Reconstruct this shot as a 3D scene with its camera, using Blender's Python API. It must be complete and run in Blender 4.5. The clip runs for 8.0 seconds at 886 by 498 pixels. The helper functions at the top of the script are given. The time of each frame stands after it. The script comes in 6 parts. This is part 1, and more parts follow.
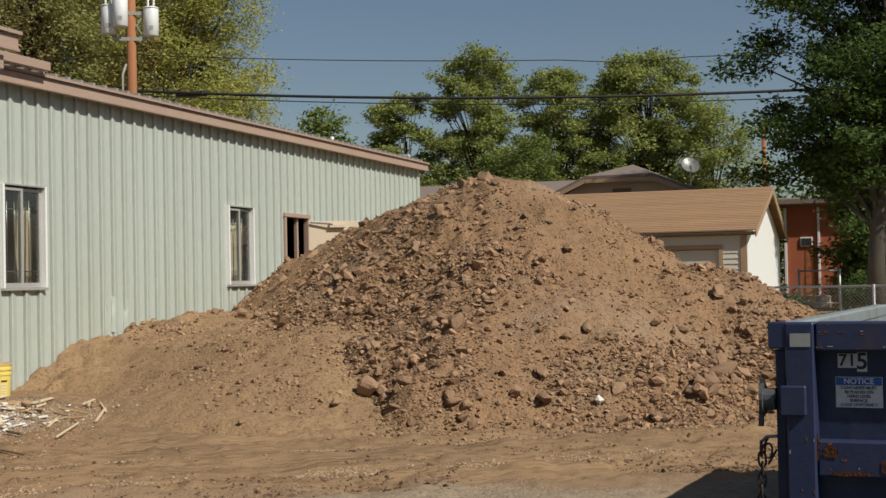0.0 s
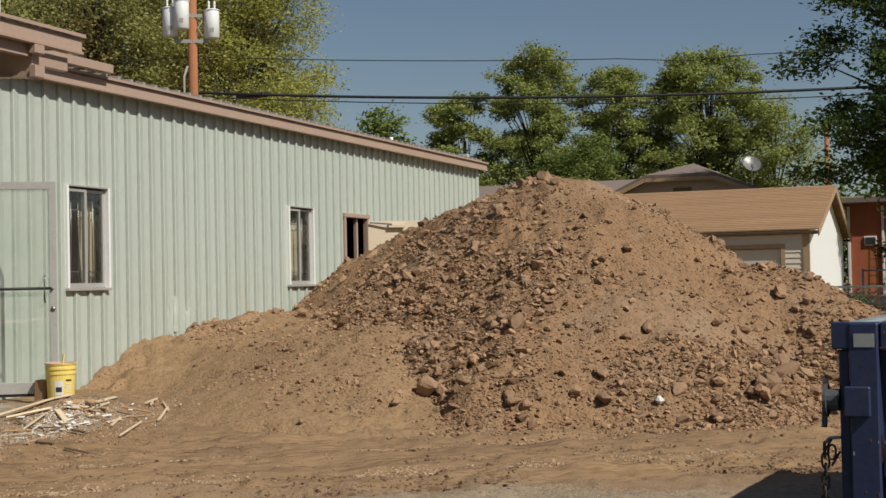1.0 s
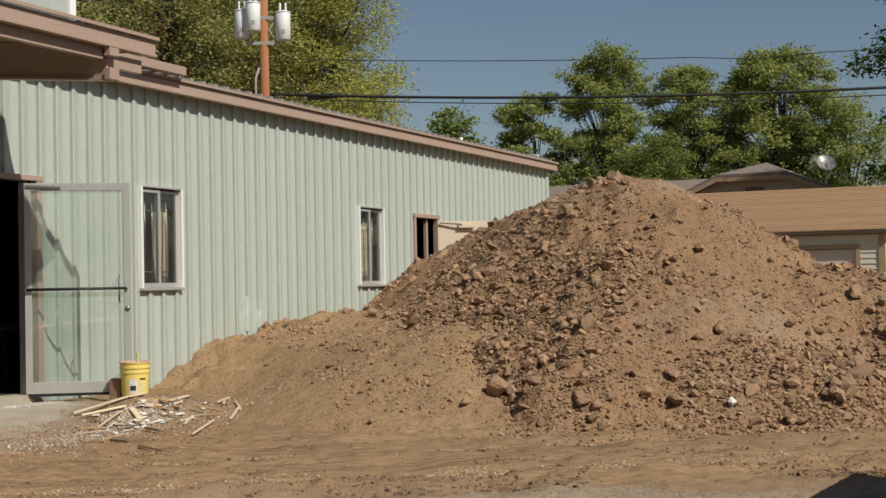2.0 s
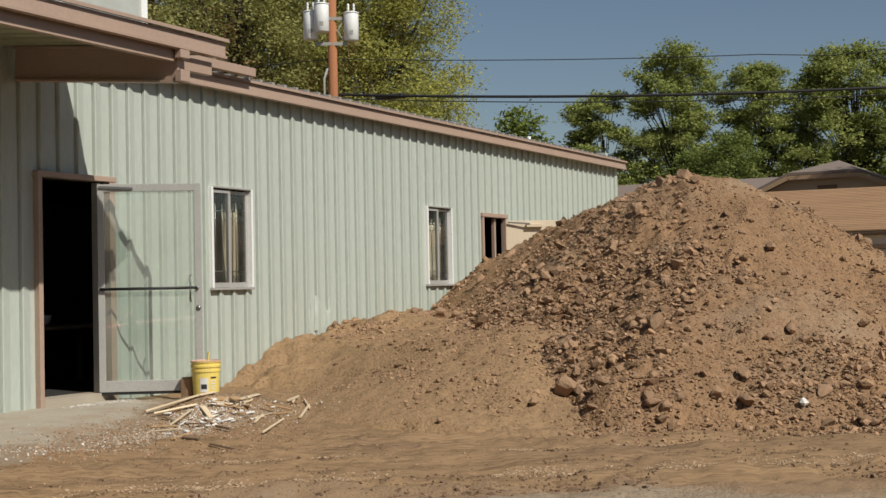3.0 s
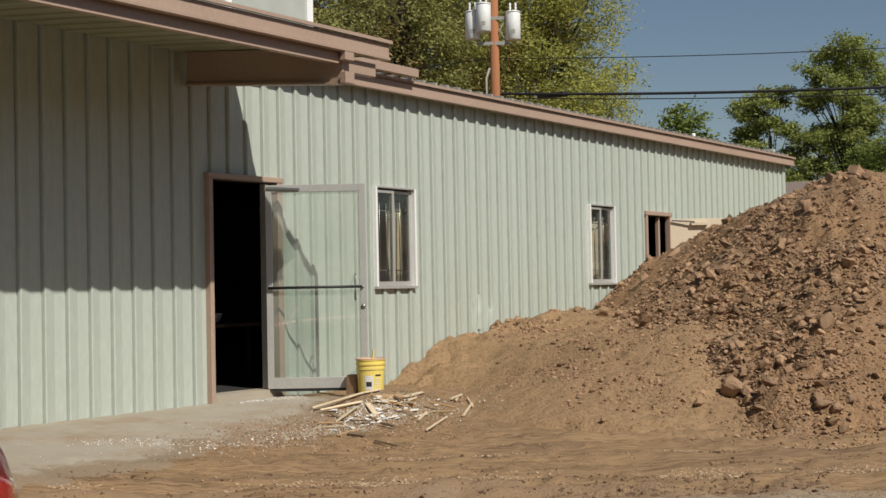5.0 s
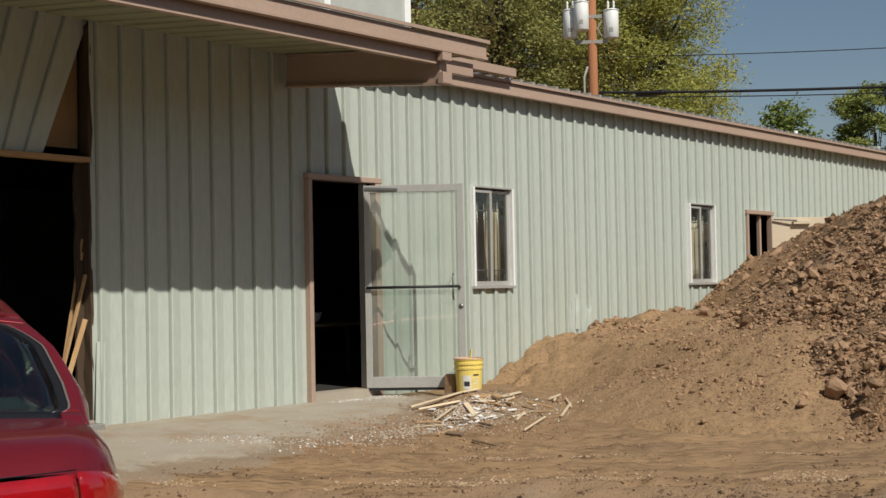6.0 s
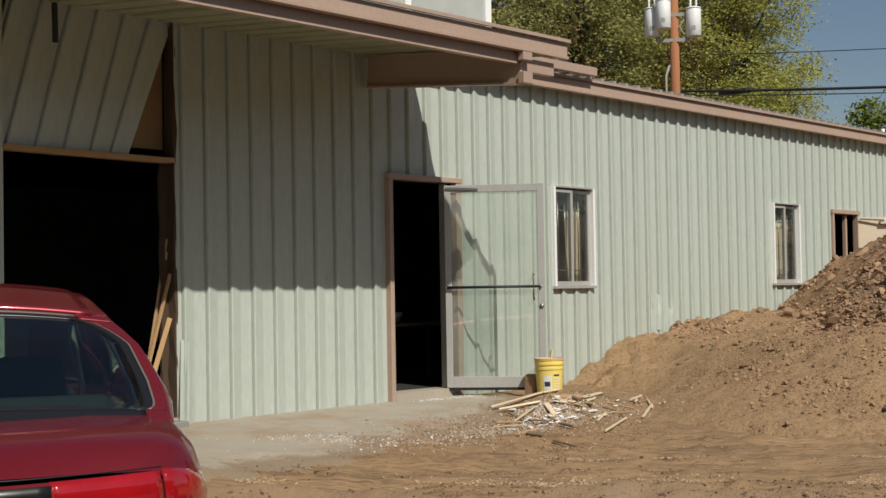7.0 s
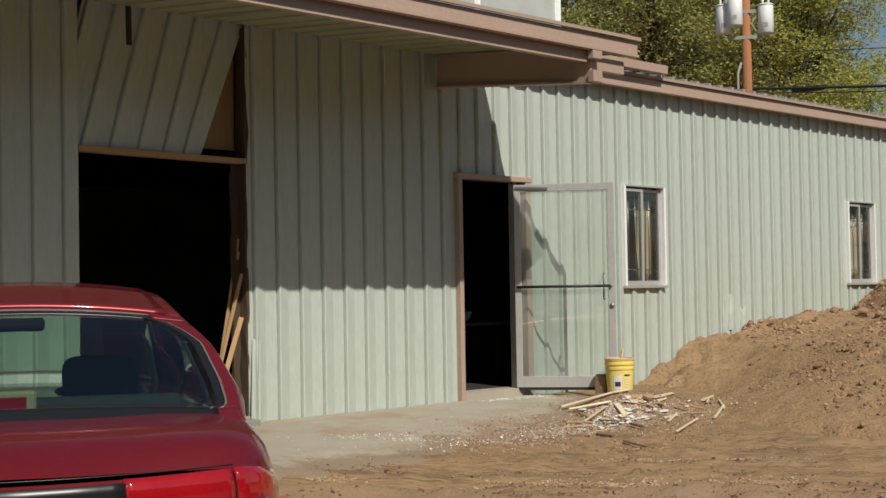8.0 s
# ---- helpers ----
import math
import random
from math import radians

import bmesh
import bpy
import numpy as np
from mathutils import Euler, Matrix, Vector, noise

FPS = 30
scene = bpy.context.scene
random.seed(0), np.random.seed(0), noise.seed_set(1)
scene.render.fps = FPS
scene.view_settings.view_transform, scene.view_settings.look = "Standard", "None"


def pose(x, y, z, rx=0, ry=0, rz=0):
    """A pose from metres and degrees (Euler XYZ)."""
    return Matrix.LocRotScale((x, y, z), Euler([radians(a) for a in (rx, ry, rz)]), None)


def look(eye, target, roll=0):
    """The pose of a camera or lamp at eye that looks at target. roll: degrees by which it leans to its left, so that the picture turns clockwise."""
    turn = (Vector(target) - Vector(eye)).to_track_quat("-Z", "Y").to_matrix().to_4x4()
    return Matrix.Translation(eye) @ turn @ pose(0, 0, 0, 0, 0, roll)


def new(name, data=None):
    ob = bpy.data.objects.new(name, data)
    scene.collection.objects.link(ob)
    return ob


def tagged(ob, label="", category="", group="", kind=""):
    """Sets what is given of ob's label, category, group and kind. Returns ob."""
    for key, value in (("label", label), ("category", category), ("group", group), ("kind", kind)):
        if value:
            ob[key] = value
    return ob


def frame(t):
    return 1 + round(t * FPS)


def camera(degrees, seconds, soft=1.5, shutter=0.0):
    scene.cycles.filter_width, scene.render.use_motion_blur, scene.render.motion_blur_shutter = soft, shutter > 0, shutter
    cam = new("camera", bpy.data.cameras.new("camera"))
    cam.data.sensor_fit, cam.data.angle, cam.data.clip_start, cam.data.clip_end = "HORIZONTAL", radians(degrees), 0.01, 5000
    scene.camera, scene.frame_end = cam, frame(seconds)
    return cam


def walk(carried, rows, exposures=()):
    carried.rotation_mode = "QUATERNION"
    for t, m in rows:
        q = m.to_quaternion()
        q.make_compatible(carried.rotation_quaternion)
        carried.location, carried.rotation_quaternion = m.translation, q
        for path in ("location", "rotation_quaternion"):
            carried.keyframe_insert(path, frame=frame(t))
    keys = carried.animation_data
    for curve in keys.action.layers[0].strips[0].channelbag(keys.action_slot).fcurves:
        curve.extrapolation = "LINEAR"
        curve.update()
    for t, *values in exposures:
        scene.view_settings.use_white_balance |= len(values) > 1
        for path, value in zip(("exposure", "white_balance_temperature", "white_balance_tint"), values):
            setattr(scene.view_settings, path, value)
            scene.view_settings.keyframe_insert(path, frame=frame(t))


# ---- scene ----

# ======== camera: it stands on one spot and pans ========
EYE = 1.42
cam = camera(35.52, 8.0)
ROWS = [
    (0.0, -71.664, 1.310, 1.118), (0.5, -70.583, 1.335, 1.133), (1.0, -69.211, 1.353, 1.169), (1.5, -67.782, 1.391, 1.124),
    (3.0, -63.499, 1.450, 1.147), (3.5, -62.189, 1.473, 1.114), (4.0, -60.608, 1.498, 1.123), (4.5, -58.768, 1.514, 1.115),
    (6.0, -52.725, 1.606, 1.104), (6.5, -50.906, 1.635, 1.035), (7.0, -49.397, 1.661, 0.974), (7.5, -47.907, 1.677, 0.973),
    (8.0, -46.516, 1.691, 0.965),
]
walk(cam, [(t, pose(0, 0, EYE, 90 + pitch, roll, yaw)) for t, yaw, pitch, roll in ROWS])

# ======== light ========
SUN_DIR = Vector((0.37, 1.0, -1.04)).normalized()      # the way the light goes
world = bpy.data.worlds.new("world")
scene.world = world
world.use_nodes = True
wn = world.node_tree
sky = wn.nodes.new("ShaderNodeTexSky")
sky.sky_type = "NISHITA"
sky.sun_disc = False
sky.sun_elevation = math.asin(-SUN_DIR.z)
sky.sun_rotation = math.atan2(-SUN_DIR.x, -SUN_DIR.y)
sky.altitude = 300
sky.ozone_density = 0.8
sky.dust_density = 1.0
wn.links.new(sky.outputs["Color"], wn.nodes["Background"].inputs["Color"])
wn.nodes["Background"].inputs["Strength"].default_value = 0.058
sun = new("sun", bpy.data.lights.new("sun", "SUN"))
sun.data.energy = 4.65
sun.data.angle = radians(0.53)
sun.data.color = (1.0, 0.955, 0.86)
sun.matrix_world = look((-20, -50, 52), Vector((-20, -50, 52)) + SUN_DIR)
scene.view_settings.exposure = 0.0


# ======== helpers of this scene ========
def mat(name, col, col2=None, scale=3.0, fine=40.0, rough=0.8, metal=0.0, bump=0.2, spread=0.5, stretch=(1, 1, 1),
        dirt=None, dirt_amount=0.35, dirt_scale=0.8, rand=0.0, spec=0.5, coat=0.0, island=False, cover=None, rubble=0.0, turn=None):
    """Two scales of colour variation, a dirt layer, fine relief, and a shade for each object or island."""
    m = bpy.data.materials.new(name)
    m.use_nodes = True
    nt = m.node_tree
    n, l = nt.nodes, nt.links
    b = n["Principled BSDF"]
    tc = n.new("ShaderNodeTexCoord")
    mp = n.new("ShaderNodeMapping")
    mp.inputs["Scale"].default_value = stretch
    if turn is not None:
        mp.vector_type = "TEXTURE"
        mp.inputs["Rotation"].default_value = (0, 0, radians(turn))
        mp.inputs["Scale"].default_value = tuple(1 / v for v in stretch)
    geo = n.new("ShaderNodeNewGeometry")
    l.new(geo.outputs["Position"], mp.inputs["Vector"])

    def nz(s, detail=6.0, r=0.6):
        x = n.new("ShaderNodeTexNoise")
        x.inputs["Scale"].default_value = s
        x.inputs["Detail"].default_value = detail
        x.inputs["Roughness"].default_value = r
        l.new(mp.outputs["Vector"], x.inputs["Vector"])
        return x

    def ramp(src, a, z):
        r = n.new("ShaderNodeMapRange")
        r.inputs["From Min"].default_value, r.inputs["From Max"].default_value = a, z
        l.new(src, r.inputs["Value"])
        return r.outputs["Result"]

    def mix(f, a, c, mode="MIX"):
        x = n.new("ShaderNodeMix")
        x.data_type, x.blend_type = "RGBA", mode
        for s, v in ((x.inputs["Factor"], f), (x.inputs["A"], a), (x.inputs["B"], c)):
            if isinstance(v, (int, float)):
                s.default_value = v
            elif isinstance(v, tuple):
                s.default_value = (*v, 1)
            else:
                l.new(v, s)
        return x.outputs["Result"]

    c2 = col2 or tuple(v * 0.75 for v in col)
    big, small = nz(scale), nz(fine, 4.0, 0.65)
    c = mix(ramp(big.outputs["Fac"], 0.5 - spread / 2, 0.5 + spread / 2), col, c2)
    g = ramp(small.outputs["Fac"], 0.25, 0.75)
    c = mix(0.35, c, mix(g, tuple(v * 0.72 for v in col), tuple(min(1, v * 1.2) for v in col)), "MIX")
    if dirt:
        d = nz(dirt_scale, 8.0, 0.7)
        f = n.new("ShaderNodeMath")
        f.operation = "MULTIPLY"
        f.inputs[1].default_value = dirt_amount
        l.new(ramp(d.outputs["Fac"], 0.5, 0.68), f.inputs[0])
        c = mix(f.outputs[0], c, dirt)
    vor = None
    if rubble:
        # broken crumbs of two sizes bedded in the surface, in patches
        vor = n.new("ShaderNodeTexVoronoi")
        vor.inputs["Scale"].default_value = 30.0
        vor.inputs["Detail"].default_value = 1.0
        l.new(mp.outputs["Vector"], vor.inputs["Vector"])
        bw = n.new("ShaderNodeRGBToBW")
        l.new(vor.outputs["Color"], bw.inputs["Color"])
        sp = n.new("ShaderNodeMapRange")
        sp.inputs["From Min"].default_value, sp.inputs["From Max"].default_value = 0.2, 0.8
        sp.inputs["To Min"].default_value, sp.inputs["To Max"].default_value = 0.80, 1.22
        l.new(bw.outputs["Val"], sp.inputs["Value"])
        vv = n.new("ShaderNodeHueSaturation")
        l.new(sp.outputs["Result"], vv.inputs["Value"])
        l.new(c, vv.inputs["Color"])
        c = vv.outputs["Color"]
    if cover:
        at_ = n.new("ShaderNodeAttribute")
        at_.attribute_name = "cover"
        ad = n.new("ShaderNodeMath")
        ad.operation = "MULTIPLY_ADD"
        l.new(nz(9.0, 6.0, 0.7).outputs["Fac"], ad.inputs[0])
        ad.inputs[1].default_value = 0.9
        l.new(at_.outputs["Fac"], ad.inputs[2])
        c = mix(ramp(ad.outputs[0], 0.68, 1.02), c, mix(g, tuple(v * 0.82 for v in cover), tuple(v * 1.12 for v in cover)))
    if rand or island:
        hs = n.new("ShaderNodeHueSaturation")
        oi = n.new("ShaderNodeObjectInfo") if not island else geo
        out = oi.outputs["Random"] if not island else geo.outputs["Random Per Island"]
        r = n.new("ShaderNodeMapRange")
        r.inputs["To Min"].default_value, r.inputs["To Max"].default_value = 1 - rand, 1 + rand
        l.new(out, r.inputs["Value"])
        l.new(r.outputs["Result"], hs.inputs["Value"])
        l.new(c, hs.inputs["Color"])
        c = hs.outputs["Color"]
    l.new(c, b.inputs["Base Color"])
    b.inputs["Roughness"].default_value = rough
    b.inputs["Metallic"].default_value = metal
    b.inputs["Specular IOR Level"].default_value = spec
    b.inputs["Coat Weight"].default_value = coat
    b.inputs["Coat Roughness"].default_value = 0.05
    if bump:
        bp = n.new("ShaderNodeBump")
        bp.inputs["Strength"].default_value = bump
        bp.inputs["Distance"].default_value = 0.025
        l.new(small.outputs["Fac"], bp.inputs["Height"])
        l.new(bp.outputs["Normal"], b.inputs["Normal"])
        if rubble:
            pat = n.new("ShaderNodeMath")
            pat.operation = "MULTIPLY"
            l.new(ramp(nz(1.7, 5.0, 0.6).outputs["Fac"], 0.38, 0.62), pat.inputs[0])
            l.new(vor.outputs["Distance"], pat.inputs[1])
            b2 = n.new("ShaderNodeBump")
            b2.invert = True
            b2.inputs["Strength"].default_value = rubble
            b2.inputs["Distance"].default_value = 0.02
            l.new(pat.outputs[0], b2.inputs["Height"])
            l.new(bp.outputs["Normal"], b2.inputs["Normal"])
            l.new(b2.outputs["Normal"], b.inputs["Normal"])
    return m


def glass(name, tint=(1, 1, 1), rough=0.0, gloss=0.04, dust=0.0):
    m = bpy.data.materials.new(name)
    m.use_nodes = True
    nt = m.node_tree
    b = nt.nodes["Principled BSDF"]
    nt.nodes.remove(b)
    out = nt.nodes["Material Output"]
    tr = nt.nodes.new("ShaderNodeBsdfTransparent")
    tr.inputs["Color"].default_value = (*tint, 1)
    gl = nt.nodes.new("ShaderNodeBsdfGlossy")
    gl.inputs["Roughness"].default_value = rough
    mx = nt.nodes.new("ShaderNodeMixShader")
    lw = nt.nodes.new("ShaderNodeLayerWeight")
    lw.inputs["Blend"].default_value = 0.5
    pw = nt.nodes.new("ShaderNodeMath")
    pw.operation = "POWER"
    pw.inputs[1].default_value = 5.0
    nt.links.new(lw.outputs["Facing"], pw.inputs[0])
    ma = nt.nodes.new("ShaderNodeMath")
    ma.operation = "MULTIPLY_ADD"
    ma.inputs[1].default_value, ma.inputs[2].default_value = 0.9, gloss
    nt.links.new(pw.outputs[0], ma.inputs[0])
    nt.links.new(ma.outputs[0], mx.inputs[0])
    nt.links.new(tr.outputs[0], mx.inputs[1])
    nt.links.new(gl.outputs[0], mx.inputs[2])
    last = mx
    if dust:
        # a thin film of dust, thicker in patches
        df = nt.nodes.new("ShaderNodeBsdfDiffuse")
        df.inputs["Color"].default_value = (0.62, 0.62, 0.58, 1)
        nz = nt.nodes.new("ShaderNodeTexNoise")
        nz.inputs["Scale"].default_value = 1.6
        nz.inputs["Detail"].default_value = 5.0
        geo = nt.nodes.new("ShaderNodeNewGeometry")
        nt.links.new(geo.outputs["Position"], nz.inputs["Vector"])
        rg = nt.nodes.new("ShaderNodeMapRange")
        rg.inputs["From Min"].default_value, rg.inputs["From Max"].default_value = 0.3, 0.7
        rg.inputs["To Min"].default_value, rg.inputs["To Max"].default_value = dust * 0.3, dust * 1.6
        nt.links.new(nz.outputs["Fac"], rg.inputs["Value"])
        last = nt.nodes.new("ShaderNodeMixShader")
        nt.links.new(rg.outputs["Result"], last.inputs[0])
        nt.links.new(mx.outputs[0], last.inputs[1])
        nt.links.new(df.outputs[0], last.inputs[2])
    nt.links.new(last.outputs[0], out.inputs["Surface"])
    return m


def mesh_ob(name, verts, faces, material, parent=None, smooth=False, label=""):
    me = bpy.data.meshes.new(name)
    me.from_pydata([tuple(v) for v in verts], [], [tuple(f) for f in faces])
    me.materials.append(material)
    if smooth:
        me.polygons.foreach_set("use_smooth", [True] * len(me.polygons))
    me.update()
    ob = new(name, me)
    if parent:
        ob.parent = parent
    if label:
        ob["label"] = label
    return ob


def part(name, bm, material, parent=None, label="", smooth=False):
    me = bpy.data.meshes.new(name)
    bm.to_mesh(me)
    bm.free()
    me.materials.append(material)
    if smooth:
        me.polygons.foreach_set("use_smooth", [True] * len(me.polygons))
    ob = new(name, me)
    if parent:
        ob.parent = parent
    if label:
        ob["label"] = label
    return ob


def empty(name, at=(0, 0, 0), rz=0):
    ob = new(name)
    ob.matrix_world = pose(*at, 0, 0, rz)
    return ob


def add_box(bm, lo, hi, bevel=0.0, m=None):
    r = bmesh.ops.create_cube(bm, size=1)
    vs = r["verts"]
    lo, hi = Vector(lo), Vector(hi)
    for v in vs:
        v.co = Vector(((lo[i] + hi[i]) / 2 + v.co[i] * (hi[i] - lo[i]) for i in range(3)))
    if bevel:
        es = list({e for v in vs for e in v.link_edges})
        r = bmesh.ops.bevel(bm, geom=es, offset=bevel, segments=1, affect="EDGES")
        vs = list({v for f in r["faces"] for v in f.verts} | {v for v in vs if v.is_valid})
    if m is not None:
        bmesh.ops.transform(bm, matrix=m, verts=vs)
    return vs


def add_beam(bm, a, b, w, h=None, bevel=0.0, roll=0.0):
    """A squared bar from a to b, w wide and h high."""
    a, b = Vector(a), Vector(b)
    q = (b - a).to_track_quat("Y", "Z").to_matrix().to_4x4()
    m = Matrix.Translation(a) @ q @ pose(0, 0, 0, 0, roll, 0)
    h = h or w
    return add_box(bm, (-w / 2, 0, -h / 2), (w / 2, (b - a).length, h / 2), bevel, m)


def add_tube(bm, pts, r, n=10, r1=None, caps=True):
    pts = [Vector(p) for p in pts]
    rings = []
    for i, p in enumerate(pts):
        d = (pts[min(i + 1, len(pts) - 1)] - pts[max(i - 1, 0)]).normalized()
        q = d.to_track_quat("Z", "Y")
        k = i / max(1, len(pts) - 1)
        rr = r[i] if isinstance(r, (list, tuple)) else r + ((r if r1 is None else r1) - r) * k
        rings.append([bm.verts.new(p + q @ Vector((rr * math.cos(2 * math.pi * j / n), rr * math.sin(2 * math.pi * j / n), 0))) for j in range(n)])
    for a, b in zip(rings, rings[1:]):
        for j in range(n):
            bm.faces.new((a[j], a[(j + 1) % n], b[(j + 1) % n], b[j]))
    if caps:
        bm.faces.new(rings[0][::-1])
        bm.faces.new(rings[-1])


def box_part(name, lo, hi, material, parent=None, bevel=0.0, label="", m=None):
    bm = bmesh.new()
    add_box(bm, lo, hi, bevel, m)
    return part(name, bm, material, parent, label)


def beam_part(name, a, b, w, h, material, parent=None, bevel=0.0, label="", roll=0.0):
    bm = bmesh.new()
    add_beam(bm, a, b, w, h, bevel, roll)
    return part(name, bm, material, parent, label)


def tube_part(name, pts, r, material, parent=None, n=10, r1=None, label="", smooth=True):
    bm = bmesh.new()
    add_tube(bm, pts, r, n, r1)
    return part(name, bm, material, parent, label, smooth)


def hash2(ix, iy, seed):
    h = (ix.astype(np.int64) * 374761393 + iy.astype(np.int64) * 668265263 + seed * 974634777) & 0xFFFFFFFF
    h = ((h ^ (h >> 13)) * 1274126177) & 0xFFFFFFFF
    return ((h ^ (h >> 16)) & 0xFFFF) / 65535.0


def vnoise(x, y, seed=0):
    """Smooth lattice noise, 0 to 1, on arrays."""
    ix, iy = np.floor(x), np.floor(y)
    fx, fy = x - ix, y - iy
    fx, fy = fx * fx * (3 - 2 * fx), fy * fy * (3 - 2 * fy)
    a, b = hash2(ix, iy, seed), hash2(ix + 1, iy, seed)
    c, d = hash2(ix, iy + 1, seed), hash2(ix + 1, iy + 1, seed)
    return (a + (b - a) * fx) + ((c + (d - c) * fx) - (a + (b - a) * fx)) * fy


def fbm(x, y, octaves=4, seed=0):
    s, k = 0.0, 0.5
    for o in range(octaves):
        s = s + k * (vnoise(x, y, seed + o) - 0.5)
        x, y, k = x * 2.03 + 7.1, y * 2.03 + 3.7, k * 0.5
    return s * 2


# ======== materials ========
M_SIDING = mat("painted_siding", (0.447, 0.487, 0.434), (0.417, 0.457, 0.404), scale=0.7, fine=25, rough=0.45, bump=0.03, spread=0.6,
               dirt=(0.41, 0.41, 0.33), dirt_amount=0.25, dirt_scale=1.3, stretch=(1, 1, 0.25), rand=0.02)
M_TRIM = mat("brown_trim", (0.385, 0.275, 0.212), (0.335, 0.238, 0.182), scale=1.5, fine=30, rough=0.5, bump=0.04, dirt=(0.45, 0.36, 0.28), dirt_amount=0.3)
M_ROOF = mat("metal_roof", (0.42, 0.40, 0.37), scale=1.0, rough=0.5, metal=0.3, bump=0.05)
M_PACKED = mat("packed_soil", (0.268, 0.175, 0.096), (0.212, 0.138, 0.078), scale=0.75, fine=36, rough=0.95, bump=0.4, spread=0.42,
               dirt=(0.205, 0.134, 0.080), dirt_amount=0.3, dirt_scale=1.4, spec=0.1, rubble=0.45)
# the lot, streaked along the wheel tracks
M_LOT = mat("driven_soil", (0.250, 0.163, 0.090), (0.172, 0.112, 0.064), scale=1.5, fine=34, rough=0.95, bump=0.6, spread=0.34, stretch=(1, 0.16, 1), turn=36.9,
            dirt=(0.135, 0.088, 0.056), dirt_amount=0.75, dirt_scale=2.6, spec=0.1, rubble=0.6)
M_MOIST = mat("moist_clod", (0.165, 0.105, 0.066), (0.125, 0.08, 0.052), scale=6, fine=60, rough=0.9, bump=0.4, rand=0.3, island=True, spec=0.15)
M_SOIL = mat("soil", (0.258, 0.158, 0.087), (0.196, 0.121, 0.070), scale=1.1, fine=42, rough=0.95, bump=0.6, spread=0.38,
             dirt=(0.255, 0.188, 0.128), dirt_amount=0.75, dirt_scale=0.6, spec=0.1, rubble=0.75)
M_CLOD = mat("clod", (0.32, 0.205, 0.125), (0.245, 0.155, 0.097), scale=3.0, fine=50, rough=0.95, bump=0.5, rand=0.16, spec=0.1)
M_STUFF = mat("gravel", (0.318, 0.200, 0.118), (0.245, 0.16, 0.104), scale=3.0, fine=60, rough=0.95, bump=0.3, rand=0.36, island=True, spec=0.1)
M_CONCRETE = mat("concrete", (0.37, 0.328, 0.262), (0.295, 0.25, 0.19), scale=1.6, fine=45, rough=0.9, bump=0.25, dirt=(0.28, 0.19, 0.115), dirt_amount=0.85, dirt_scale=1.2, cover=(0.245, 0.18, 0.118))
# near-black colour that stands in for the shade inside the workshop
M_INNERSHADE = mat("interior_shade_black", (0.022, 0.02, 0.018), rough=0.9, bump=0.05)
M_BLUE = mat("blue_paint", (0.016, 0.025, 0.066), (0.012, 0.019, 0.052), scale=2.5, fine=20, rough=0.45, bump=0.08, dirt=(0.05, 0.06, 0.09), dirt_amount=0.5, dirt_scale=3.0)
M_RED = mat("red_car_paint", (0.20, 0.010, 0.016), (0.17, 0.008, 0.013), scale=0.5, rough=0.38, bump=0.0, metal=0.45, coat=0.7)
M_WHITE = mat("white_paint", (0.78, 0.78, 0.76), (0.72, 0.72, 0.70), rough=0.6, bump=0.05)
M_SHINGLE = mat("tan_shingle", (0.345, 0.205, 0.106), (0.255, 0.15, 0.08), scale=2.2, fine=18, rough=0.9, bump=0.3, rand=0.08, stretch=(1, 0.35, 1))
M_GREYROOF = mat("grey_shingle", (0.22, 0.17, 0.14), (0.17, 0.135, 0.115), scale=3, fine=25, rough=0.9, bump=0.3)
M_BARK = mat("bark", (0.075, 0.058, 0.045), scale=4, fine=30, rough=0.9, bump=0.6, stretch=(1, 1, 0.3))


def leaf_mat(name, a, b):
    m = bpy.data.materials.new(name)
    m.use_nodes = True
    nt = m.node_tree
    bs = nt.nodes["Principled BSDF"]
    geo = nt.nodes.new("ShaderNodeNewGeometry")
    cr = nt.nodes.new("ShaderNodeMix")
    cr.data_type = "RGBA"
    cr.inputs["A"].default_value, cr.inputs["B"].default_value = (*a, 1), (*b, 1)
    nt.links.new(geo.outputs["Random Per Island"], cr.inputs["Factor"])
    nt.links.new(cr.outputs["Result"], bs.inputs["Base Color"])
    bs.inputs["Roughness"].default_value = 0.8
    bs.inputs["Specular IOR Level"].default_value = 0.12
    tl = nt.nodes.new("ShaderNodeBsdfTranslucent")
    nt.links.new(cr.outputs["Result"], tl.inputs["Color"])
    mx = nt.nodes.new("ShaderNodeMixShader")
    mx.inputs[0].default_value = 0.4
    nt.links.new(bs.outputs[0], mx.inputs[1])
    nt.links.new(tl.outputs[0], mx.inputs[2])
    nt.links.new(mx.outputs[0], nt.nodes["Material Output"].inputs["Surface"])
    return m


L_OLIVE = leaf_mat("olive_leaf", (0.26, 0.275, 0.095), (0.40, 0.38, 0.14))
L_YELLOW = leaf_mat("yellowing_leaf", (0.33, 0.34, 0.09), (0.46, 0.44, 0.13))
L_RUSSET = leaf_mat("russet_leaf", (0.30, 0.20, 0.09), (0.40, 0.29, 0.13))
L_GREEN = leaf_mat("green_leaf", (0.205, 0.24, 0.072), (0.36, 0.39, 0.12))
L_DARK = leaf_mat("dark_leaf", (0.05, 0.085, 0.025), (0.14, 0.20, 0.055))
L_BRIGHT = leaf_mat("bright_leaf", (0.13, 0.17, 0.045), (0.25, 0.30, 0.085))

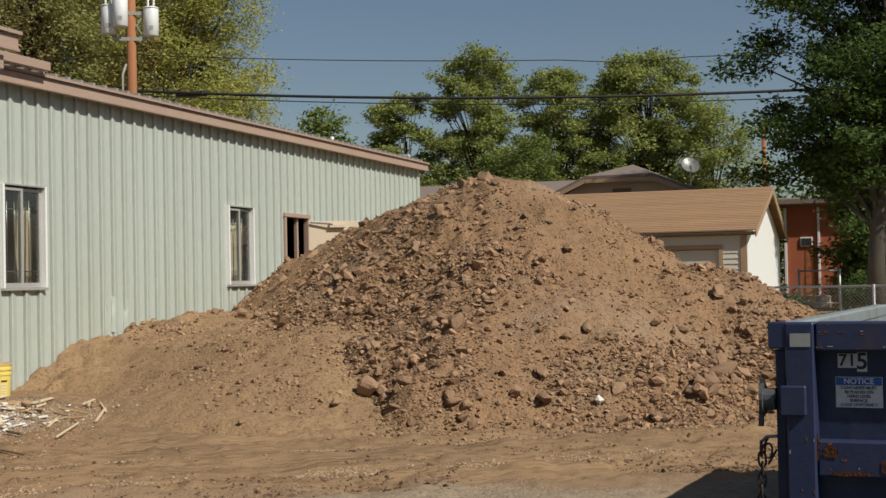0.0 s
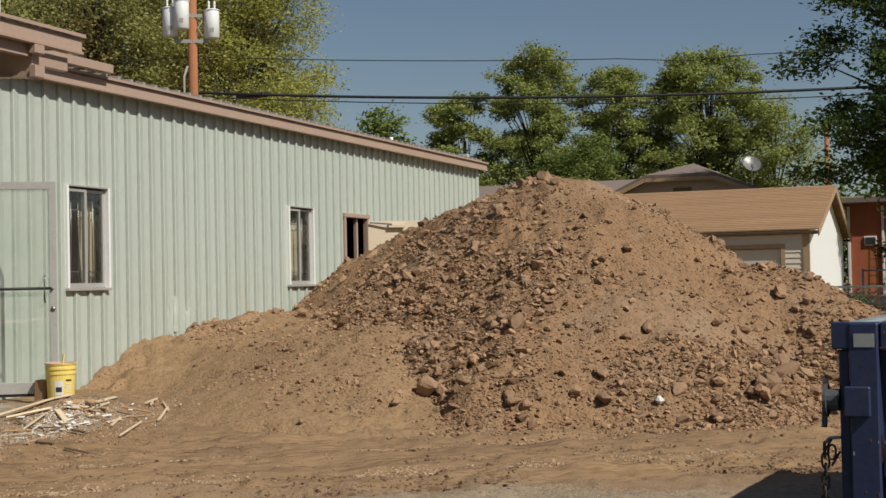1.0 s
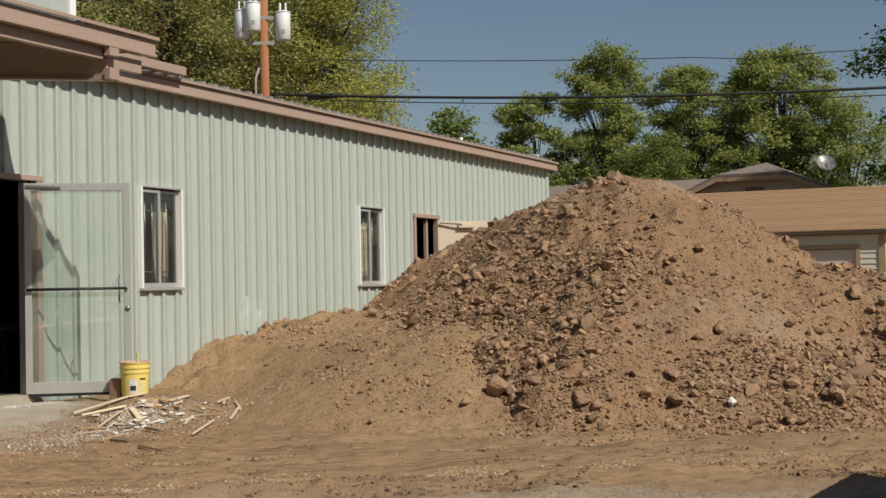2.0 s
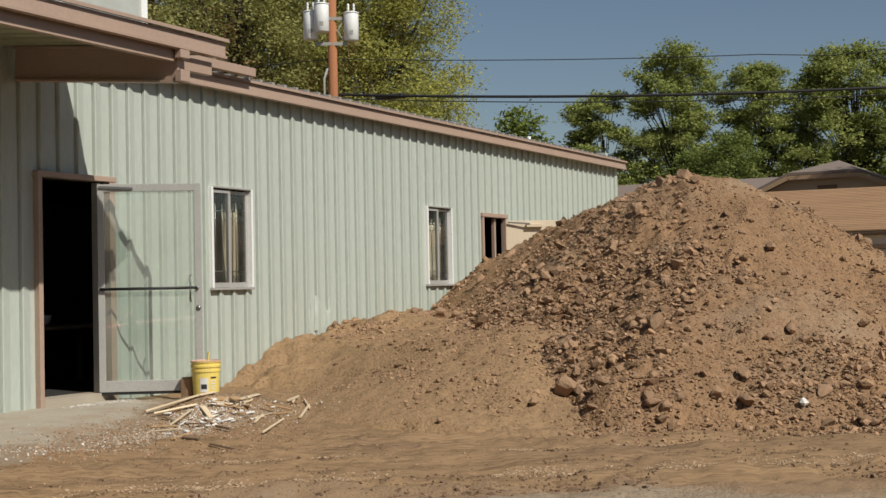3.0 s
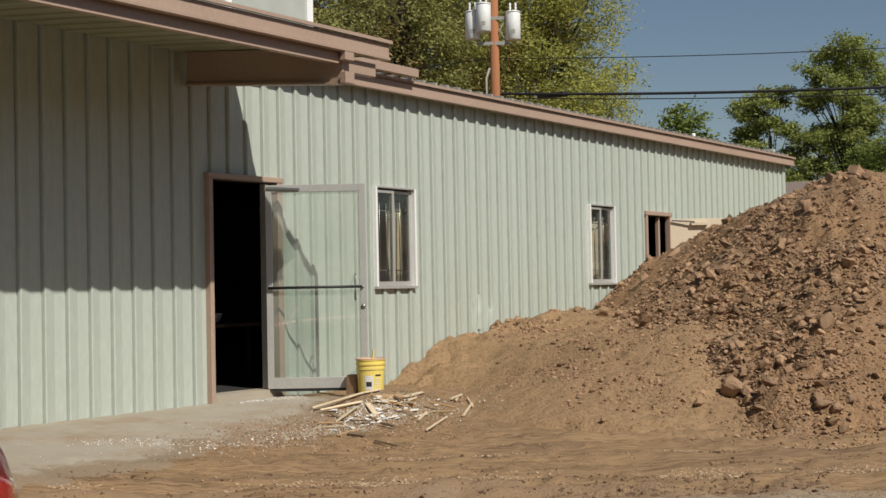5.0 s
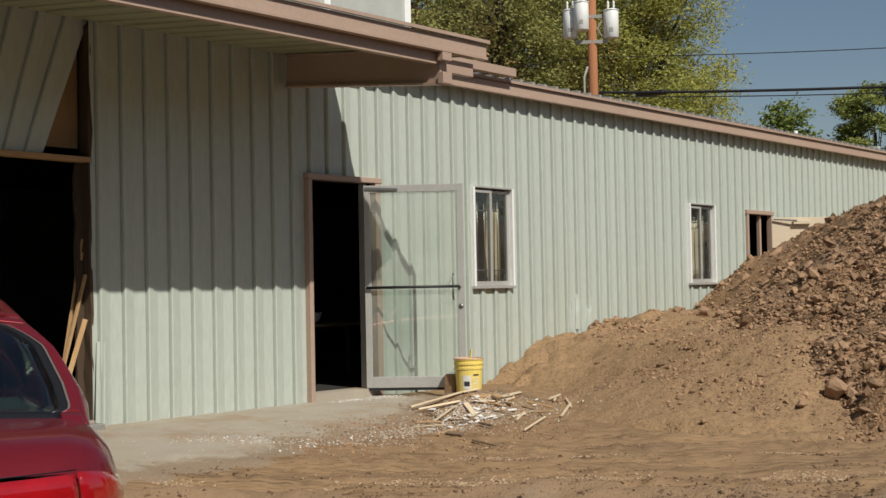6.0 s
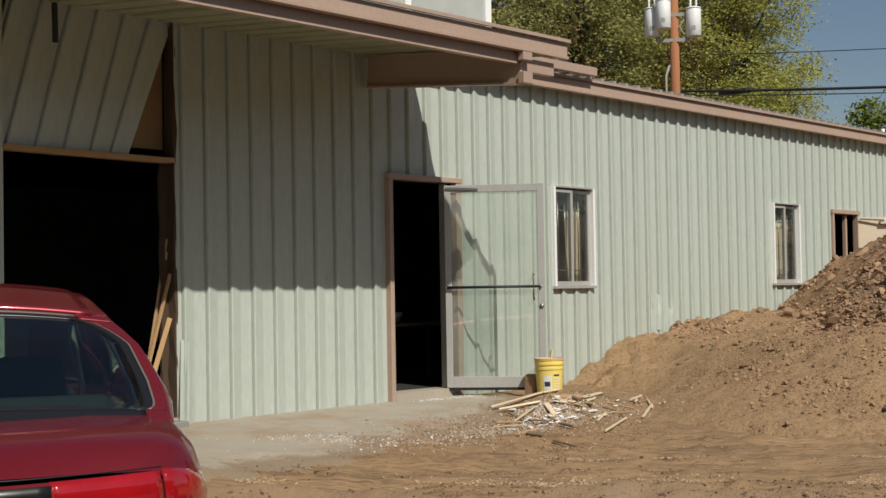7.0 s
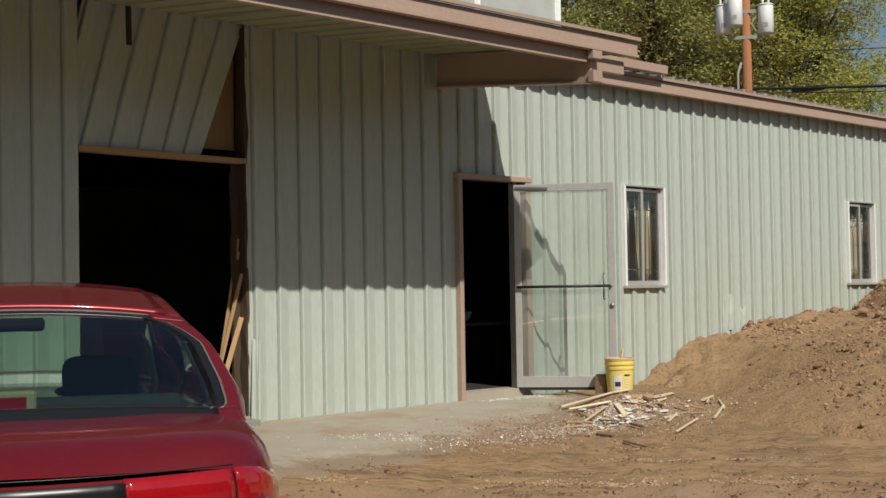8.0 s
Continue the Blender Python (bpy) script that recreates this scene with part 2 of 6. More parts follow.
# ======== ground ========
def clumps_on(x, y, seed, fill=0.6):
    """Domes of uneven size and height, one in most cells of a lattice: clods bedded in the soil."""
    ix, iy = np.floor(x), np.floor(y)
    h = np.zeros(np.shape(x))
    for dx in (-1, 0, 1):
        for dy in (-1, 0, 1):
            cx, cy = ix + dx, iy + dy
            px, py = cx + hash2(cx, cy, seed), cy + hash2(cx, cy, seed + 1)
            size = hash2(cx, cy, seed + 2)
            rad = 0.25 + 0.5 * size
            ang = 6.283 * hash2(cx, cy, seed + 4)
            ex, ey = x - px, y - py
            u, v = ex * np.cos(ang) + ey * np.sin(ang), -ex * np.sin(ang) + ey * np.cos(ang)
            d = np.maximum(np.abs(u) * 0.9 + 0.35 * np.abs(v), np.abs(v) * 1.2) / rad
            dome = np.clip(1.25 - d * d * 1.25, 0, 0.8) * (0.4 + 0.6 * size)
            h = np.maximum(h, np.where(hash2(cx, cy, seed + 3) < fill, dome, 0))
    return h


RIBS = 0.28
RIB_START = 10.765


def ground_height(x, y):
    """The lot: packed dirt with ruts, lifted a little towards the building."""
    x, y = np.asarray(x, float), np.asarray(y, float)
    up = np.clip((y - 6.6) / 3.2, 0, 1)
    z = 0.22 * up * up * (3 - 2 * up) * np.clip((34 - x) / 6, 0, 1)
    z = z - 0.09 * np.clip((3.0 - y) / 3, 0, 1) * np.clip((12 - x) / 2, 0, 1)
    z = z + 0.13 * np.exp(-((x - 12.0) / 0.8) ** 2 - ((y - 8.65) / 0.42) ** 2)
    z = z + 0.11 * np.exp(-((x - 11.4) / 0.5) ** 2 - ((y - 8.3) / 0.34) ** 2)
    near = np.clip((30 - np.hypot(x, y)) / 8, 0, 1)
    lot = near * np.clip((9.9 - y) * 2, 0, 1) * (1 - 0.8 * np.clip((y - 7.5) / 0.5, 0, 1) * np.clip((11.6 - x) / 0.6, 0, 1))
    lot = lot * np.clip((x * 0.80 + y * 0.6 - 7.5) / 0.6, 0, 1)
    z = z + lot * (0.05 * fbm(x * 0.5, y * 0.5, 3, 5) + 0.03 * fbm(x * 2.2, y * 2.2, 4, 9) + 0.016 * (vnoise(x * 9, y * 9, 10) - 0.5) + 0.036 * vnoise(x * 0.9, y * 0.9, 16) * clumps_on(x * 7, y * 7, 651, 0.45))
    # wheel ruts that cross the lot in front of the heaps
    for c, w in ((0.4, 0.2), (1.1, 0.16), (1.75, 0.2), (2.7, 0.18), (3.3, 0.2)):
        d = (x * 0.80 + y * 0.60) - (8.9 + c) + 0.25 * fbm(y * 0.35, x * 0.0, 2, 31)
        z = z - lot * 0.055 * np.exp(-(d / w) ** 2) * (0.7 + 0.8 * fbm(x * 6, y * 6, 2, 14))
        z = z + lot * 0.05 * np.exp(-((d - 1.9 * w) / (0.6 * w)) ** 2) * (0.6 + 1.2 * fbm(x * 4, y * 4, 3, 15))
    return z


def seg_dist(x, y, a, b):
    ax, ay, az = a
    bx, by, bz = b
    k = np.clip(((x - ax) * (bx - ax) + (y - ay) * (by - ay)) / ((bx - ax) ** 2 + (by - ay) ** 2), 0, 1)
    return np.hypot(x - ax - k * (bx - ax), y - ay - k * (by - ay)), az + k * (bz - az)


RIDGE = [(20.6, 9.75, 1.50), (20.2, 8.85, 2.00), (20.2, 8.05, 2.36), (18.7, 6.55, 2.56), (17.15, 5.12, 2.80), (17.25, 4.62, 2.56), (16.95, 4.12, 2.06), (16.4, 3.58, 1.56),
         (16.0, 3.0, 1.26), (16.3, 2.62, 1.40), (16.85, 2.3, 1.54), (16.55, 1.87, 1.34), (16.1, 1.3, 1.02), (15.7, 0.6, 0.66)]


def lumps(x, y, seed):
    """Knobbly soil: rounded lumps with dark creases between."""
    return 1 - np.abs(2 * vnoise(x, y, seed) - 1)


def heap_rough(x, y):
    """How broken the heap's surface is: low on slides of fine soil, high where lumps have rolled together."""
    n = 0.6 * vnoise(x * 0.75, y * 0.75, 66) + 0.4 * vnoise(x * 1.9, y * 1.9, 67)
    r = 0.12 + 1.25 * np.clip((n - 0.36) / 0.3, 0, 1)
    d, top = seg_dist(x, y, (17.0, 4.45, 0), (14.6, 3.1, 0))
    r = r * (1 - 0.85 * np.exp(-(d / 0.38) ** 2))
    d, top = seg_dist(x, y, (17.0, 5.3, 0), (15.6, 5.0, 0))
    r = r * (1 - 0.5 * np.exp(-(d / 0.5) ** 2)) * (1 - 0.45 * np.clip((y - 5.3) / 1.2, 0, 1))
    return r + 0.8 * np.exp(-((x - 15.1) / 0.75) ** 2 - ((y - 4.35) / 0.5) ** 2)


def pile_height(x, y):
    z = np.full(np.shape(x), -9.0)
    wob = 0.5 * fbm(x * 0.6, y * 0.6, 3, 3)
    steep = 0.565 + 0.15 * np.clip((y - 4.5) / 1.3, 0, 1)
    for a, b in zip(RIDGE, RIDGE[1:]):
        d, top = seg_dist(x, y, a, b)
        z = np.maximum(z, top - steep * np.sqrt(d * d + 0.012) + 0.07 + wob * np.clip(d * 0.8, 0, 0.8))
    z = z + 0.12 * fbm(x * 1.5, y * 1.5, 4, 21) - 0.02
    r = heap_rough(x, y)
    return (z + 0.05 * (lumps(x * 3.1, y * 3.1, 61) - 0.5) + r * (0.085 * clumps_on(x * 2.6, y * 2.6, 601, 0.35) + 0.05 * clumps_on(x * 6.0, y * 6.0, 611, 0.4)
            + 0.02 * clumps_on(x * 12, y * 12, 621, 0.5)) + 0.018 * fbm(x * 5, y * 5, 3, 64) + 0.012 * (vnoise(x * 22, y * 22, 63) - 0.5))


def bank_height(x, y):
    """The packed bank that rises from the lot to the wall and under the heap."""
    wall_side = np.interp(x, [13.0, 13.9, 14.3, 14.9, 15.3, 17.0, 19.2, 21.5, 26], [0.05, 0.15, 0.35, 0.60, 0.68, 0.89, 0.95, 1.05, 1.0])
    lot_side = np.interp(x, [11.5, 12.3, 13.4, 14.5, 15.5, 17.0, 20], [0.0, 0.18, 0.58, 0.90, 1.02, 1.08, 1.08])
    k = np.clip((y - 6.2) / 3.6, 0, 1)
    k = k * k * (3 - 2 * k)
    z = (wall_side * k + lot_side * (1 - k)) * np.clip((y - 4.2) / 1.5, 0, 1)
    z = z - 0.25 * np.clip((4.6 - y) / 0.5, 0, 1) - 0.25 * np.clip((11.9 - x) / 0.5, 0, 1)
    z = z + 0.10 * np.exp(-((x - 14.2) / 0.32) ** 2 - ((y - 9.3) / 0.35) ** 2) - 0.14 * np.exp(-((x - 14.72) / 0.2) ** 2 - ((y - 9.25) / 0.5) ** 2)
    rough = np.clip((y - 8.6), 0, 1)
    loose = np.clip(vnoise(x * 0.9, y * 0.9, 48) * 2 - 0.7, 0, 1)
    return (z + 0.10 * fbm(x * 1.1, y * 1.1, 4, 41) + 0.03 * fbm(x * 5, y * 5, 3, 43) + loose * 0.022 * clumps_on(x * 10, y * 10, 631, 0.6)
            + rough * (0.10 * (lumps(x * 3, y * 3, 45) - 0.4) + 0.06 * clumps_on(x * 4, y * 4, 641, 0.6)))


def grid_mesh(name, xs, ys, zf, material, parent=None, keep=None, label=""):
    X, Y = np.meshgrid(xs, ys, indexing="ij")
    Z = zf(X, Y)
    nx, ny = X.shape
    idx = np.arange(nx * ny).reshape(nx, ny)
    quads = np.stack([idx[:-1, :-1], idx[1:, :-1], idx[1:, 1:], idx[:-1, 1:]], -1).reshape(-1, 4)
    if keep is not None:
        K = keep(X, Y, Z).reshape(-1)
        quads = quads[K[quads].any(1)]
        used = np.unique(quads)
        re = np.zeros(nx * ny, int)
        re[used] = np.arange(len(used))
        quads = re[quads]
        pts = np.stack([X.ravel(), Y.ravel(), Z.ravel()], 1)[used]
    else:
        pts = np.stack([X.ravel(), Y.ravel(), Z.ravel()], 1)
    return mesh_ob(name, pts.tolist(), quads.tolist(), material, parent, True, label)


def spaced(a, b, step, far_lo, far_hi):
    mid = list(np.arange(a, b, step))
    lo, hi = [], []
    s, v = step, a
    while v > far_lo:
        s *= 1.35
        v -= s
        lo.append(v)
    s, v = step, mid[-1]
    while v < far_hi:
        s *= 1.35
        v += s
        hi.append(v)
    return lo[::-1] + mid + hi


ground = grid_mesh("ground", spaced(6.0, 15.0, 0.04, -900, 900), spaced(-0.5, 10.0, 0.04, -900, 900), ground_height, M_LOT)
tagged(ground, "packed brown dirt lot with wheel ruts", "ground", kind="structure")

pile = grid_mesh("dirt_pile", np.concatenate([np.arange(11.0, 18.5, 0.025), np.arange(18.5, 23.5, 0.06)]), np.arange(-1.5, 9.99, 0.025), pile_height, M_SOIL,
                 keep=lambda X, Y, Z: (Z > ground_height(X, Y) - 0.12) & (Z > bank_height(X, Y) - 0.15))
tagged(pile, "tall heap of dumped brown soil, clods and rubble", "dirt pile")
bank = grid_mesh("dirt_bank", np.arange(11.2, 28, 0.036), np.arange(3.9, 10.01, 0.036), bank_height, M_PACKED,
                 keep=lambda X, Y, Z: Z > ground_height(X, Y) - 0.12)
tagged(bank, "low packed soil bank sloping up against the metal wall", "dirt bank")

# ======== the metal building ========
WALL_Y, BASE_Z, TOP_Z = 10.0, 0.2, 4.0
X0, X1 = -6.0, 28.55
OPENINGS = [(6.2, 7.95, 0.0, 2.64), (10.80, 11.84, 0.0, 2.60), (13.73, 14.59, 1.43, 2.66), (19.46, 20.34, 1.42, 2.66), (21.56, 22.46, 0.0, 2.56)]

wall = empty("wall_south")
tagged(wall, "pale green ribbed sheet metal wall of a long workshop", "wall", kind="structure")


def wall_rects(x0, x1, z0, z1, holes):
    """Cuts a wall's rectangle round its holes, column by column."""
    cuts = sorted({x0, x1, *[v for h in holes for v in h[:2] if x0 < v < x1]})
    out = []
    for a, b in zip(cuts, cuts[1:]):
        spans = [(z0, z1)]
        for h in holes:
            if h[0] < (a + b) / 2 < h[1]:
                spans = [s for lo, hi in spans for s in ((lo, min(hi, h[2])), (max(lo, h[3]), hi)) if s[1] - s[0] > 0.01]
        out += [(a, b, lo, hi) for lo, hi in spans]
    return out


# the core wears the same near-black, painted as interior shade
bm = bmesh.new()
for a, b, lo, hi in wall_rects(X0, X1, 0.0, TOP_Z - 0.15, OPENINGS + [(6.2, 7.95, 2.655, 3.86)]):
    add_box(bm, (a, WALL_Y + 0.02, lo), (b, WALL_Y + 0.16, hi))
part("wall_core", bm, M_INNERSHADE, wall)

PROFILE = [(0.0, 0.0), (0.036, 0.0), (0.040, -0.012), (0.050, -0.012), (0.056, 0.028), (0.066, 0.036), (0.19, 0.0)]


def siding_depth(x):
    u = (x - RIB_START) % RIBS
    return float(np.interp(u, [p[0] for p in PROFILE] + [RIBS], [p[1] for p in PROFILE] + [0.0]))


def siding(x0, x1, z0, z1, y=WALL_Y):
    xs = {x0, x1}
    k = math.floor((x0 - RIB_START) / RIBS)
    while RIB_START + k * RIBS < x1:
        for u, d in PROFILE:
            v = RIB_START + k * RIBS + u
            if x0 + 1e-4 < v < x1 - 1e-4:
                xs.add(v)
        k += 1
    xs = sorted(xs)
    zs = [z0, z1]
    vs = [(x, y - siding_depth(x), z) for x in xs for z in zs] + [(x, y + 0.003 - siding_depth(x), z) for x in xs for z in zs]
    n = len(xs)
    fs = []
    for i in range(n - 1):
        a = 2 * i
        fs.append((a, a + 2, a + 3, a + 1))
        o = 2 * n
        fs.append((o + a, o + a + 1, o + a + 3, o + a + 2))
        fs.append((a, o + a, o + a + 2, a + 2))
        fs.append((a + 1, a + 3, o + a + 3, o + a + 1))
    fs.append((0, 1, 2 * n + 1, 2 * n))
    fs.append((2 * n - 2, 4 * n - 2, 4 * n - 1, 2 * n - 1))
    return vs, fs


FLAP = (6.2, 7.95, 2.64, 3.9)
x = RIB_START - 60 * RIBS
while x < X1 - 0.1:
    xe = min(x + 3 * RIBS, X1)
    if xe > X0:
        for a, b, lo, hi in wall_rects(max(x, X0), xe, 0.17 if x < 13 else 0.0, TOP_Z - 0.02, OPENINGS + [FLAP]):
            vs, fs = siding(a, b, lo, hi)
            mesh_ob("siding_panel", vs, fs, M_SIDING, wall)
    x = xe

# the other walls, floor and roof
NORTH = 24.0
for nm, lo, hi in (("wall_east", (X1 - 0.16, WALL_Y + 0.16, 0), (X1, NORTH, TOP_Z + 0.2)), ("wall_west", (X0, WALL_Y + 0.16, 0), (X0 + 0.16, NORTH, TOP_Z + 0.2)),
                   ("wall_north", (X0, NORTH, 0), (X1, NORTH + 0.16, TOP_Z))):
    tagged(box_part(nm, lo, hi, M_SIDING), "plain green metal wall", "wall", kind="structure")
# floor coloured near-black for the unlit room
tagged(box_part("floor", (X0 + 0.16, WALL_Y + 0.165, 0.05), (X1 - 0.16, NORTH, 0.32), M_INNERSHADE), "workshop floor with its deep shade put into a near-black colour", "floor", kind="structure")


def roof_z(y):
    return 3.86 + (y - WALL_Y) * 0.085


bm = bmesh.new()
for x0r, x1r, ys, ye in ((X0, 11.13, 7.97, 17.0), (11.13, X1 + 0.23, 9.89, 17.0)):
    vs = []
    for xx in (x0r, x1r):
        for yy in (ys, ye):
            for dz in (0.04, 0.16):
                vs.append(bm.verts.new((xx, yy, roof_z(yy) + dz)))
    for f in ((0, 1, 3, 2), (4, 6, 7, 5), (0, 4, 5, 1), (2, 3, 7, 6), (1, 5, 7, 3), (0, 2, 6, 4)):
        bm.faces.new([vs[i] for i in f])
bmesh.ops.recalc_face_normals(bm, faces=bm.faces)
roof = part("roof", bm, M_ROOF)
tagged(roof, "low sloping grey metal roof", "roof", kind="structure")
bm = bmesh.new()
add_box(bm, (X0, 17.0, 4.4), (X1 + 0.25, NORTH + 0.3, 4.6))
tagged(part("roof_north", bm, M_ROOF), "grey metal roof slope", "roof", kind="structure")
# ceiling coloured near-black for the unlit room
tagged(box_part("ceiling", (X0 + 0.16, WALL_Y + 0.16, 3.6), (X1 - 0.16, NORTH, 3.7), M_INNERSHADE), "ceiling with its lack of light put into a near-black colour", "ceiling", kind="structure")

# fascia, gutter strips and the canopy over the near bays
def strip(name, x0, x1, yz, material, parent, label=""):
    """A folded metal profile (y, z) run along x."""
    n = len(yz)
    vs = [(x, y, z) for x in (x0, x1) for y, z in yz]
    fs = [(i, (i + 1) % n, n + (i + 1) % n, n + i) for i in range(n)] + [tuple(range(n))[::-1], tuple(range(n, 2 * n))]
    ob = mesh_ob(name, vs, fs, material, parent, False, label)
    b = bmesh.new()
    b.from_mesh(ob.data)
    bmesh.ops.recalc_face_normals(b, faces=b.faces)
    b.to_mesh(ob.data)
    b.free()
    return ob


def fascia(x0, x1, y, z0, z1):
    h = z1 - z0
    strip("fascia", x0, x1, [(y, z0), (y - 0.03, z0 + 0.005), (y - 0.03, z0 + 0.03), (y - 0.012, z0 + 0.035), (y - 0.006, z1 - 0.05 * h), (y + 0.03, z1 - 0.05 * h), (y + 0.03, z0)], M_TRIM, roof)
    strip("drip_edge", x0, x1 + 0.02, [(y - 0.045, z1 - 0.005), (y - 0.045, z1 + 0.028), (y + 0.1, z1 + 0.045), (y + 0.1, z1 + 0.03), (y - 0.03, z1 + 0.012)], M_TRIM, roof)


fascia(11.15, X1 + 0.25, 9.85, 3.83, 3.99)
fascia(X0, 11.15, 7.9, 3.66, 3.83)
# ends of the corrugated roof sheets, seen over the fascia
bm = bmesh.new()
x = 11.3
while x < X1:
    add_beam(bm, (x, 9.83, roof_z(9.83) + 0.19), (x, 13.0, roof_z(13.0) + 0.19), 0.06, 0.05)
    x += RIBS
part("roof_ribs", bm, M_ROOF, roof)["kind"] = "stuff"

# deck colour darkened to olive: the canopy's shade is put into it
M_SOFFIT = mat("shade_darkened_deck", (0.31, 0.32, 0.205), (0.26, 0.265, 0.165), scale=1.2, rough=0.7, bump=0.05, dirt=(0.2, 0.18, 0.11), dirt_amount=0.4, rand=0.05)
# ribbed deck sheets seen from below under the canopy
x = RIB_START - 60 * RIBS
while x < 11.1:
    xe = min(x + 3 * RIBS - 0.008, 11.12)
    if x > X0:
        vs, fs = siding(x, xe, 8.10, 9.96, 0.0)
        lift = random.uniform(0.0, 0.012)
        mesh_ob("soffit_sheet", [(vx, vz, roof_z(vz) + 0.02 + lift + 0.35 * vy) for vx, vy, vz in vs], [f[::-1] for f in fs], M_SOFFIT, roof)
    x += 3 * RIBS

bm = bmesh.new()
for w, h, dz in ((0.03, 0.33, 0.03), (0.11, 0.02, -0.135), (0.11, 0.02, 0.19)):
    add_beam(bm, (10.48, 9.96, 3.68 + dz), (10.48, 7.95, 3.50 + dz), w, h)
part("canopy_beam", bm, M_TRIM, roof, "brown steel end beam")
box_part("beam_plate", (10.41, 7.87, 3.36), (10.55, 7.94, 3.47), M_TRIM, roof, 0.004)
box_part("beam_plate", (10.41, 7.87, 3.58), (10.55, 7.94, 3.66), M_TRIM, roof, 0.004)
strip("sub_fascia", X0, 10.46, [(7.96, 3.555), (8.09, 3.57), (8.09, 3.72), (7.96, 3.70)], M_TRIM, roof)
box_part("purlin_stub", (10.5, 7.96, 3.49), (11.02, 8.02, 3.62), M_TRIM, roof, 0.004)
tagged(box_part("loose_flashing", (13.0, 9.70, 4.045), (14.35, 9.79, 4.15), M_TRIM, None, 0.004), "loose brown metal flashing lying on the roof edge", "flashing")
tagged(tube_part("vent_pipe", [(25.2, 10.6, 3.9), (25.2, 10.6, 4.3)], 0.035, M_WHITE), "short white vent pipe on the roof", "vent pipe")
strip("corner_trim", X1 - 0.14, X1 + 0.012, [(9.958, 0.0), (9.958, 3.86), (10.02, 3.86), (10.02, 0.0)], M_SIDING, wall)

# rooftop cabin above the near bays
M_GREYPANEL = mat("grey_panel", (0.42, 0.43, 0.40), rough=0.6, bump=0.05)
cabin = empty("rooftop_cabin", (0, 0, 0))
tagged(cabin, "grey rooftop equipment cabin with white corner trim", "rooftop cabin")
box_part("body", (8.0, 13.0, 4.05), (16.3, 16.0, 6.6), M_GREYPANEL, cabin)
box_part("corner_trim", (16.22, 12.96, 4.05), (16.36, 13.1, 6.6), M_WHITE, cabin, 0.005)
box_part("corner_trim", (14.42, 12.96, 4.05), (14.54, 12.998, 6.6), M_WHITE, cabin, 0.005)

# ======== doorway with the open glazed door ========
M_ALU = mat("aluminium", (0.50, 0.49, 0.46), (0.42, 0.41, 0.39), scale=6, rough=0.42, metal=0.35, bump=0.03)
M_STEEL = mat("steel", (0.35, 0.35, 0.34), rough=0.35, metal=0.8, bump=0.02)
M_BLACK = mat("black_rubber", (0.015, 0.015, 0.016), rough=0.6, bump=0.05)
M_WOOD = mat("raw_wood", (0.46, 0.29, 0.14), (0.36, 0.21, 0.10), scale=3, fine=40, rough=0.8, bump=0.3, stretch=(6, 6, 0.6), rand=0.15)
M_OLDWOOD = mat("old_wood", (0.22, 0.15, 0.09), (0.15, 0.10, 0.06), scale=4, fine=40, rough=0.9, bump=0.4, stretch=(5, 5, 0.7))
M_DARKWOOD = mat("dark_rotten_wood", (0.085, 0.052, 0.028), (0.05, 0.03, 0.018), scale=6, fine=50, rough=0.95, bump=0.5, stretch=(5, 5, 0.7))
M_SCRAP = mat("pale_scrap_wood", (0.64, 0.52, 0.36), (0.48, 0.37, 0.24), scale=5, fine=40, rough=0.85, bump=0.3, rand=0.25)
M_PLASTER = mat("plaster_crumbs", (0.72, 0.70, 0.66), (0.55, 0.52, 0.47), scale=8, rough=0.9, bump=0.3, rand=0.15, island=True)
M_PLASTERFLAT = mat("white_plaster", (0.74, 0.72, 0.68), (0.62, 0.59, 0.53), scale=8, rough=0.9, bump=0.2, rand=0.15)
M_BEIGE = mat("beige_paint", (0.60, 0.50, 0.37), (0.55, 0.45, 0.32), scale=2, rough=0.6, bump=0.05)
M_DOORGLASS = glass("door_glass", (0.94, 0.975, 0.955), dust=0.11)
M_WINGLASS = glass("window_glass", (0.92, 0.94, 0.92), gloss=0.06, dust=0.02)
M_YELLOW = mat("yellow_plastic", (0.80, 0.63, 0.16), (0.74, 0.57, 0.14), scale=5, rough=0.4, bump=0.03, dirt=(0.5, 0.4, 0.25), dirt_amount=0.35, dirt_scale=6)
M_PAPER = mat("paper_label", (0.75, 0.74, 0.70), rough=0.6, bump=0.0)
M_INK = mat("dark_ink", (0.03, 0.03, 0.035), rough=0.6, bump=0.0)

doorway = empty("door_1")
tagged(doorway, "doorway with brown steel trim and an open glazed door", "door", kind="structure")
box_part("jamb", (10.74, 9.93, 0.22), (10.80, 10.17, 2.60), M_TRIM, doorway, 0.004)
box_part("jamb", (11.84, 9.93, 0.22), (11.93, 10.17, 2.60), M_TRIM, doorway, 0.004)
box_part("head", (10.73, 9.925, 2.602), (11.95, 10.17, 2.66), M_TRIM, doorway, 0.004)
box_part("sill", (10.80, 9.93, 0.22), (11.84, 10.18, 0.325), M_CONCRETE, doorway)
for xa, ya in ((11.70, 9.99), (11.76, 10.04)):
    box_part("door_frame", (xa, ya, 0.325), (xa + 0.05, ya + 0.08, 2.59), M_ALU, doorway, 0.003)

LEAF_H, LEAF_W = 2.235, 1.10
glazed = empty("glazed_door", (11.66, 9.955, 0.33), math.degrees(math.atan2(9.03 - 9.955, 12.24 - 11.66)))
tagged(glazed, "aluminium framed glass door standing wide open at the wall", "door")


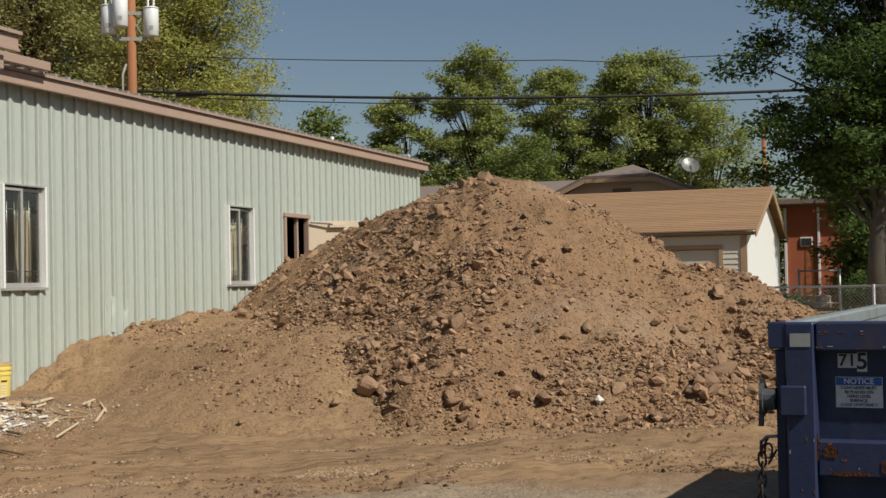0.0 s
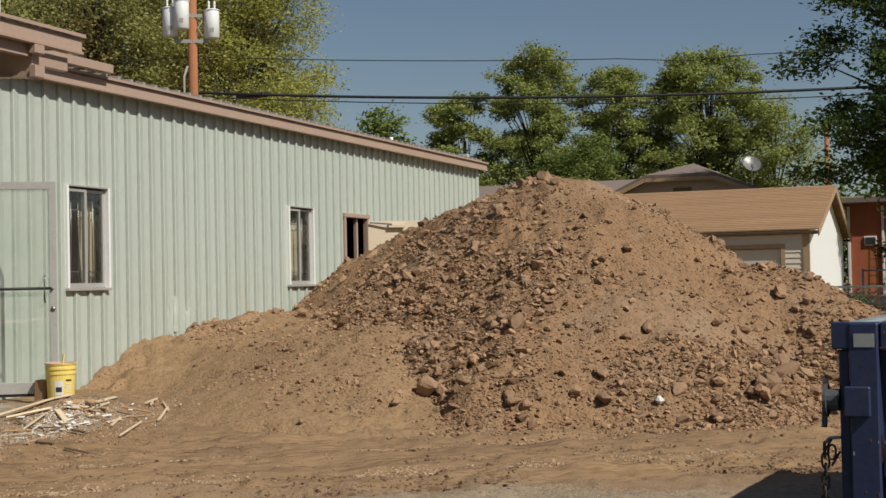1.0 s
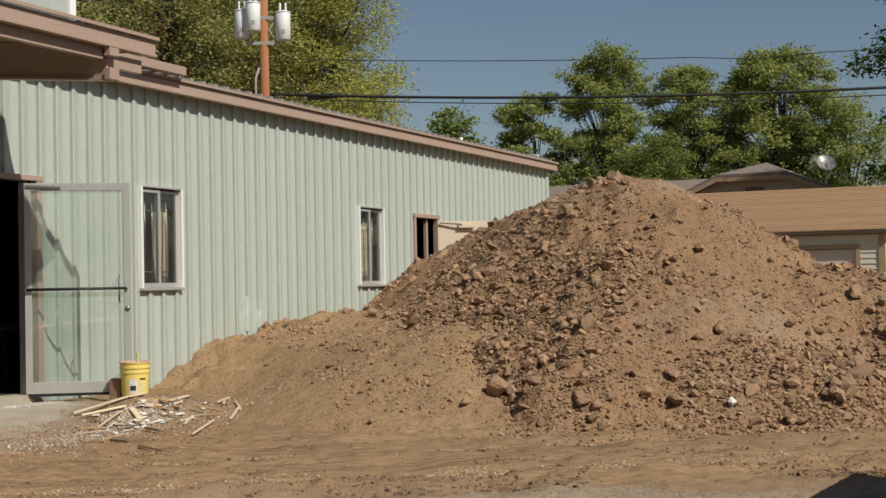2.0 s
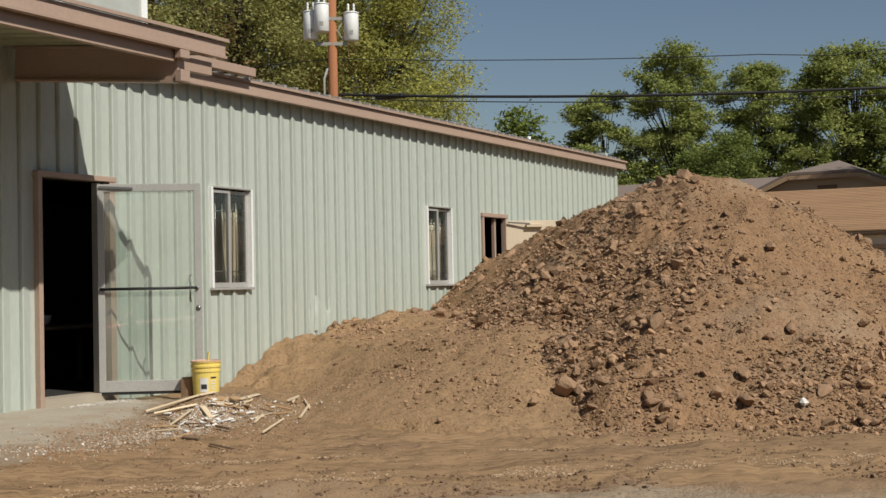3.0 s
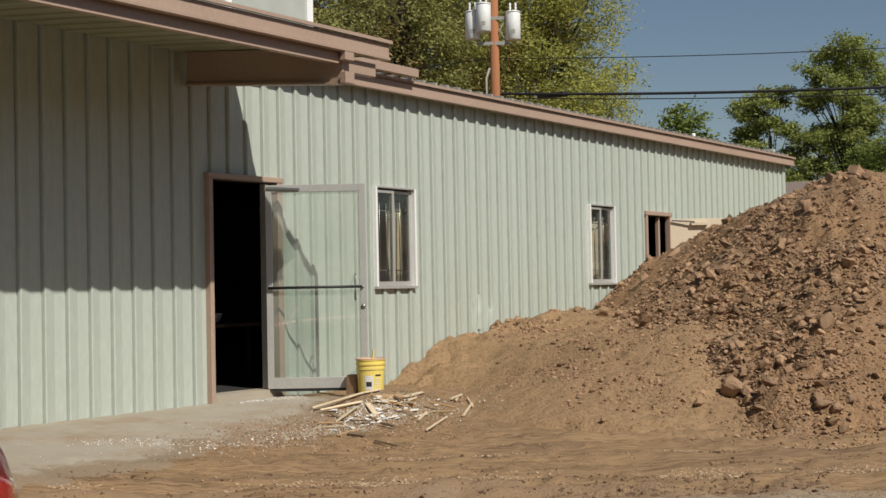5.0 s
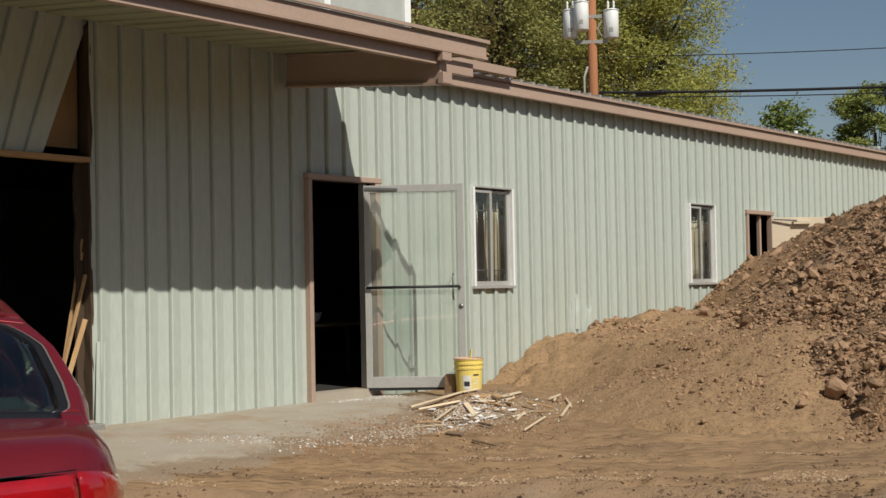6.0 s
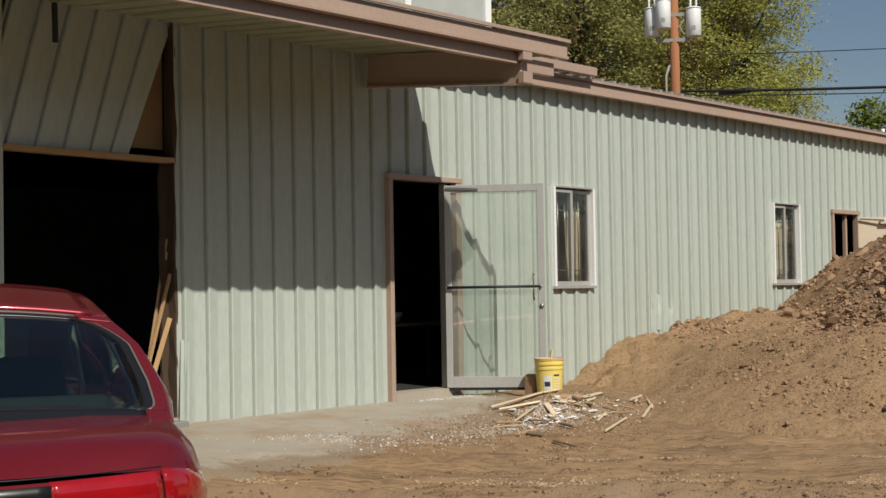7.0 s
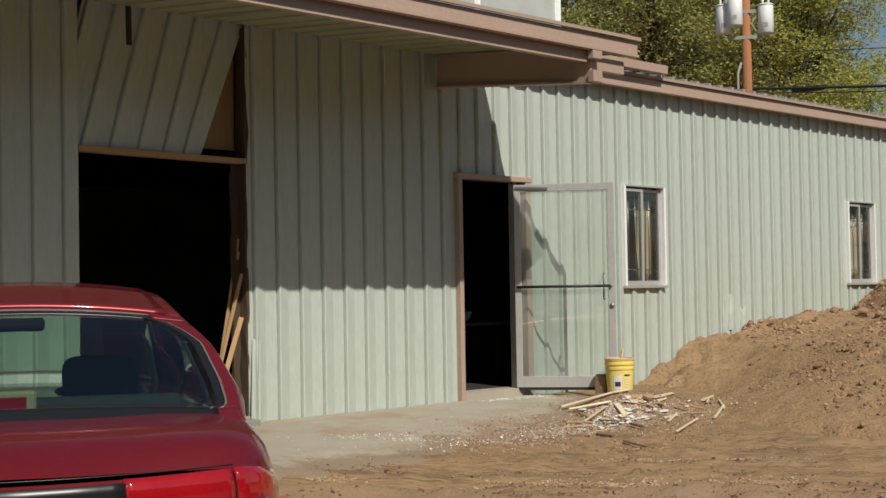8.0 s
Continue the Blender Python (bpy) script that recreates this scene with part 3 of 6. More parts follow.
def leaf_box(name, x0, x1, z0, z1, m, y0=-0.022, y1=0.022, bevel=0.003, label=""):
    return box_part(name, (x0, y0, z0), (x1, y1, z1), m, glazed, bevel, label)


leaf_box("stile", 0.0, 0.07, 0.0, LEAF_H, M_ALU)
leaf_box("stile", LEAF_W - 0.07, LEAF_W, 0.0, LEAF_H, M_ALU)
leaf_box("top_rail", 0.07, LEAF_W - 0.07, LEAF_H - 0.08, LEAF_H, M_ALU)
leaf_box("bottom_rail", 0.07, LEAF_W - 0.07, 0.0, 0.12, M_ALU)
pane = leaf_box("pane", 0.065, LEAF_W - 0.065, 0.115, LEAF_H - 0.075, M_DOORGLASS, -0.003, 0.003, 0)
tube_part("push_bar", [(0.02, -0.05, 1.105), (LEAF_W - 0.05, -0.05, 1.105)], 0.016, M_BLACK, glazed)
for xx in (0.03, LEAF_W - 0.04):
    tube_part("bar_bracket", [(xx, -0.05, 1.105), (xx, -0.02, 1.105)], 0.014, M_STEEL, glazed, 8)
bm = bmesh.new()
add_tube(bm, [(LEAF_W - 0.12, -0.02, 0.96), (LEAF_W - 0.12, -0.07, 0.99), (LEAF_W - 0.12, -0.07, 1.21), (LEAF_W - 0.12, -0.02, 1.24)], 0.012, 8)
part("pull_handle", bm, M_STEEL, glazed, "", True)
tube_part("lock_cylinder", [(LEAF_W - 0.035, -0.02, 0.89), (LEAF_W - 0.035, -0.035, 0.89)], 0.025, M_STEEL, glazed, 12)
beam_part("closer_arm", (0.02, -0.03, LEAF_H - 0.03), (0.38, -0.035, LEAF_H - 0.05), 0.02, 0.025, M_STEEL, glazed)
leaf_box("sweep", 0.0, LEAF_W, -0.03, -0.002, M_BLACK, -0.012, 0.012, 0)

# the far doorway, with its beige leaf open
door2 = empty("door_2")
tagged(door2, "far doorway with brown trim behind the dirt heap", "door", kind="structure")
box_part("jamb", (21.50, 9.93, 0.22), (21.56, 10.17, 2.56), M_TRIM, door2, 0.004)
box_part("jamb", (22.46, 9.93, 0.22), (22.52, 10.17, 2.56), M_TRIM, door2, 0.004)
box_part("head", (21.48, 9.92, 2.562), (22.55, 10.17, 2.63), M_TRIM, door2, 0.004)
box_part("screen_frame", (22.10, 9.99, 0.35), (22.16, 10.05, 2.55), M_TRIM, door2, 0.003)
leaf2 = empty("beige_door", (22.50, 9.95, 0.4), math.degrees(math.atan2(-0.80, 0.62)))
tagged(leaf2, "beige painted steel door standing open behind the heap", "door")
box_part("slab", (0.0, -0.022, 0.0), (1.1, 0.022, 2.12), M_BEIGE, leaf2, 0.004)
beam_part("closer_arm", (0.02, -0.06, 2.09), (0.42, -0.10, 2.06), 0.02, 0.025, M_STEEL, leaf2)
box_part("closer_body", (0.36, -0.10, 2.0), (0.66, -0.022, 2.06), M_BEIGE, leaf2, 0.005)


# ======== windows ========
def window(name, x0, x1, z0, z1):
    w = empty(name)
    tagged(w, "two-pane sliding window with white aluminium frame and bars", "window", kind="structure")
    y0, y1 = 9.945, 10.06
    fr = 0.028
    box_part("window_frame", (x0 - 0.01, y0, z0), (x0 + fr, y1, z1), M_WHITE, w, 0.003)
    box_part("window_frame", (x1 - fr, y0, z0), (x1 + 0.01, y1, z1), M_WHITE, w, 0.003)
    box_part("window_frame", (x0 + fr, y0, z1 - 0.012), (x1 - fr, y1, z1 + 0.012), M_ALU, w, 0.003)
    box_part("window_sill", (x0 - 0.01, y0 - 0.012, z0 - 0.03), (x1 + 0.01, y1, z0), M_ALU, w, 0.003)
    xm = x0 + (x1 - x0) * 0.47
    for a, b, dy in ((x0 + fr, xm + 0.02, 0.0), (xm - 0.02, x1 - fr, 0.03)):
        sash = box_part("sash", (a, 9.975 + dy, z0 + 0.002), (a + 0.045, 10.0 + dy, z1 - 0.032), M_ALU, w, 0.002)
        box_part("sash", (b - 0.045, 9.975 + dy, z0 + 0.002), (b, 10.0 + dy, z1 - 0.032), M_ALU, w, 0.002)
        box_part("sash", (a + 0.045, 9.975 + dy, z0 + 0.002), (b - 0.045, 10.0 + dy, z0 + 0.06), M_ALU, w, 0.002)
        box_part("sash", (a + 0.045, 9.975 + dy, z1 - 0.07), (b - 0.045, 10.0 + dy, z1 - 0.032), M_ALU, w, 0.002)
        box_part("pane", (a + 0.04, 9.985 + dy, z0 + 0.055), (b - 0.04, 9.989 + dy, z1 - 0.065), M_WINGLASS, w)
    for k in range(5):
        xx = x0 + 0.12 + k * (x1 - x0 - 0.2) / 4.5
        tube_part("security_bar", [(xx, 10.10, z0), (xx, 10.10, z1)], 0.008, M_STEEL, w, 6)
    for zz in (z0 + 0.2, z1 - 0.28):
        tube_part("security_bar", [(x0, 10.10, zz), (x1, 10.10, zz)], 0.008, M_STEEL, w, 6)
    return w


window("window_1", 13.73, 14.59, 1.43, 2.66)
window("window_2", 19.46, 20.34, 1.42, 2.66)


def curtain(x0, x1, z0, z1):
    n = 60
    vs, fs = [], []
    for i in range(n + 1):
        u = i / n
        for j in range(5):
            v = j / 4
            vs.append((x0 + (x1 - x0) * u + 0.10 * (1 - v) * (1 - v) * (0.5 - u), 10.19 + 0.025 * math.sin(u * 30 + v) + 0.01 * math.sin(u * 71), z0 + (z1 - z0) * v))
    for i in range(n):
        for j in range(4):
            a = i * 5 + j
            fs.append((a, a + 5, a + 6, a + 1))
    ob = mesh_ob("curtain", vs, fs, M_BEIGE, None, True)
    sm = ob.modifiers.new("thick", "SOLIDIFY")
    sm.thickness = 0.004
    return tagged(ob, "tan curtain hanging half drawn behind the window", "curtain", "window curtains")


curtain(14.30, 14.80, 1.38, 2.5)
curtain(19.95, 20.42, 1.38, 2.5)
for wx in (13.85, 19.56):
    bl = empty("crate_stack", (wx, 10.45, 0.32))
    tagged(bl, "grey cardboard cartons stacked behind the window", "cartons", "cartons behind windows")
    for k in range(5):
        box_part("carton", (0.02 * (k % 2), 0, k * 0.29), (0.42 + 0.03 * (k % 3), 0.4, k * 0.29 + 0.28), M_GREYPANEL, bl, 0.006)

# ======== the broken bay ========
bay = empty("broken_bay")
box_part("sill", (6.2, 9.97, 0.05), (7.95, 10.18, 0.30), M_CONCRETE, bay)
tagged(bay, "torn wall bay with hanging siding, wood studs and lintel", "wall opening", kind="structure")
vs, fs = siding(6.3, 8.0, 2.635, 4.05, 10.075)
mesh_ob("hanging_panel", [(x - (3.92 - z) * (0.30 + 0.12 * max(0, x - 7.4) / 0.6), 10.05 + (y - 10.05) * 0.7 - (3.92 - z) * 0.02, z) for x, y, z in vs], fs, M_SIDING, bay, False, "loose pale green siding hanging askew")
beam_part("lintel", (6.2, 10.06, 2.645), (7.95, 10.06, 2.63), 0.14, 0.045, M_WOOD, bay, 0.004)
box_part("backing_board", (6.2, 10.17, 2.74), (7.95, 10.19, 3.85), M_WOOD, bay, 0, "orange brown board behind the siding")
for xa, w_, z1_ in ((7.935, 0.032, 3.84),):
    bm = bmesh.new()
    add_box(bm, (xa, 10.0, 0.3), (xa + w_, 10.13, z1_))
    bmesh.ops.subdivide_edges(bm, edges=[e for e in bm.edges if abs(e.verts[0].co.z - e.verts[1].co.z) > 1], cuts=14)
    for v in bm.verts:
        v.co.x += random.uniform(-0.012, 0.012)
        v.co.y += random.uniform(-0.006, 0.006)
    part("stud", bm, M_DARKWOOD, bay)
bm = bmesh.new()
add_box(bm, (7.865, 10.10, 0.3), (7.935, 10.135, 2.6))
bmesh.ops.subdivide_edges(bm, edges=[e for e in bm.edges if abs(e.verts[0].co.z - e.verts[1].co.z) > 1], cuts=16)
for v in bm.verts:
    v.co.x += random.uniform(-0.012, 0.012)
part("rotten_board", bm, M_DARKWOOD, bay, "ragged rotten brown board")
# crumpled foot of the siding beside the bay
vs, fs = siding(7.95, 8.09, 0.17, 1.0, 9.985)
mesh_ob("bent_edge", [(x - 0.05 * math.sin(z * 5) * (8.1 - x) * 5, y - 0.10 * max(0, 0.7 - z) * (8.1 - x) * 6, z) for x, y, z in vs], fs, M_SIDING, bay)
for k, (xa, ya, xb, yb, zb, w_) in enumerate(((7.72, 10.25, 7.93, 10.10, 1.92, 0.026), (7.79, 10.3, 7.90, 10.12, 1.75, 0.024), (7.66, 10.22, 7.93, 10.06, 1.6, 0.03), (7.78, 10.33, 7.925, 10.1, 1.8, 0.022), (7.70, 10.2, 7.915, 10.05, 1.2, 0.045))):
    st = beam_part("timber_stick", (xa, ya, 0.32), (xb, yb, zb), w_, 0.022, M_WOOD, None, 0.002, "", 20 * k)
    tagged(st, "raw pine timber leaning in the torn opening", "timber", "timbers in the opening")
tagged(box_part("concrete_block", (7.58, 9.72, 0.205), (7.86, 9.86, 0.29), mat("block_concrete", (0.24, 0.23, 0.21), scale=8, rough=0.95, bump=0.3), None, 0.008), "grey concrete block lying at the wall foot", "concrete block")
tagged(beam_part("rod", (6.63, 9.9, 3.86), (6.63, 9.89, 3.53), 0.04, 0.03, M_INK, None), "dark steel rod hanging from the soffit", "rod")

# things in the dark inside
table = empty("work_table", (11.9, 11.15, 0.32))
tagged(table, "dark work table standing inside the doorway", "table")
box_part("tabletop", (0, 0, 0.66), (1.6, 0.7, 0.70), M_OLDWOOD, table, 0.004)
for lx, ly in ((0.05, 0.05), (1.5, 0.05), (0.05, 0.6), (1.5, 0.6)):
    box_part("leg", (lx, ly, 0), (lx + 0.05, ly + 0.05, 0.66), M_OLDWOOD, table)
bm = bmesh.new()
add_tube(bm, [(12.3, 11.4, 1.02), (12.3, 11.4, 1.05), (12.3, 11.4, 1.15)], [0.07, 0.12, 0.16], 20)
tagged(part("bowl", bm, M_WHITE, None, "", True), "pale bowl standing on the work table", "bowl")
for k, (cx, cy, sx, sz) in enumerate(((7.6, 12.6, 0.5, 0.85), (8.3, 12.9, 0.6, 0.7), (7.0, 13.2, 0.6, 0.9))):
    tagged(box_part("carton", (cx, cy, 0.32), (cx + sx, cy + 0.5, 0.32 + sz), M_OLDWOOD if k % 2 else M_GREYPANEL, None, 0.01), "dusty carton standing inside the dark bay", "carton", "cartons in the bay")

# ======== apron and gravel ========
def apron_edge(x):
    return np.interp(x, [0, 8.5, 9.4, 10.6, 12.0], [7.75, 7.75, 7.95, 8.45, 8.7]) + 0.25 * fbm(x * 0.7, x * 0 + 2.0, 4, 71) + 0.25 * fbm(x * 5, x * 0 + 5.0, 3, 73)


apron = grid_mesh("pavement", np.arange(0.0, 12.9, 0.045), np.arange(6.6, 10.02, 0.035),
                  lambda X, Y: ground_height(X, Y) + 0.02 * np.clip((Y - apron_edge(X)) * 2, -0.6, 1) - 0.06 * np.clip((X - 12.0) * 1.5, 0, 1),
                  M_CONCRETE, keep=lambda X, Y, Z: (Y > apron_edge(X) - 0.2) & (X < 12.5 + 0.4 * fbm(Y * 2, Y * 0, 3, 72)))


def dirt_cover(ob, fn):
    """Stores how thickly loose soil lies over each point of a slab."""
    co = np.empty(len(ob.data.vertices) * 3)
    ob.data.vertices.foreach_get("co", co)
    co = co.reshape(-1, 3)
    ob.data.attributes.new("cover", "FLOAT", "POINT").data.foreach_set("value", np.clip(fn(co[:, 0], co[:, 1]), 0, 1.2).astype(np.float32))


dirt_cover(apron, lambda x, y: np.maximum(1.0 - (y - apron_edge(x)) / 0.6, 1.0 - (12.1 - x) / 0.55) + 0.35 * fbm(x * 1.6, y * 2.5, 4, 77))
tagged(apron, "dusty concrete apron along the foot of the wall", "pavement", kind="structure")
M_CRUST = mat("dried_mud", (0.42, 0.305, 0.20), (0.35, 0.25, 0.16), scale=3.0, fine=50, rough=0.95, bump=0.4, spec=0.1)
M_GRAVEL = mat("grey_gravel", (0.27, 0.212, 0.15), (0.22, 0.168, 0.115), scale=2.0, fine=60, rough=0.95, bump=0.4, dirt=(0.30, 0.20, 0.12), dirt_amount=0.5, dirt_scale=0.9, spec=0.1, cover=(0.27, 0.18, 0.108), rubble=0.5)
patch = grid_mesh("road", np.concatenate([np.arange(-14.0, 6.0, 0.25), np.arange(6.0, 10.6, 0.04)]), np.concatenate([np.arange(-22.0, -1.0, 0.3), np.arange(-1.0, 9.0, 0.04)]), lambda X, Y: ground_height(X, Y) + 0.005, M_GRAVEL,
                  keep=lambda X, Y, Z: (X + Y > -18 + 3 * fbm(X * 0.4, Y * 0.4, 3, 83)) & (X * 0.80 + Y * 0.6 < 9.45 + 0.9 * fbm(X * 0.5, Y * 0.5, 4, 81)))
dirt_cover(patch, lambda x, y: 1.1 - (9.6 + 0.9 * fbm(x * 0.5, y * 0.5, 4, 81) - x * 0.8 - y * 0.6) / 0.95 + 0.5 * fbm(x * 1.5, y * 1.5, 4, 84))
tagged(patch, "worn grey gravel drive in front of the dirt", "road", kind="structure")


# ======== clods, stones and pebbles ========
def ico(sub):
    b = bmesh.new()
    bmesh.ops.create_icosphere(b, subdivisions=sub, radius=1)
    v = np.array([x.co[:] for x in b.verts])
    f = np.array([[q.index for q in p.verts] for p in b.faces])
    b.free()
    return v, f


def clod_verts(base, seed, jag=0.35):
    r = np.random.RandomState(seed)
    v = base * r.uniform(0.75, 1.25, (1, 3)) * np.array([1.25, 0.95, 0.68])
    for k in range(16):
        d = r.normal(size=3)
        d /= np.linalg.norm(d)
        lim = r.uniform(0.36, 0.72)
        over = np.clip(v @ d - lim, 0, None)
        v = v - over[:, None] * d
    return v * (1 + r.uniform(-0.12, 0.12, (len(v), 1)) * jag * 2)


ICO1, ICO2 = ico(1), ico(2)


def surface(x, y):
    return np.maximum(np.maximum(ground_height(x, y), bank_height(x, y)), pile_height(x, y))


def heap_points(rs, n, toe=0.5):
    """Random places on the heap, denser towards its foot and on its lower shoulder."""
    out = []
    while len(out) < n:
        x, y = rs.uniform(11.2, 20.5, 4000), rs.uniform(-0.6, 9.8, 4000)
        p = pile_height(x, y)
        on = p > np.maximum(ground_height(x, y), bank_height(x, y)) - 0.02
        w = np.clip(1.15 - p / 3.0, 0.3, 1) * np.clip(0.06 + 0.7 * heap_rough(x, y) * (0.3 + 1.2 * vnoise(x * 2.3, y * 2.3, 92)), 0, 1)
        ok = on & (rs.uniform(0, 1, 4000) < w)
        out += list(zip(x[ok], y[ok]))
    return np.array(out[:n])


rs = np.random.RandomState(5)
clod_meshes = []
for k in range(14):
    me = bpy.data.meshes.new("clod")
    me.from_pydata(clod_verts(ICO1[0] if k % 2 else ICO2[0], 100 + k).tolist(), [], (ICO1[1] if k % 2 else ICO2[1]).tolist())
    me.materials.append(M_CLOD)
    clod_meshes.append(me)
pts = heap_points(rs, 280)
zs = surface(pts[:, 0], pts[:, 1])
for k in range(len(pts)):
    ob = new("clod", clod_meshes[k % 14])
    ob.parent = pile
    r = min(0.17, 0.05 * math.exp(abs(rs.normal()) * 0.62))
    ob.matrix_basis = pose(pts[k, 0], pts[k, 1], zs[k] + r * 0.25, rs.uniform(-30, 30), rs.uniform(-45, 5), rs.uniform(0, 360)) @ Matrix.Diagonal((r * rs.uniform(0.9, 1.6), r, r * rs.uniform(0.45, 0.95), 1))


def scatter(name, pts, radii, material, parent, base, label="", sink=-0.02, zf=surface):
    """One joined mesh of many small stones."""
    bv, bf = base
    radii = np.minimum(radii, np.median(radii) * 3.2)
    shapes = [clod_verts(bv, 300 + k, 0.6) for k in range(24)]
    zs = zf(pts[:, 0], pts[:, 1])
    V, F = [], []
    for k, (x, y) in enumerate(pts):
        a = rs.uniform(0, 6.283)
        c, s_ = math.cos(a), math.sin(a)
        v = shapes[k % 24] * radii[k]
        v = np.stack([v[:, 0] * c - v[:, 1] * s_ + x, v[:, 0] * s_ + v[:, 1] * c + y, v[:, 2] + zs[k] + radii[k] * sink], 1)
        F.append(bf + len(bv) * k)
        V.append(v)
    ob = mesh_ob(name, np.concatenate(V).tolist(), np.concatenate(F).tolist(), material, parent, False, label)
    ob["kind"] = "stuff"
    return ob


p = heap_points(rs, 11000)
scatter("small_clods", p, 0.019 * np.exp(np.abs(rs.normal(size=len(p))) * 0.7), M_STUFF, pile, ICO1, "", 0.2)
tet = (np.array([(1, 1, 1), (-1, -1, 1), (-1, 1, -1), (1, -1, -1), (0.2, 0.3, -1.2), (-0.3, 0.2, 1.3)]) * 0.62,
       np.array([(0, 2, 5), (0, 5, 3), (1, 5, 2), (1, 3, 5), (0, 4, 2), (0, 3, 4), (1, 2, 4), (1, 4, 3)]))
shard = (np.array([(1, 0.9, 1), (-1, -1, 0.8), (-0.9, 1, -1), (1, -1, -0.7)]) * 0.72, np.array([(0, 2, 1), (0, 1, 3), (0, 3, 2), (1, 2, 3)]))
p = heap_points(rs, 64000)
scatter("crumbs", p, 0.0125 * np.exp(np.abs(rs.normal(size=len(p))) * 0.6), M_STUFF, pile, shard, '', 0.3)


def lot_points(n, x0, x1, y0, y1, fn):
    x, y = rs.uniform(x0, x1, n), rs.uniform(y0, y1, n)
    k = fn(x, y)
    return np.stack([x[k], y[k]], 1)


p = lot_points(20000, 12.0, 20.5, 4.5, 9.9, lambda x, y: (bank_height(x, y) > ground_height(x, y)) & (bank_height(x, y) > pile_height(x, y)) & (vnoise(x * 0.9, y * 0.9, 95) > 0.5))
scatter("crumbs", p, 0.009 * np.exp(np.abs(rs.normal(size=len(p))) * 0.6), M_STUFF, bank, tet)
p = lot_points(30000, 6.0, 14.5, -1.0, 9.6, lambda x, y: (vnoise(x * 0.8, y * 0.8, 96) > 0.4))
ob = scatter("pebbles", p, 0.0055 * np.exp(np.abs(rs.normal(size=len(p))) * 0.7), M_STUFF, None, shard)
tagged(ob, "scattered brown pebbles and crumbs of soil on the lot", "pebbles", kind="stuff")
# broken clods along the cut edge of the bank beside the wall
p = lot_points(900, 14.0, 20.5, 9.2, 9.95, lambda x, y: vnoise(x * 2, y * 2, 97) > 0.5)
scatter("small_clods", p, 0.03 * np.exp(np.abs(rs.normal(size=len(p))) * 0.5), M_STUFF, bank, ICO1)
p = lot_points(60000, 11.2, 17.0, -0.4, 9.0, lambda x, y: (np.maximum(bank_height(x, y), ground_height(x, y)) > pile_height(x, y)) & (rs.uniform(0, 1, len(x)) < 1.0 * np.exp((pile_height(x, y) - np.maximum(bank_height(x, y), ground_height(x, y))) / 0.13)))
scatter("spilled_crumbs", p, 0.010 * np.exp(np.abs(rs.normal(size=len(p))) * 0.75), M_STUFF, bank, tet, "", 0.1)
p = lot_points(4500, 12.3, 17.5, 4.8, 9.3, lambda x, y: (bank_height(x, y) > np.maximum(ground_height(x, y), pile_height(x, y))) & (vnoise(x * 1.1, y * 1.1, 99) * 0.6 + vnoise(x * 3, y * 3, 93) * 0.4 > 0.56))
scatter("bank_clods", p, 0.012 * np.exp(np.abs(rs.normal(size=len(p))) * 0.75), M_STUFF, bank, ICO1, "", 0.1)
# crushed plaster trodden along the slab and over the threshold
def crushed(n, a, b, w_):
    k = rs.uniform(0, 1, n)
    return np.stack([a[0] + (b[0] - a[0]) * k + rs.normal(0, w_, n), a[1] + (b[1] - a[1]) * k + rs.normal(0, w_, n)], 1)


p = np.concatenate([crushed(500, (7.9, 8.85), (8.95, 7.95), 0.07), crushed(200, (8.9, 7.95), (9.9, 7.6), 0.2), crushed(500, (10.9, 9.72), (11.8, 9.66), 0.07), crushed(900, (10.3, 8.0), (12.0, 8.1), 0.22)])
p = p[p[:, 1] < 9.9]
scatter("plaster_crumbs", p, 0.0032 * np.exp(np.abs(rs.normal(size=len(p))) * 0.7), M_PLASTER, apron, tet, "", 0.0, lambda x, y: np.maximum(ground_height(x, y) + 0.02 * np.clip((y - apron_edge(x)) * 2, -0.6, 1), np.where(x > 12, surface(x, y), -1)) + 0.002)
p = np.concatenate([crushed(3500, (8.6, 7.9), (10.6, 8.4), 0.25), crushed(5000, (9.5, 7.2), (11.5, 8.0), 0.5)])
scatter("grit", p, 0.0045 * np.exp(np.abs(rs.normal(size=len(p))) * 0.8), M_STUFF, ground, tet, "", 0.0, lambda x, y: np.maximum(ground_height(x, y) + 0.02 * np.clip((y - apron_edge(x)) * 2, -0.6, 1) * (x < 12), surface(x, y)))
# single marked stones
for nm, x, y, r, m, lab in (("round_stone", 11.87, 5.98, 0.06, M_CLOD, "single rounded tan stone lying on the packed dirt"), ("white_stone", 13.04, 2.77, 0.095, M_PLASTER, "small white chunk of plaster on the heap")):
    ob = new(nm, clod_meshes[3].copy())
    ob.data.materials[0] = m
    ob.matrix_world = pose(x, y, float(surface(np.array(x), np.array(y))) + r * 0.5, 10, 20, 40) @ Matrix.Scale(r, 4)
    tagged(ob, lab, "stone")
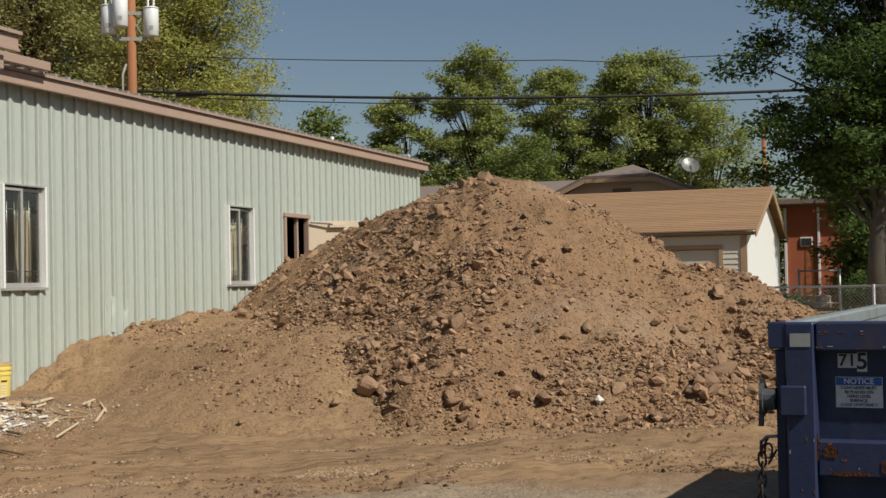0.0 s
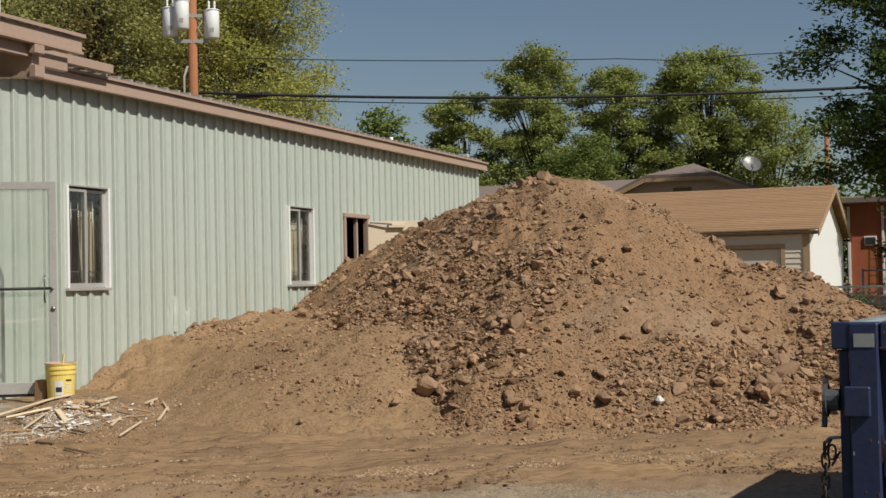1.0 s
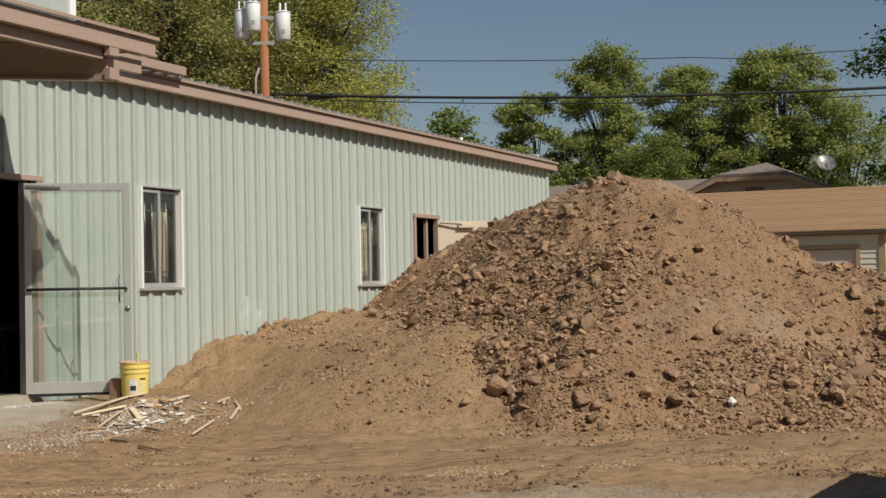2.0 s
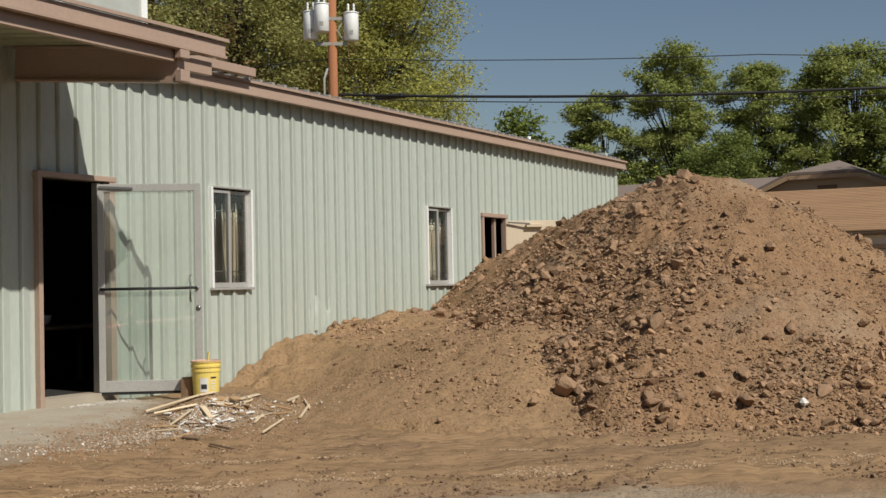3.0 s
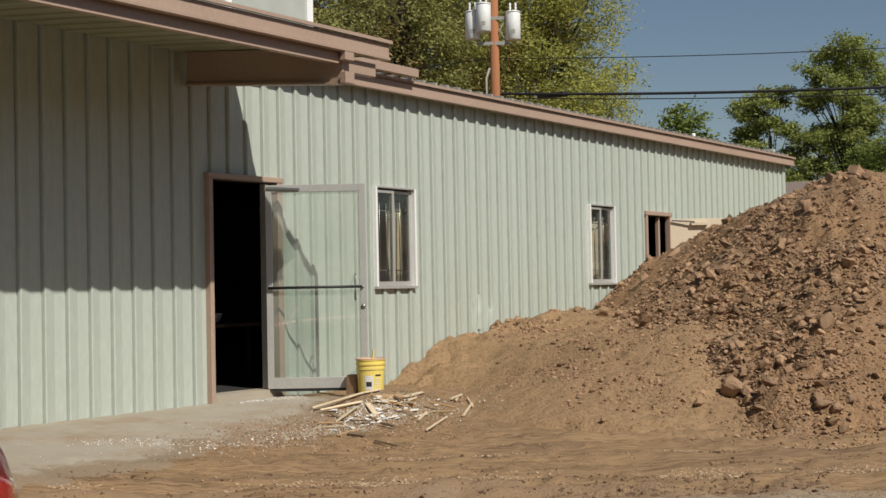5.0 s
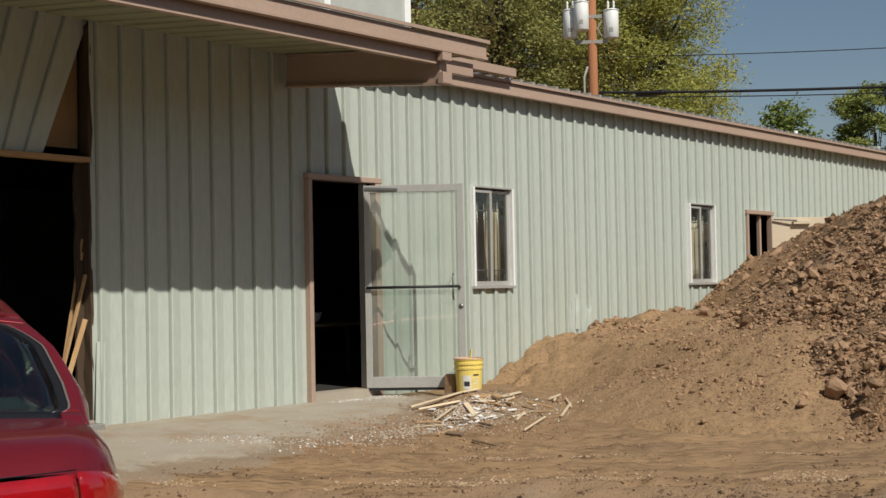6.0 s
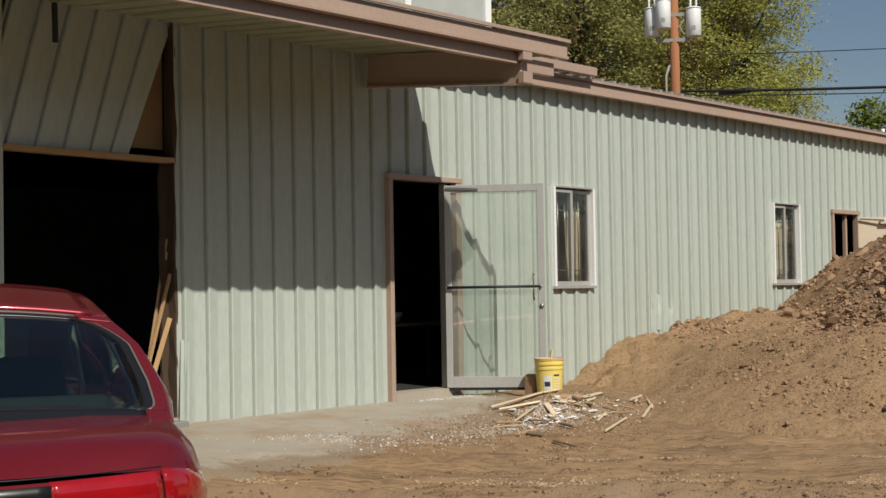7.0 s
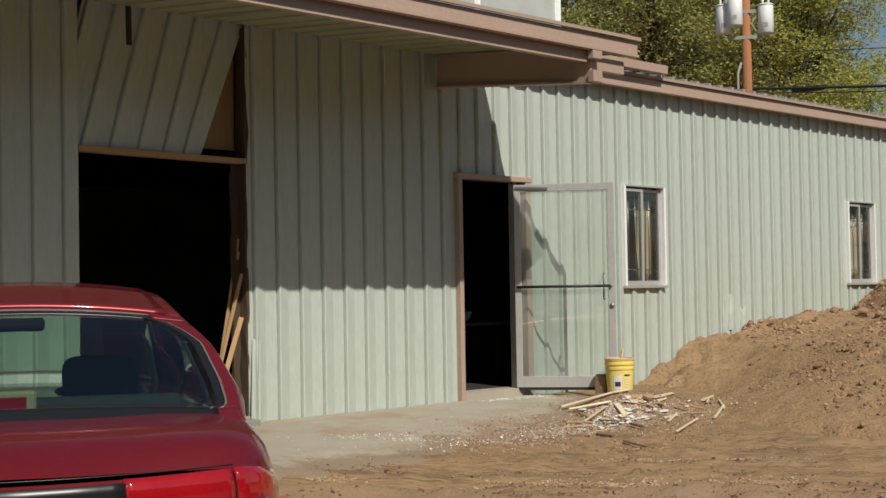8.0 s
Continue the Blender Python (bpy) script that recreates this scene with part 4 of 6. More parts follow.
# single boulders bedded in the heap
BOULDERS = [(16.95, 5.0, 0.2, 30), (16.9, 5.3, 0.14, 70), (13.04, 5.14, 0.24, 25), (13.0, 4.98, 0.13, 70), (12.76, 4.66, 0.12, 60), (13.30, 5.13, 0.09, 10), (13.80, 4.43, 0.16, 5), (13.26, 3.37, 0.13, 40), (12.93, 3.55, 0.12, 0), (12.59, 3.97, 0.10, 70), (12.59, 5.31, 0.10, 30), (14.27, 3.15, 0.12, 10), (16.10, 2.01, 0.17, 5), (14.88, 1.85, 0.17, 20), (14.80, 1.58, 0.15, 70), (13.91, 1.82, 0.20, 30), (14.41, 1.48, 0.17, 10), (15.74, 3.68, 0.13, 50), (15.43, 4.65, 0.12, 20), (14.65, 4.82, 0.12, 0), (15.76, 5.56, 0.10, 0), (19.16, 8.91, 0.16, 20), (17.55, 8.78, 0.17, 10), (17.55, 8.56, 0.13, 40)]
rb = random.Random(12)
BOULDERS += [(rb.gauss(13.95, 0.4), rb.gauss(1.72, 0.22), rb.uniform(0.07, 0.15), rb.uniform(0, 90)) for k in range(16)]
BOULDERS += [(rb.gauss(14.9, 0.4), rb.gauss(4.2, 0.4), rb.uniform(0.06, 0.11), rb.uniform(0, 90)) for k in range(14)]
for k, (x, y, r, rz) in enumerate(BOULDERS):
    ob = new("boulder", clod_meshes[(2 * k) % 14])
    ob.parent = pile
    ob.matrix_basis = pose(x, y, float(surface(np.array(x), np.array(y))) + r * (0.3 if k > 1 else 0.05), 8 + 9 * (k % 3), -18 - 7 * (k % 2), rz) @ Matrix.Diagonal((r * 1.05, r * 0.8, r * 0.8, 1))

# pale dried crust and churned clods along the old wheel tracks
def track_points(n, c_, w_):
    y = rs.uniform(0.2, 9.0, n)
    off = rs.normal(0, w_, n)
    x = (c_ + off - 0.25 * fbm(y * 0.35, y * 0, 2, 31) - 0.6 * y) / 0.8
    k = (x > 6) & (vnoise(x * 1.1, y * 1.1, 98) > 0.35) & (pile_height(x, y) < 0.05) & (bank_height(x, y) < ground_height(x, y) + 0.02)
    return np.stack([x[k], y[k]], 1)


for c_, w_, n_, r_, m_ in ((11.5, 0.06, 8000, 0.011, M_CRUST), (10.05, 0.08, 9000, 0.011, M_CRUST), (12.2, 0.06, 3000, 0.010, M_CRUST), (9.4, 0.2, 3800, 0.017, M_MOIST),
                           (9.2, 0.12, 600, 0.03, M_MOIST), (10.6, 0.14, 2400, 0.014, M_MOIST), (11.2, 0.1, 500, 0.022, M_MOIST), (12.0, 0.2, 1500, 0.012, M_STUFF)):
    p = track_points(n_, c_, w_)
    scatter("track_crumbs", p, r_ * np.exp(np.abs(rs.normal(size=len(p))) * 0.45), m_, ground, tet, "", -0.15)

# ======== bucket and scraps at the wall ========
bucket = empty("bucket", (12.07, 8.86, float(ground_height(12.07, 8.86)) - 0.01))
tagged(bucket, "yellow plastic bucket with a label and a stick in it", "bucket")
bm = bmesh.new()
prof = [(0.125, 0.0), (0.135, 0.01), (0.148, 0.26), (0.155, 0.262), (0.156, 0.285), (0.150, 0.287), (0.152, 0.31), (0.160, 0.312), (0.161, 0.335), (0.153, 0.337), (0.155, 0.36), (0.162, 0.362), (0.162, 0.372), (0.150, 0.372), (0.130, 0.02)]
rings = []
for r, z in prof:
    rings.append([bm.verts.new((r * math.cos(j * math.pi / 16), r * math.sin(j * math.pi / 16), z)) for j in range(32)])
for a, b in zip(rings, rings[1:]):
    for j in range(32):
        bm.faces.new((a[j], a[(j + 1) % 32], b[(j + 1) % 32], b[j]))
bm.faces.new(rings[0][::-1])
bm.faces.new(rings[-1])
part("shell", bm, M_YELLOW, bucket)
M_PINK = mat("pale_rim", (0.62, 0.40, 0.34), rough=0.6, bump=0.05)
bm = bmesh.new()
add_tube(bm, [(0.158 * math.cos(a * math.pi / 16), 0.158 * math.sin(a * math.pi / 16), 0.376) for a in range(33)], 0.008, 6)
part("rim", bm, M_PINK, bucket, "dusty pink rim")
bm = bmesh.new()
add_beam(bm, (-0.02, 0.02, 0.05), (0.03, -0.02, 0.47), 0.035, 0.012)
part("stick", bm, M_YELLOW, bucket, "yellow stick")


def label_patch(name, ang0, ang1, z0, z1, lift, material, parent):
    vs, fs = [], []
    for i in range(9):
        a = radians(ang0 + (ang1 - ang0) * i / 8)
        for z in (z0, z1):
            r = 0.135 + 0.013 * (z - 0.01) / 0.25 + lift
            vs.append((r * math.cos(a), r * math.sin(a), z))
    fs = [(2 * i, 2 * i + 2, 2 * i + 3, 2 * i + 1) for i in range(8)]
    return mesh_ob(name, vs, fs, material, parent)


lab = label_patch("paper_label", 190, 226, 0.05, 0.20, 0.002, M_PAPER, bucket)
label_patch("print_bar", 196, 220, 0.085, 0.135, 0.004, M_INK, lab)
label_patch("print_bar", 236, 262, 0.195, 0.212, 0.003, M_INK, bucket)
for k in range(4):
    label_patch("print_bar", 236, 258 + 4 * (k % 2), 0.08 + 0.027 * k, 0.09 + 0.027 * k, 0.003, M_PAPER, bucket)

SCRAPS = [(11.15, 8.6, 0.85, -22, 0.07, 0), (11.0, 8.45, 0.6, -35, 0.05, 0), (11.6, 8.5, 0.5, 10, 0.05, 0), (12.20, 8.40, 0.91, 16, 0.07, 0), (10.81, 8.24, 0.68, 12, 0.04, 0), (10.74, 7.69, 0.42, -118, 0.06, 2), (9.97, 7.49, 0.22, -80, 0.08, 2), (10.00, 7.13, 0.50, -89, 0.03, 2), (11.22, 7.45, 1.10, 19, 0.03, 0), (12.19, 7.71, 1.01, 25, 0.045, 0), 
          (11.62, 8.31, 0.68, -2, 0.12, 1), (11.62, 8.18, 0.15, -78, 0.06, 2), (12.9, 8.3, 0.70, 19, 0.04, 0), (11.11, 8.15, 0.38, -126, 0.09, 0), (11.44, 7.77, 0.51, 22, 0.04, 0), (10.12, 7.71, 0.75, 21, 0.06, 1), (12.75, 8.2, 0.6, -150, 0.035, 0), (12.54, 7.9, 0.45, -138, 0.03, 0)]


def scrap_base(x, y):
    return float(surface(np.array(x), np.array(y))) + (0.02 if x < 12 and y > apron_edge(np.array(x)) else 0.0)


for x, y, ln, az, w_, kind_ in SCRAPS:
    ln, w_ = ln * 0.72, w_ * 0.6
    m = (M_SCRAP, M_WOOD, M_OLDWOOD)[kind_]
    dx, dy = math.cos(radians(az)) * ln / 2, math.sin(radians(az)) * ln / 2
    a = (x - dx, y - dy, scrap_base(x - dx, y - dy) + 0.012 + random.uniform(0, 0.02))
    b = (x + dx, y + dy, scrap_base(x + dx, y + dy) + 0.012 + random.uniform(0, 0.025))
    tagged(beam_part("wood_scrap", a, b, w_, 0.02, m, None, 0.003, "", random.uniform(-25, 25)), ("pale splintered wood scrap lying on the rubble", "yellow brown wood scrap lying on the rubble", "weathered dark board lying on the rubble")[kind_], "wood scrap", "wood scraps on the rubble")


def rubble_points(n, cx, cy, sx, sy):
    return np.stack([rs.normal(cx, sx, n), np.clip(rs.normal(cy, sy, n), 6.8, 9.8)], 1)


M_GREYRUBBLE = mat("grey_rubble", (0.38, 0.32, 0.25), (0.28, 0.22, 0.165), scale=6, rough=0.95, bump=0.3, rand=0.3, island=True, spec=0.1)
floor_z = lambda x, y: surface(x, y) + 0.02 * np.clip((y - apron_edge(x)) * 2, 0, 1) * (x < 12)
p = np.concatenate([rubble_points(2000, 11.15, 8.15, 0.3, 0.14), rubble_points(400, 10.4, 8.0, 0.5, 0.15), rubble_points(200, 11.8, 7.95, 0.5, 0.2), rubble_points(120, 9.2, 8.1, 0.8, 0.16), rubble_points(60, 8.2, 8.7, 0.8, 0.3)])
ob = scatter("plaster_rubble", p, 0.0055 * np.exp(np.abs(rs.normal(size=len(p))) * 0.6), M_PLASTER, None, tet, zf=floor_z)
tagged(ob, "white plaster crumbs and dust strewn before the wall", "rubble", kind="stuff")
p = np.concatenate([rubble_points(1500, 11.3, 8.2, 0.8, 0.35), rubble_points(900, 9.9, 7.95, 0.5, 0.2)])
ob = scatter("soil_rubble", p, 0.011 * np.exp(np.abs(rs.normal(size=len(p))) * 0.5), M_GREYRUBBLE, None, tet, zf=floor_z)
tagged(ob, "grey brown rubble strewn round the wood scraps", "rubble", kind="stuff")
# flat plaster flakes and thin splinters among the scraps
for k in range(70):
    x, y = float(rs.normal(11.25, 0.5)), float(np.clip(rs.normal(8.12, 0.16), 7.6, 9.0))
    zz = scrap_base(x, y)
    a_ = float(rs.uniform(0, 180))
    if k % 2:
        ln, w_ = float(rs.uniform(0.03, 0.1)), float(rs.uniform(0.02, 0.055))
        ob = box_part("plaster_flake", (-ln / 2, -w_ / 2, -0.005), (ln / 2, w_ / 2, 0.005), M_PLASTERFLAT, None)
        tagged(ob, "broken white plaster flake lying in the rubble", "plaster flake", "plaster flakes in the rubble")
    else:
        ln, w_ = float(rs.uniform(0.1, 0.32)), float(rs.uniform(0.008, 0.02))
        ob = box_part("wood_splinter", (-ln / 2, -w_ / 2, -0.006), (ln / 2, w_ / 2, 0.006), (M_SCRAP, M_WOOD, M_OLDWOOD)[k % 3], None, 0.002)
        tagged(ob, "thin wood splinter lying in the rubble", "wood splinter", "wood splinters in the rubble")
    ob.matrix_world = pose(x, y, zz + 0.02, float(rs.uniform(-22, 22)), float(rs.uniform(-15, 15)), a_)
tagged(box_part("paver", (11.98, 9.0, 0.22), (12.13, 9.14, 0.48), M_CLOD, None, 0.02), "brown stone block leaning beside the bucket", "stone block")

# dented ribs low on the wall
for xx, z1_ in ((15.93, 1.25), (16.14, 1.30), (16.44, 1.28)):
    vs, fs = [], []
    for i_ in range(9):
        z_ = z1_ - 0.06 * i_
        w2 = 0.016 + 0.004 * i_
        bulge = 0.012 * math.sin(math.pi * min(1, (i_ + 0.3) / 8)) + 0.02
        vs += [(xx - w2, WALL_Y - siding_depth(xx - w2) - 0.004, z_), (xx + 0.02 * math.sin(i_), WALL_Y - siding_depth(xx) - bulge, z_), (xx + w2, WALL_Y - siding_depth(xx + w2) - 0.004, z_)]
    for i_ in range(8):
        for q in range(2):
            fs.append((3 * i_ + q, 3 * i_ + 3 + q, 3 * i_ + 4 + q, 3 * i_ + 1 + q))
    mesh_ob("dented_rib", vs, fs, M_SIDING, wall, True)

# ======== red car ========
M_CARGLASS = glass("car_glass", (0.74, 0.84, 0.78), gloss=0.10)
M_CARBLACK = mat("black_trim", (0.012, 0.012, 0.013), rough=0.35, bump=0.0)
M_FABRIC = mat("dark_seat_fabric", (0.035, 0.035, 0.04), rough=0.9, bump=0.2)
M_LENS = mat("red_lens", (0.36, 0.006, 0.009), (0.24, 0.005, 0.007), scale=8, rough=0.12, bump=0.0, coat=1.0)
M_LENSPALE = mat("pale_lens", (0.40, 0.05, 0.045), rough=0.15, bump=0.0, coat=1.0)
M_TYRE = mat("tyre", (0.02, 0.02, 0.02), rough=0.85, bump=0.2)
M_MOULD = mat("dull_grey_moulding", (0.13, 0.12, 0.11), rough=0.5, bump=0.02)
M_TANTRIM = mat("tan_plastic", (0.40, 0.33, 0.22), rough=0.6, bump=0.05)
M_GREYTRIM = mat("grey_plastic", (0.30, 0.29, 0.26), rough=0.6, bump=0.05)

car = empty("car", (2.20, 3.93, 0.0), -30.0)
tagged(car, "dusty dark red sedan parked on the lot", "car")


def grid_part(name, fn, nu, nv, material, parent, label="", thick=0.0):
    vs = [fn(i / nu, j / nv) for i in range(nu + 1) for j in range(nv + 1)]
    fs = [(i * (nv + 1) + j, (i + 1) * (nv + 1) + j, (i + 1) * (nv + 1) + j + 1, i * (nv + 1) + j + 1) for i in range(nu) for j in range(nv)]
    ob = mesh_ob(name, vs, fs, material, parent, True, label)
    if thick:
        sm = ob.modifiers.new("thick", "SOLIDIFY")
        sm.thickness = thick
    return ob


# half width, deck height and crown along the car, from its tail to its nose
CY = [0.0, 0.06, 0.16, 0.35, 0.6, 1.2, 2.2, 3.2, 3.8, 4.3, 4.55, 4.68]
CW = [0.76, 0.82, 0.87, 0.90, 0.91, 0.915, 0.915, 0.91, 0.89, 0.84, 0.76, 0.66]
CZ = [0.845, 0.885, 0.935, 0.967, 0.985, 0.985, 0.97, 0.95, 0.90, 0.80, 0.70, 0.60]


def car_w(y):
    return float(np.interp(y, CY, CW))


def car_z(y):
    return float(np.interp(y, CY, CZ))


def body_point(u, v):
    """u along the car, v round the section from one sill over the deck to the other."""
    y = 4.68 * (u ** 1.15)
    a = v * 2 - 1
    s_ = 1 if a > 0 else -1
    a = abs(a)
    w, z = car_w(y), car_z(y)
    pts = [(0.0, 0.0, 0.012), (0.5, 0.55, 0.004), (0.62, 0.80, -0.012), (0.70, 0.90, -0.04), (0.76, 0.955, -0.09), (0.82, 0.99, -0.19), (0.88, 1.0, -0.33), (0.94, 0.985, -0.52), (1.0, 0.93, -0.75)]
    f = np.interp(a, [p[0] for p in pts], [p[1] for p in pts])
    dz = np.interp(a, [p[0] for p in pts], [p[2] for p in pts])
    pull = 0.22 * f * f * max(0, 1 - y / 0.9)          # the tail wraps forward at its corners
    return (s_ * f * w, y + pull, max(0.18, z + dz * (z / 0.985)))


grid_part("body", body_point, 60, 96, M_RED, car)
# tail: panel under the lid's edge down to the bumper
def tail_point(u, v):
    a = v * 2 - 1
    z = 0.83 - 0.64 * u
    bulge = 0.02 * math.sin(math.pi * min(1, u * 1.4)) + (0.07 if u > 0.45 else 0.0)
    w = 0.765 + 0.10 * min(1, u * 3)
    return (a * w, 0.012 - bulge + 0.22 * a * a, z)


grid_part("tail_panel", tail_point, 24, 40, M_RED, car)
# lid gap
tube_part("lid_gap", [(x_ * 0.01, 0.005 + 0.22 * (x_ * 0.01 / 0.8) ** 2, 0.846) for x_ in range(-74, 75, 6)], 0.0024, M_CARBLACK, car, 6)
for sx in (-1, 1):
    tube_part("lid_gap", [(sx * 0.715, 0.27, 0.893), (sx * 0.71, 0.42, 0.940), (sx * 0.69, 0.56, 0.962)], 0.003, M_CARBLACK, car, 6)


def lamp_y(x):
    """The tail's plan, a little proud of the panel, wrapping round the corner."""
    return float(np.interp(x, [0, 0.2, 0.4, 0.6, 0.74, 0.80, 0.85, 0.885], [-0.028, -0.012, 0.033, 0.105, 0.175, 0.235, 0.315, 0.42])) - 0.006


def lamp_point(sx, x0, x1, z0, z1, drop=0.0):
    def fn(u, v):
        x = x0 + (x1 - x0) * v
        z = z0 + (z1 - drop * v * v - z0) * u
        return (sx * (x - 0.012 * (2 * u - 1) ** 2), lamp_y(x) + 0.018 * (2 * u - 1) ** 4, z)
    return fn


for sx in (-1, 1):
    lamp = grid_part("tail_lamp", lamp_point(sx, 0.34, 0.70, 0.66, 0.83), 10, 14, M_LENS, car, "glossy red tail lamp", 0.01)
    grid_part("outer_lamp", lamp_point(sx, 0.71, 0.885, 0.62, 0.835, 0.05), 10, 12, M_LENS, car, "glossy red tail lamp", 0.01)
    grid_part("reverse_lens", lambda u, v, sx=sx: (lambda p: (p[0], p[1] - 0.012, p[2]))(lamp_point(sx, 0.40, 0.66, 0.70, 0.735)(u, v)), 3, 10, M_LENSPALE, car)
grid_part("plate_garnish", lambda u, v: ((v * 2 - 1) * 0.335, lamp_y(abs(v * 2 - 1) * 0.335), 0.66 + 0.165 * u), 6, 16, M_CARBLACK, car, "", 0.01)
box_part("plate", (-0.16, -0.052, 0.60), (0.16, -0.044, 0.70), M_PAPER, car, 0.003)
box_part("plate_bar", (-0.12, -0.056, 0.63), (0.12, -0.053, 0.67), M_INK, car)
grid_part("bumper", lambda u, v: ((v * 2 - 1) * (0.84 + 0.03 * math.sin(math.pi * u)), -0.12 - 0.03 * math.sin(math.pi * u) + 0.27 * (v * 2 - 1) ** 2, 0.22 + 0.33 * u), 10, 30, M_RED, car, "", 0.01)

# the upper body: one curved shell cut into roof, glass and pillars
GU = [0.0, 0.12, 0.21, 0.3, 0.42, 0.55, 0.68, 0.74, 0.88, 1.0]
GY = [0.50, 0.78, 1.0, 1.22, 1.62, 2.1, 2.55, 2.75, 3.2, 3.62]
GZ = [0.975, 1.125, 1.262, 1.365, 1.445, 1.47, 1.44, 1.40, 1.18, 0.96]
GW = [0.805, 0.785, 0.735, 0.645, 0.60, 0.60, 0.60, 0.61, 0.70, 0.78]


def shell(u, s_):
    y, z, w = np.interp(u, GU, GY), np.interp(u, GU, GZ), np.interp(u, GU, GW)
    k = max(0.0, 1 - u / 0.34)
    f = max(0.0, (u - 0.7) / 0.3)
    return (s_ * w, y + 0.20 * k * s_ * s_ - 0.2 * f * s_ * s_, z - (0.05 - 0.01 * k) * s_ * s_)


def belt(u, sx):
    y = shell(u, 1)[1]
    return (sx * min(0.86, car_w(y) * 0.90), y, min(car_z(y) - 0.06, shell(u, 1)[2] - 0.005))


def patch_of(u0, u1, s0, s1):
    return lambda u, v: shell(u0 + (u1 - u0) * u, s0 + (s1 - s0) * v)


def glass_edge(u):
    """Half width of the rear glass on the shell, with rounded corners."""
    lo, hi = min(1.0, u / 0.12), min(1.0, (1 - u) / 0.34)
    return 0.905 - 0.05 * (1 - math.sqrt(1 - (1 - lo) ** 2)) - 0.16 * (1 - math.sqrt(1 - (1 - hi) ** 2))


grid_part("rear_window", lambda u, v: shell(0.035 + 0.25 * u, glass_edge(u) * (2 * v - 1)), 24, 24, M_CARGLASS, car, "", 0.004)
grid_part("window_seal", patch_of(0.0, 0.037, -0.898, 0.898), 3, 24, M_CARBLACK, car, "", 0.006)
grid_part("window_seal", patch_of(0.285, 0.297, -0.79, 0.79), 3, 24, M_CARBLACK, car, "", 0.006)
grid_part("window_moulding", patch_of(0.297, 0.305, -0.79, 0.79), 2, 24, M_MOULD, car, "thin grey window moulding", 0.006)
grid_part("roof", patch_of(0.305, 0.72, -0.9, 0.9), 24, 24, M_RED, car, "", 0.02)
for sx in (-1, 1):
    grid_part("window_seal", lambda u, v, sx=sx: shell(0.035 + 0.25 * u, sx * (glass_edge(u) + 0.045 * v)), 24, 3, M_CARBLACK, car, "", 0.006)
    grid_part("window_moulding", lambda u, v, sx=sx: shell(0.035 + 0.25 * u, sx * (glass_edge(u) + 0.045 + 0.012 * v)), 24, 2, M_MOULD, car, "thin grey window moulding", 0.006)
    grid_part("rear_pillar", lambda u, v, sx=sx: shell(0.035 + 0.25 * u, sx * (glass_edge(u) + 0.057 + (0.943 - glass_edge(u)) * v)), 24, 8, M_RED, car, "", 0.01)
    grid_part("rear_pillar", patch_of(0.0, 0.035, sx * 0.9, sx), 3, 8, M_RED, car, "", 0.01)
    grid_part("roof_corner", patch_of(0.285, 0.305, sx * 0.792, sx), 3, 8, M_RED, car, "", 0.01)
    grid_part("roof_rail", patch_of(0.305, 0.72, sx * 0.915, sx), 16, 4, M_RED, car, "", 0.01)
    grid_part("roof_seam", patch_of(0.305, 0.72, sx * 0.9, sx * 0.915), 16, 2, M_GREYTRIM, car, "", 0.004)
    grid_part("front_pillar", patch_of(0.72, 1.0, sx * 0.92, sx), 12, 4, M_RED, car, "", 0.01)

    def side(u0, u1, sx=sx):
        def fn(u, v):
            q = u0 + (u1 - u0) * u
            a, b = Vector(shell(q, sx)), Vector(belt(q, sx))
            p = a.lerp(b, v)
            p.x += sx * 0.035 * math.sin(math.pi * v) * min(1, q / 0.12)
            return tuple(p)
        return fn

    grid_part("quarter_panel", side(0.0, 0.27), 14, 6, M_RED, car, "", 0.01)
    grid_part("pillar_trim", lambda u, v, f=side(0.0, 0.27): (lambda p: (p[0] * 0.955, p[1] + 0.015, p[2] - 0.01))(f(u, v)), 14, 6, M_FABRIC, car, "dark inner pillar trim", 0.004)
    grid_part("side_window", side(0.27, 0.49), 12, 6, M_CARGLASS, car, "", 0.004)
    grid_part("centre_pillar", side(0.49, 0.52), 3, 6, M_CARBLACK, car, "", 0.01)
    grid_part("side_window", side(0.52, 0.86), 14, 6, M_CARGLASS, car, "", 0.004)
    grid_part("front_quarter", side(0.86, 1.0), 6, 6, M_RED, car, "", 0.01)
grid_part("windscreen", patch_of(0.72, 0.985, -0.92, 0.92), 14, 20, M_CARGLASS, car, "", 0.004)
# inside
box_part("parcel_shelf", (-0.70, 0.62, 0.90), (0.70, 1.15, 0.93), M_FABRIC, car, 0.01)
box_part("dashboard", (-0.72, 3.0, 0.70), (0.72, 3.5, 0.93), M_FABRIC, car, 0.03)
box_part("cabin_floor", (-0.75, 0.6, 0.25), (0.75, 3.5, 0.3), M_FABRIC, car)
box_part("rear_seat", (-0.66, 1.1, 0.4), (0.66, 1.28, 1.02), M_FABRIC, car, 0.04)
for cx in (-0.36, 0.36):
    seat = box_part("front_seat", (cx - 0.24, 2.05, 0.4), (cx + 0.24, 2.2, 1.0), M_FABRIC, car, 0.05)
    bm = bmesh.new()
    bmesh.ops.create_uvsphere(bm, u_segments=24, v_segments=14, radius=1)
    for v in bm.verts:
        q = [math.copysign(abs(t_) ** 0.45, t_) for t_ in v.co]
        v.co = Vector((cx + 0.175 * q[0], 2.12 + 0.07 * q[1], 1.035 + 0.11 * q[2]))
    part("headrest", bm, M_FABRIC, seat, "", True)
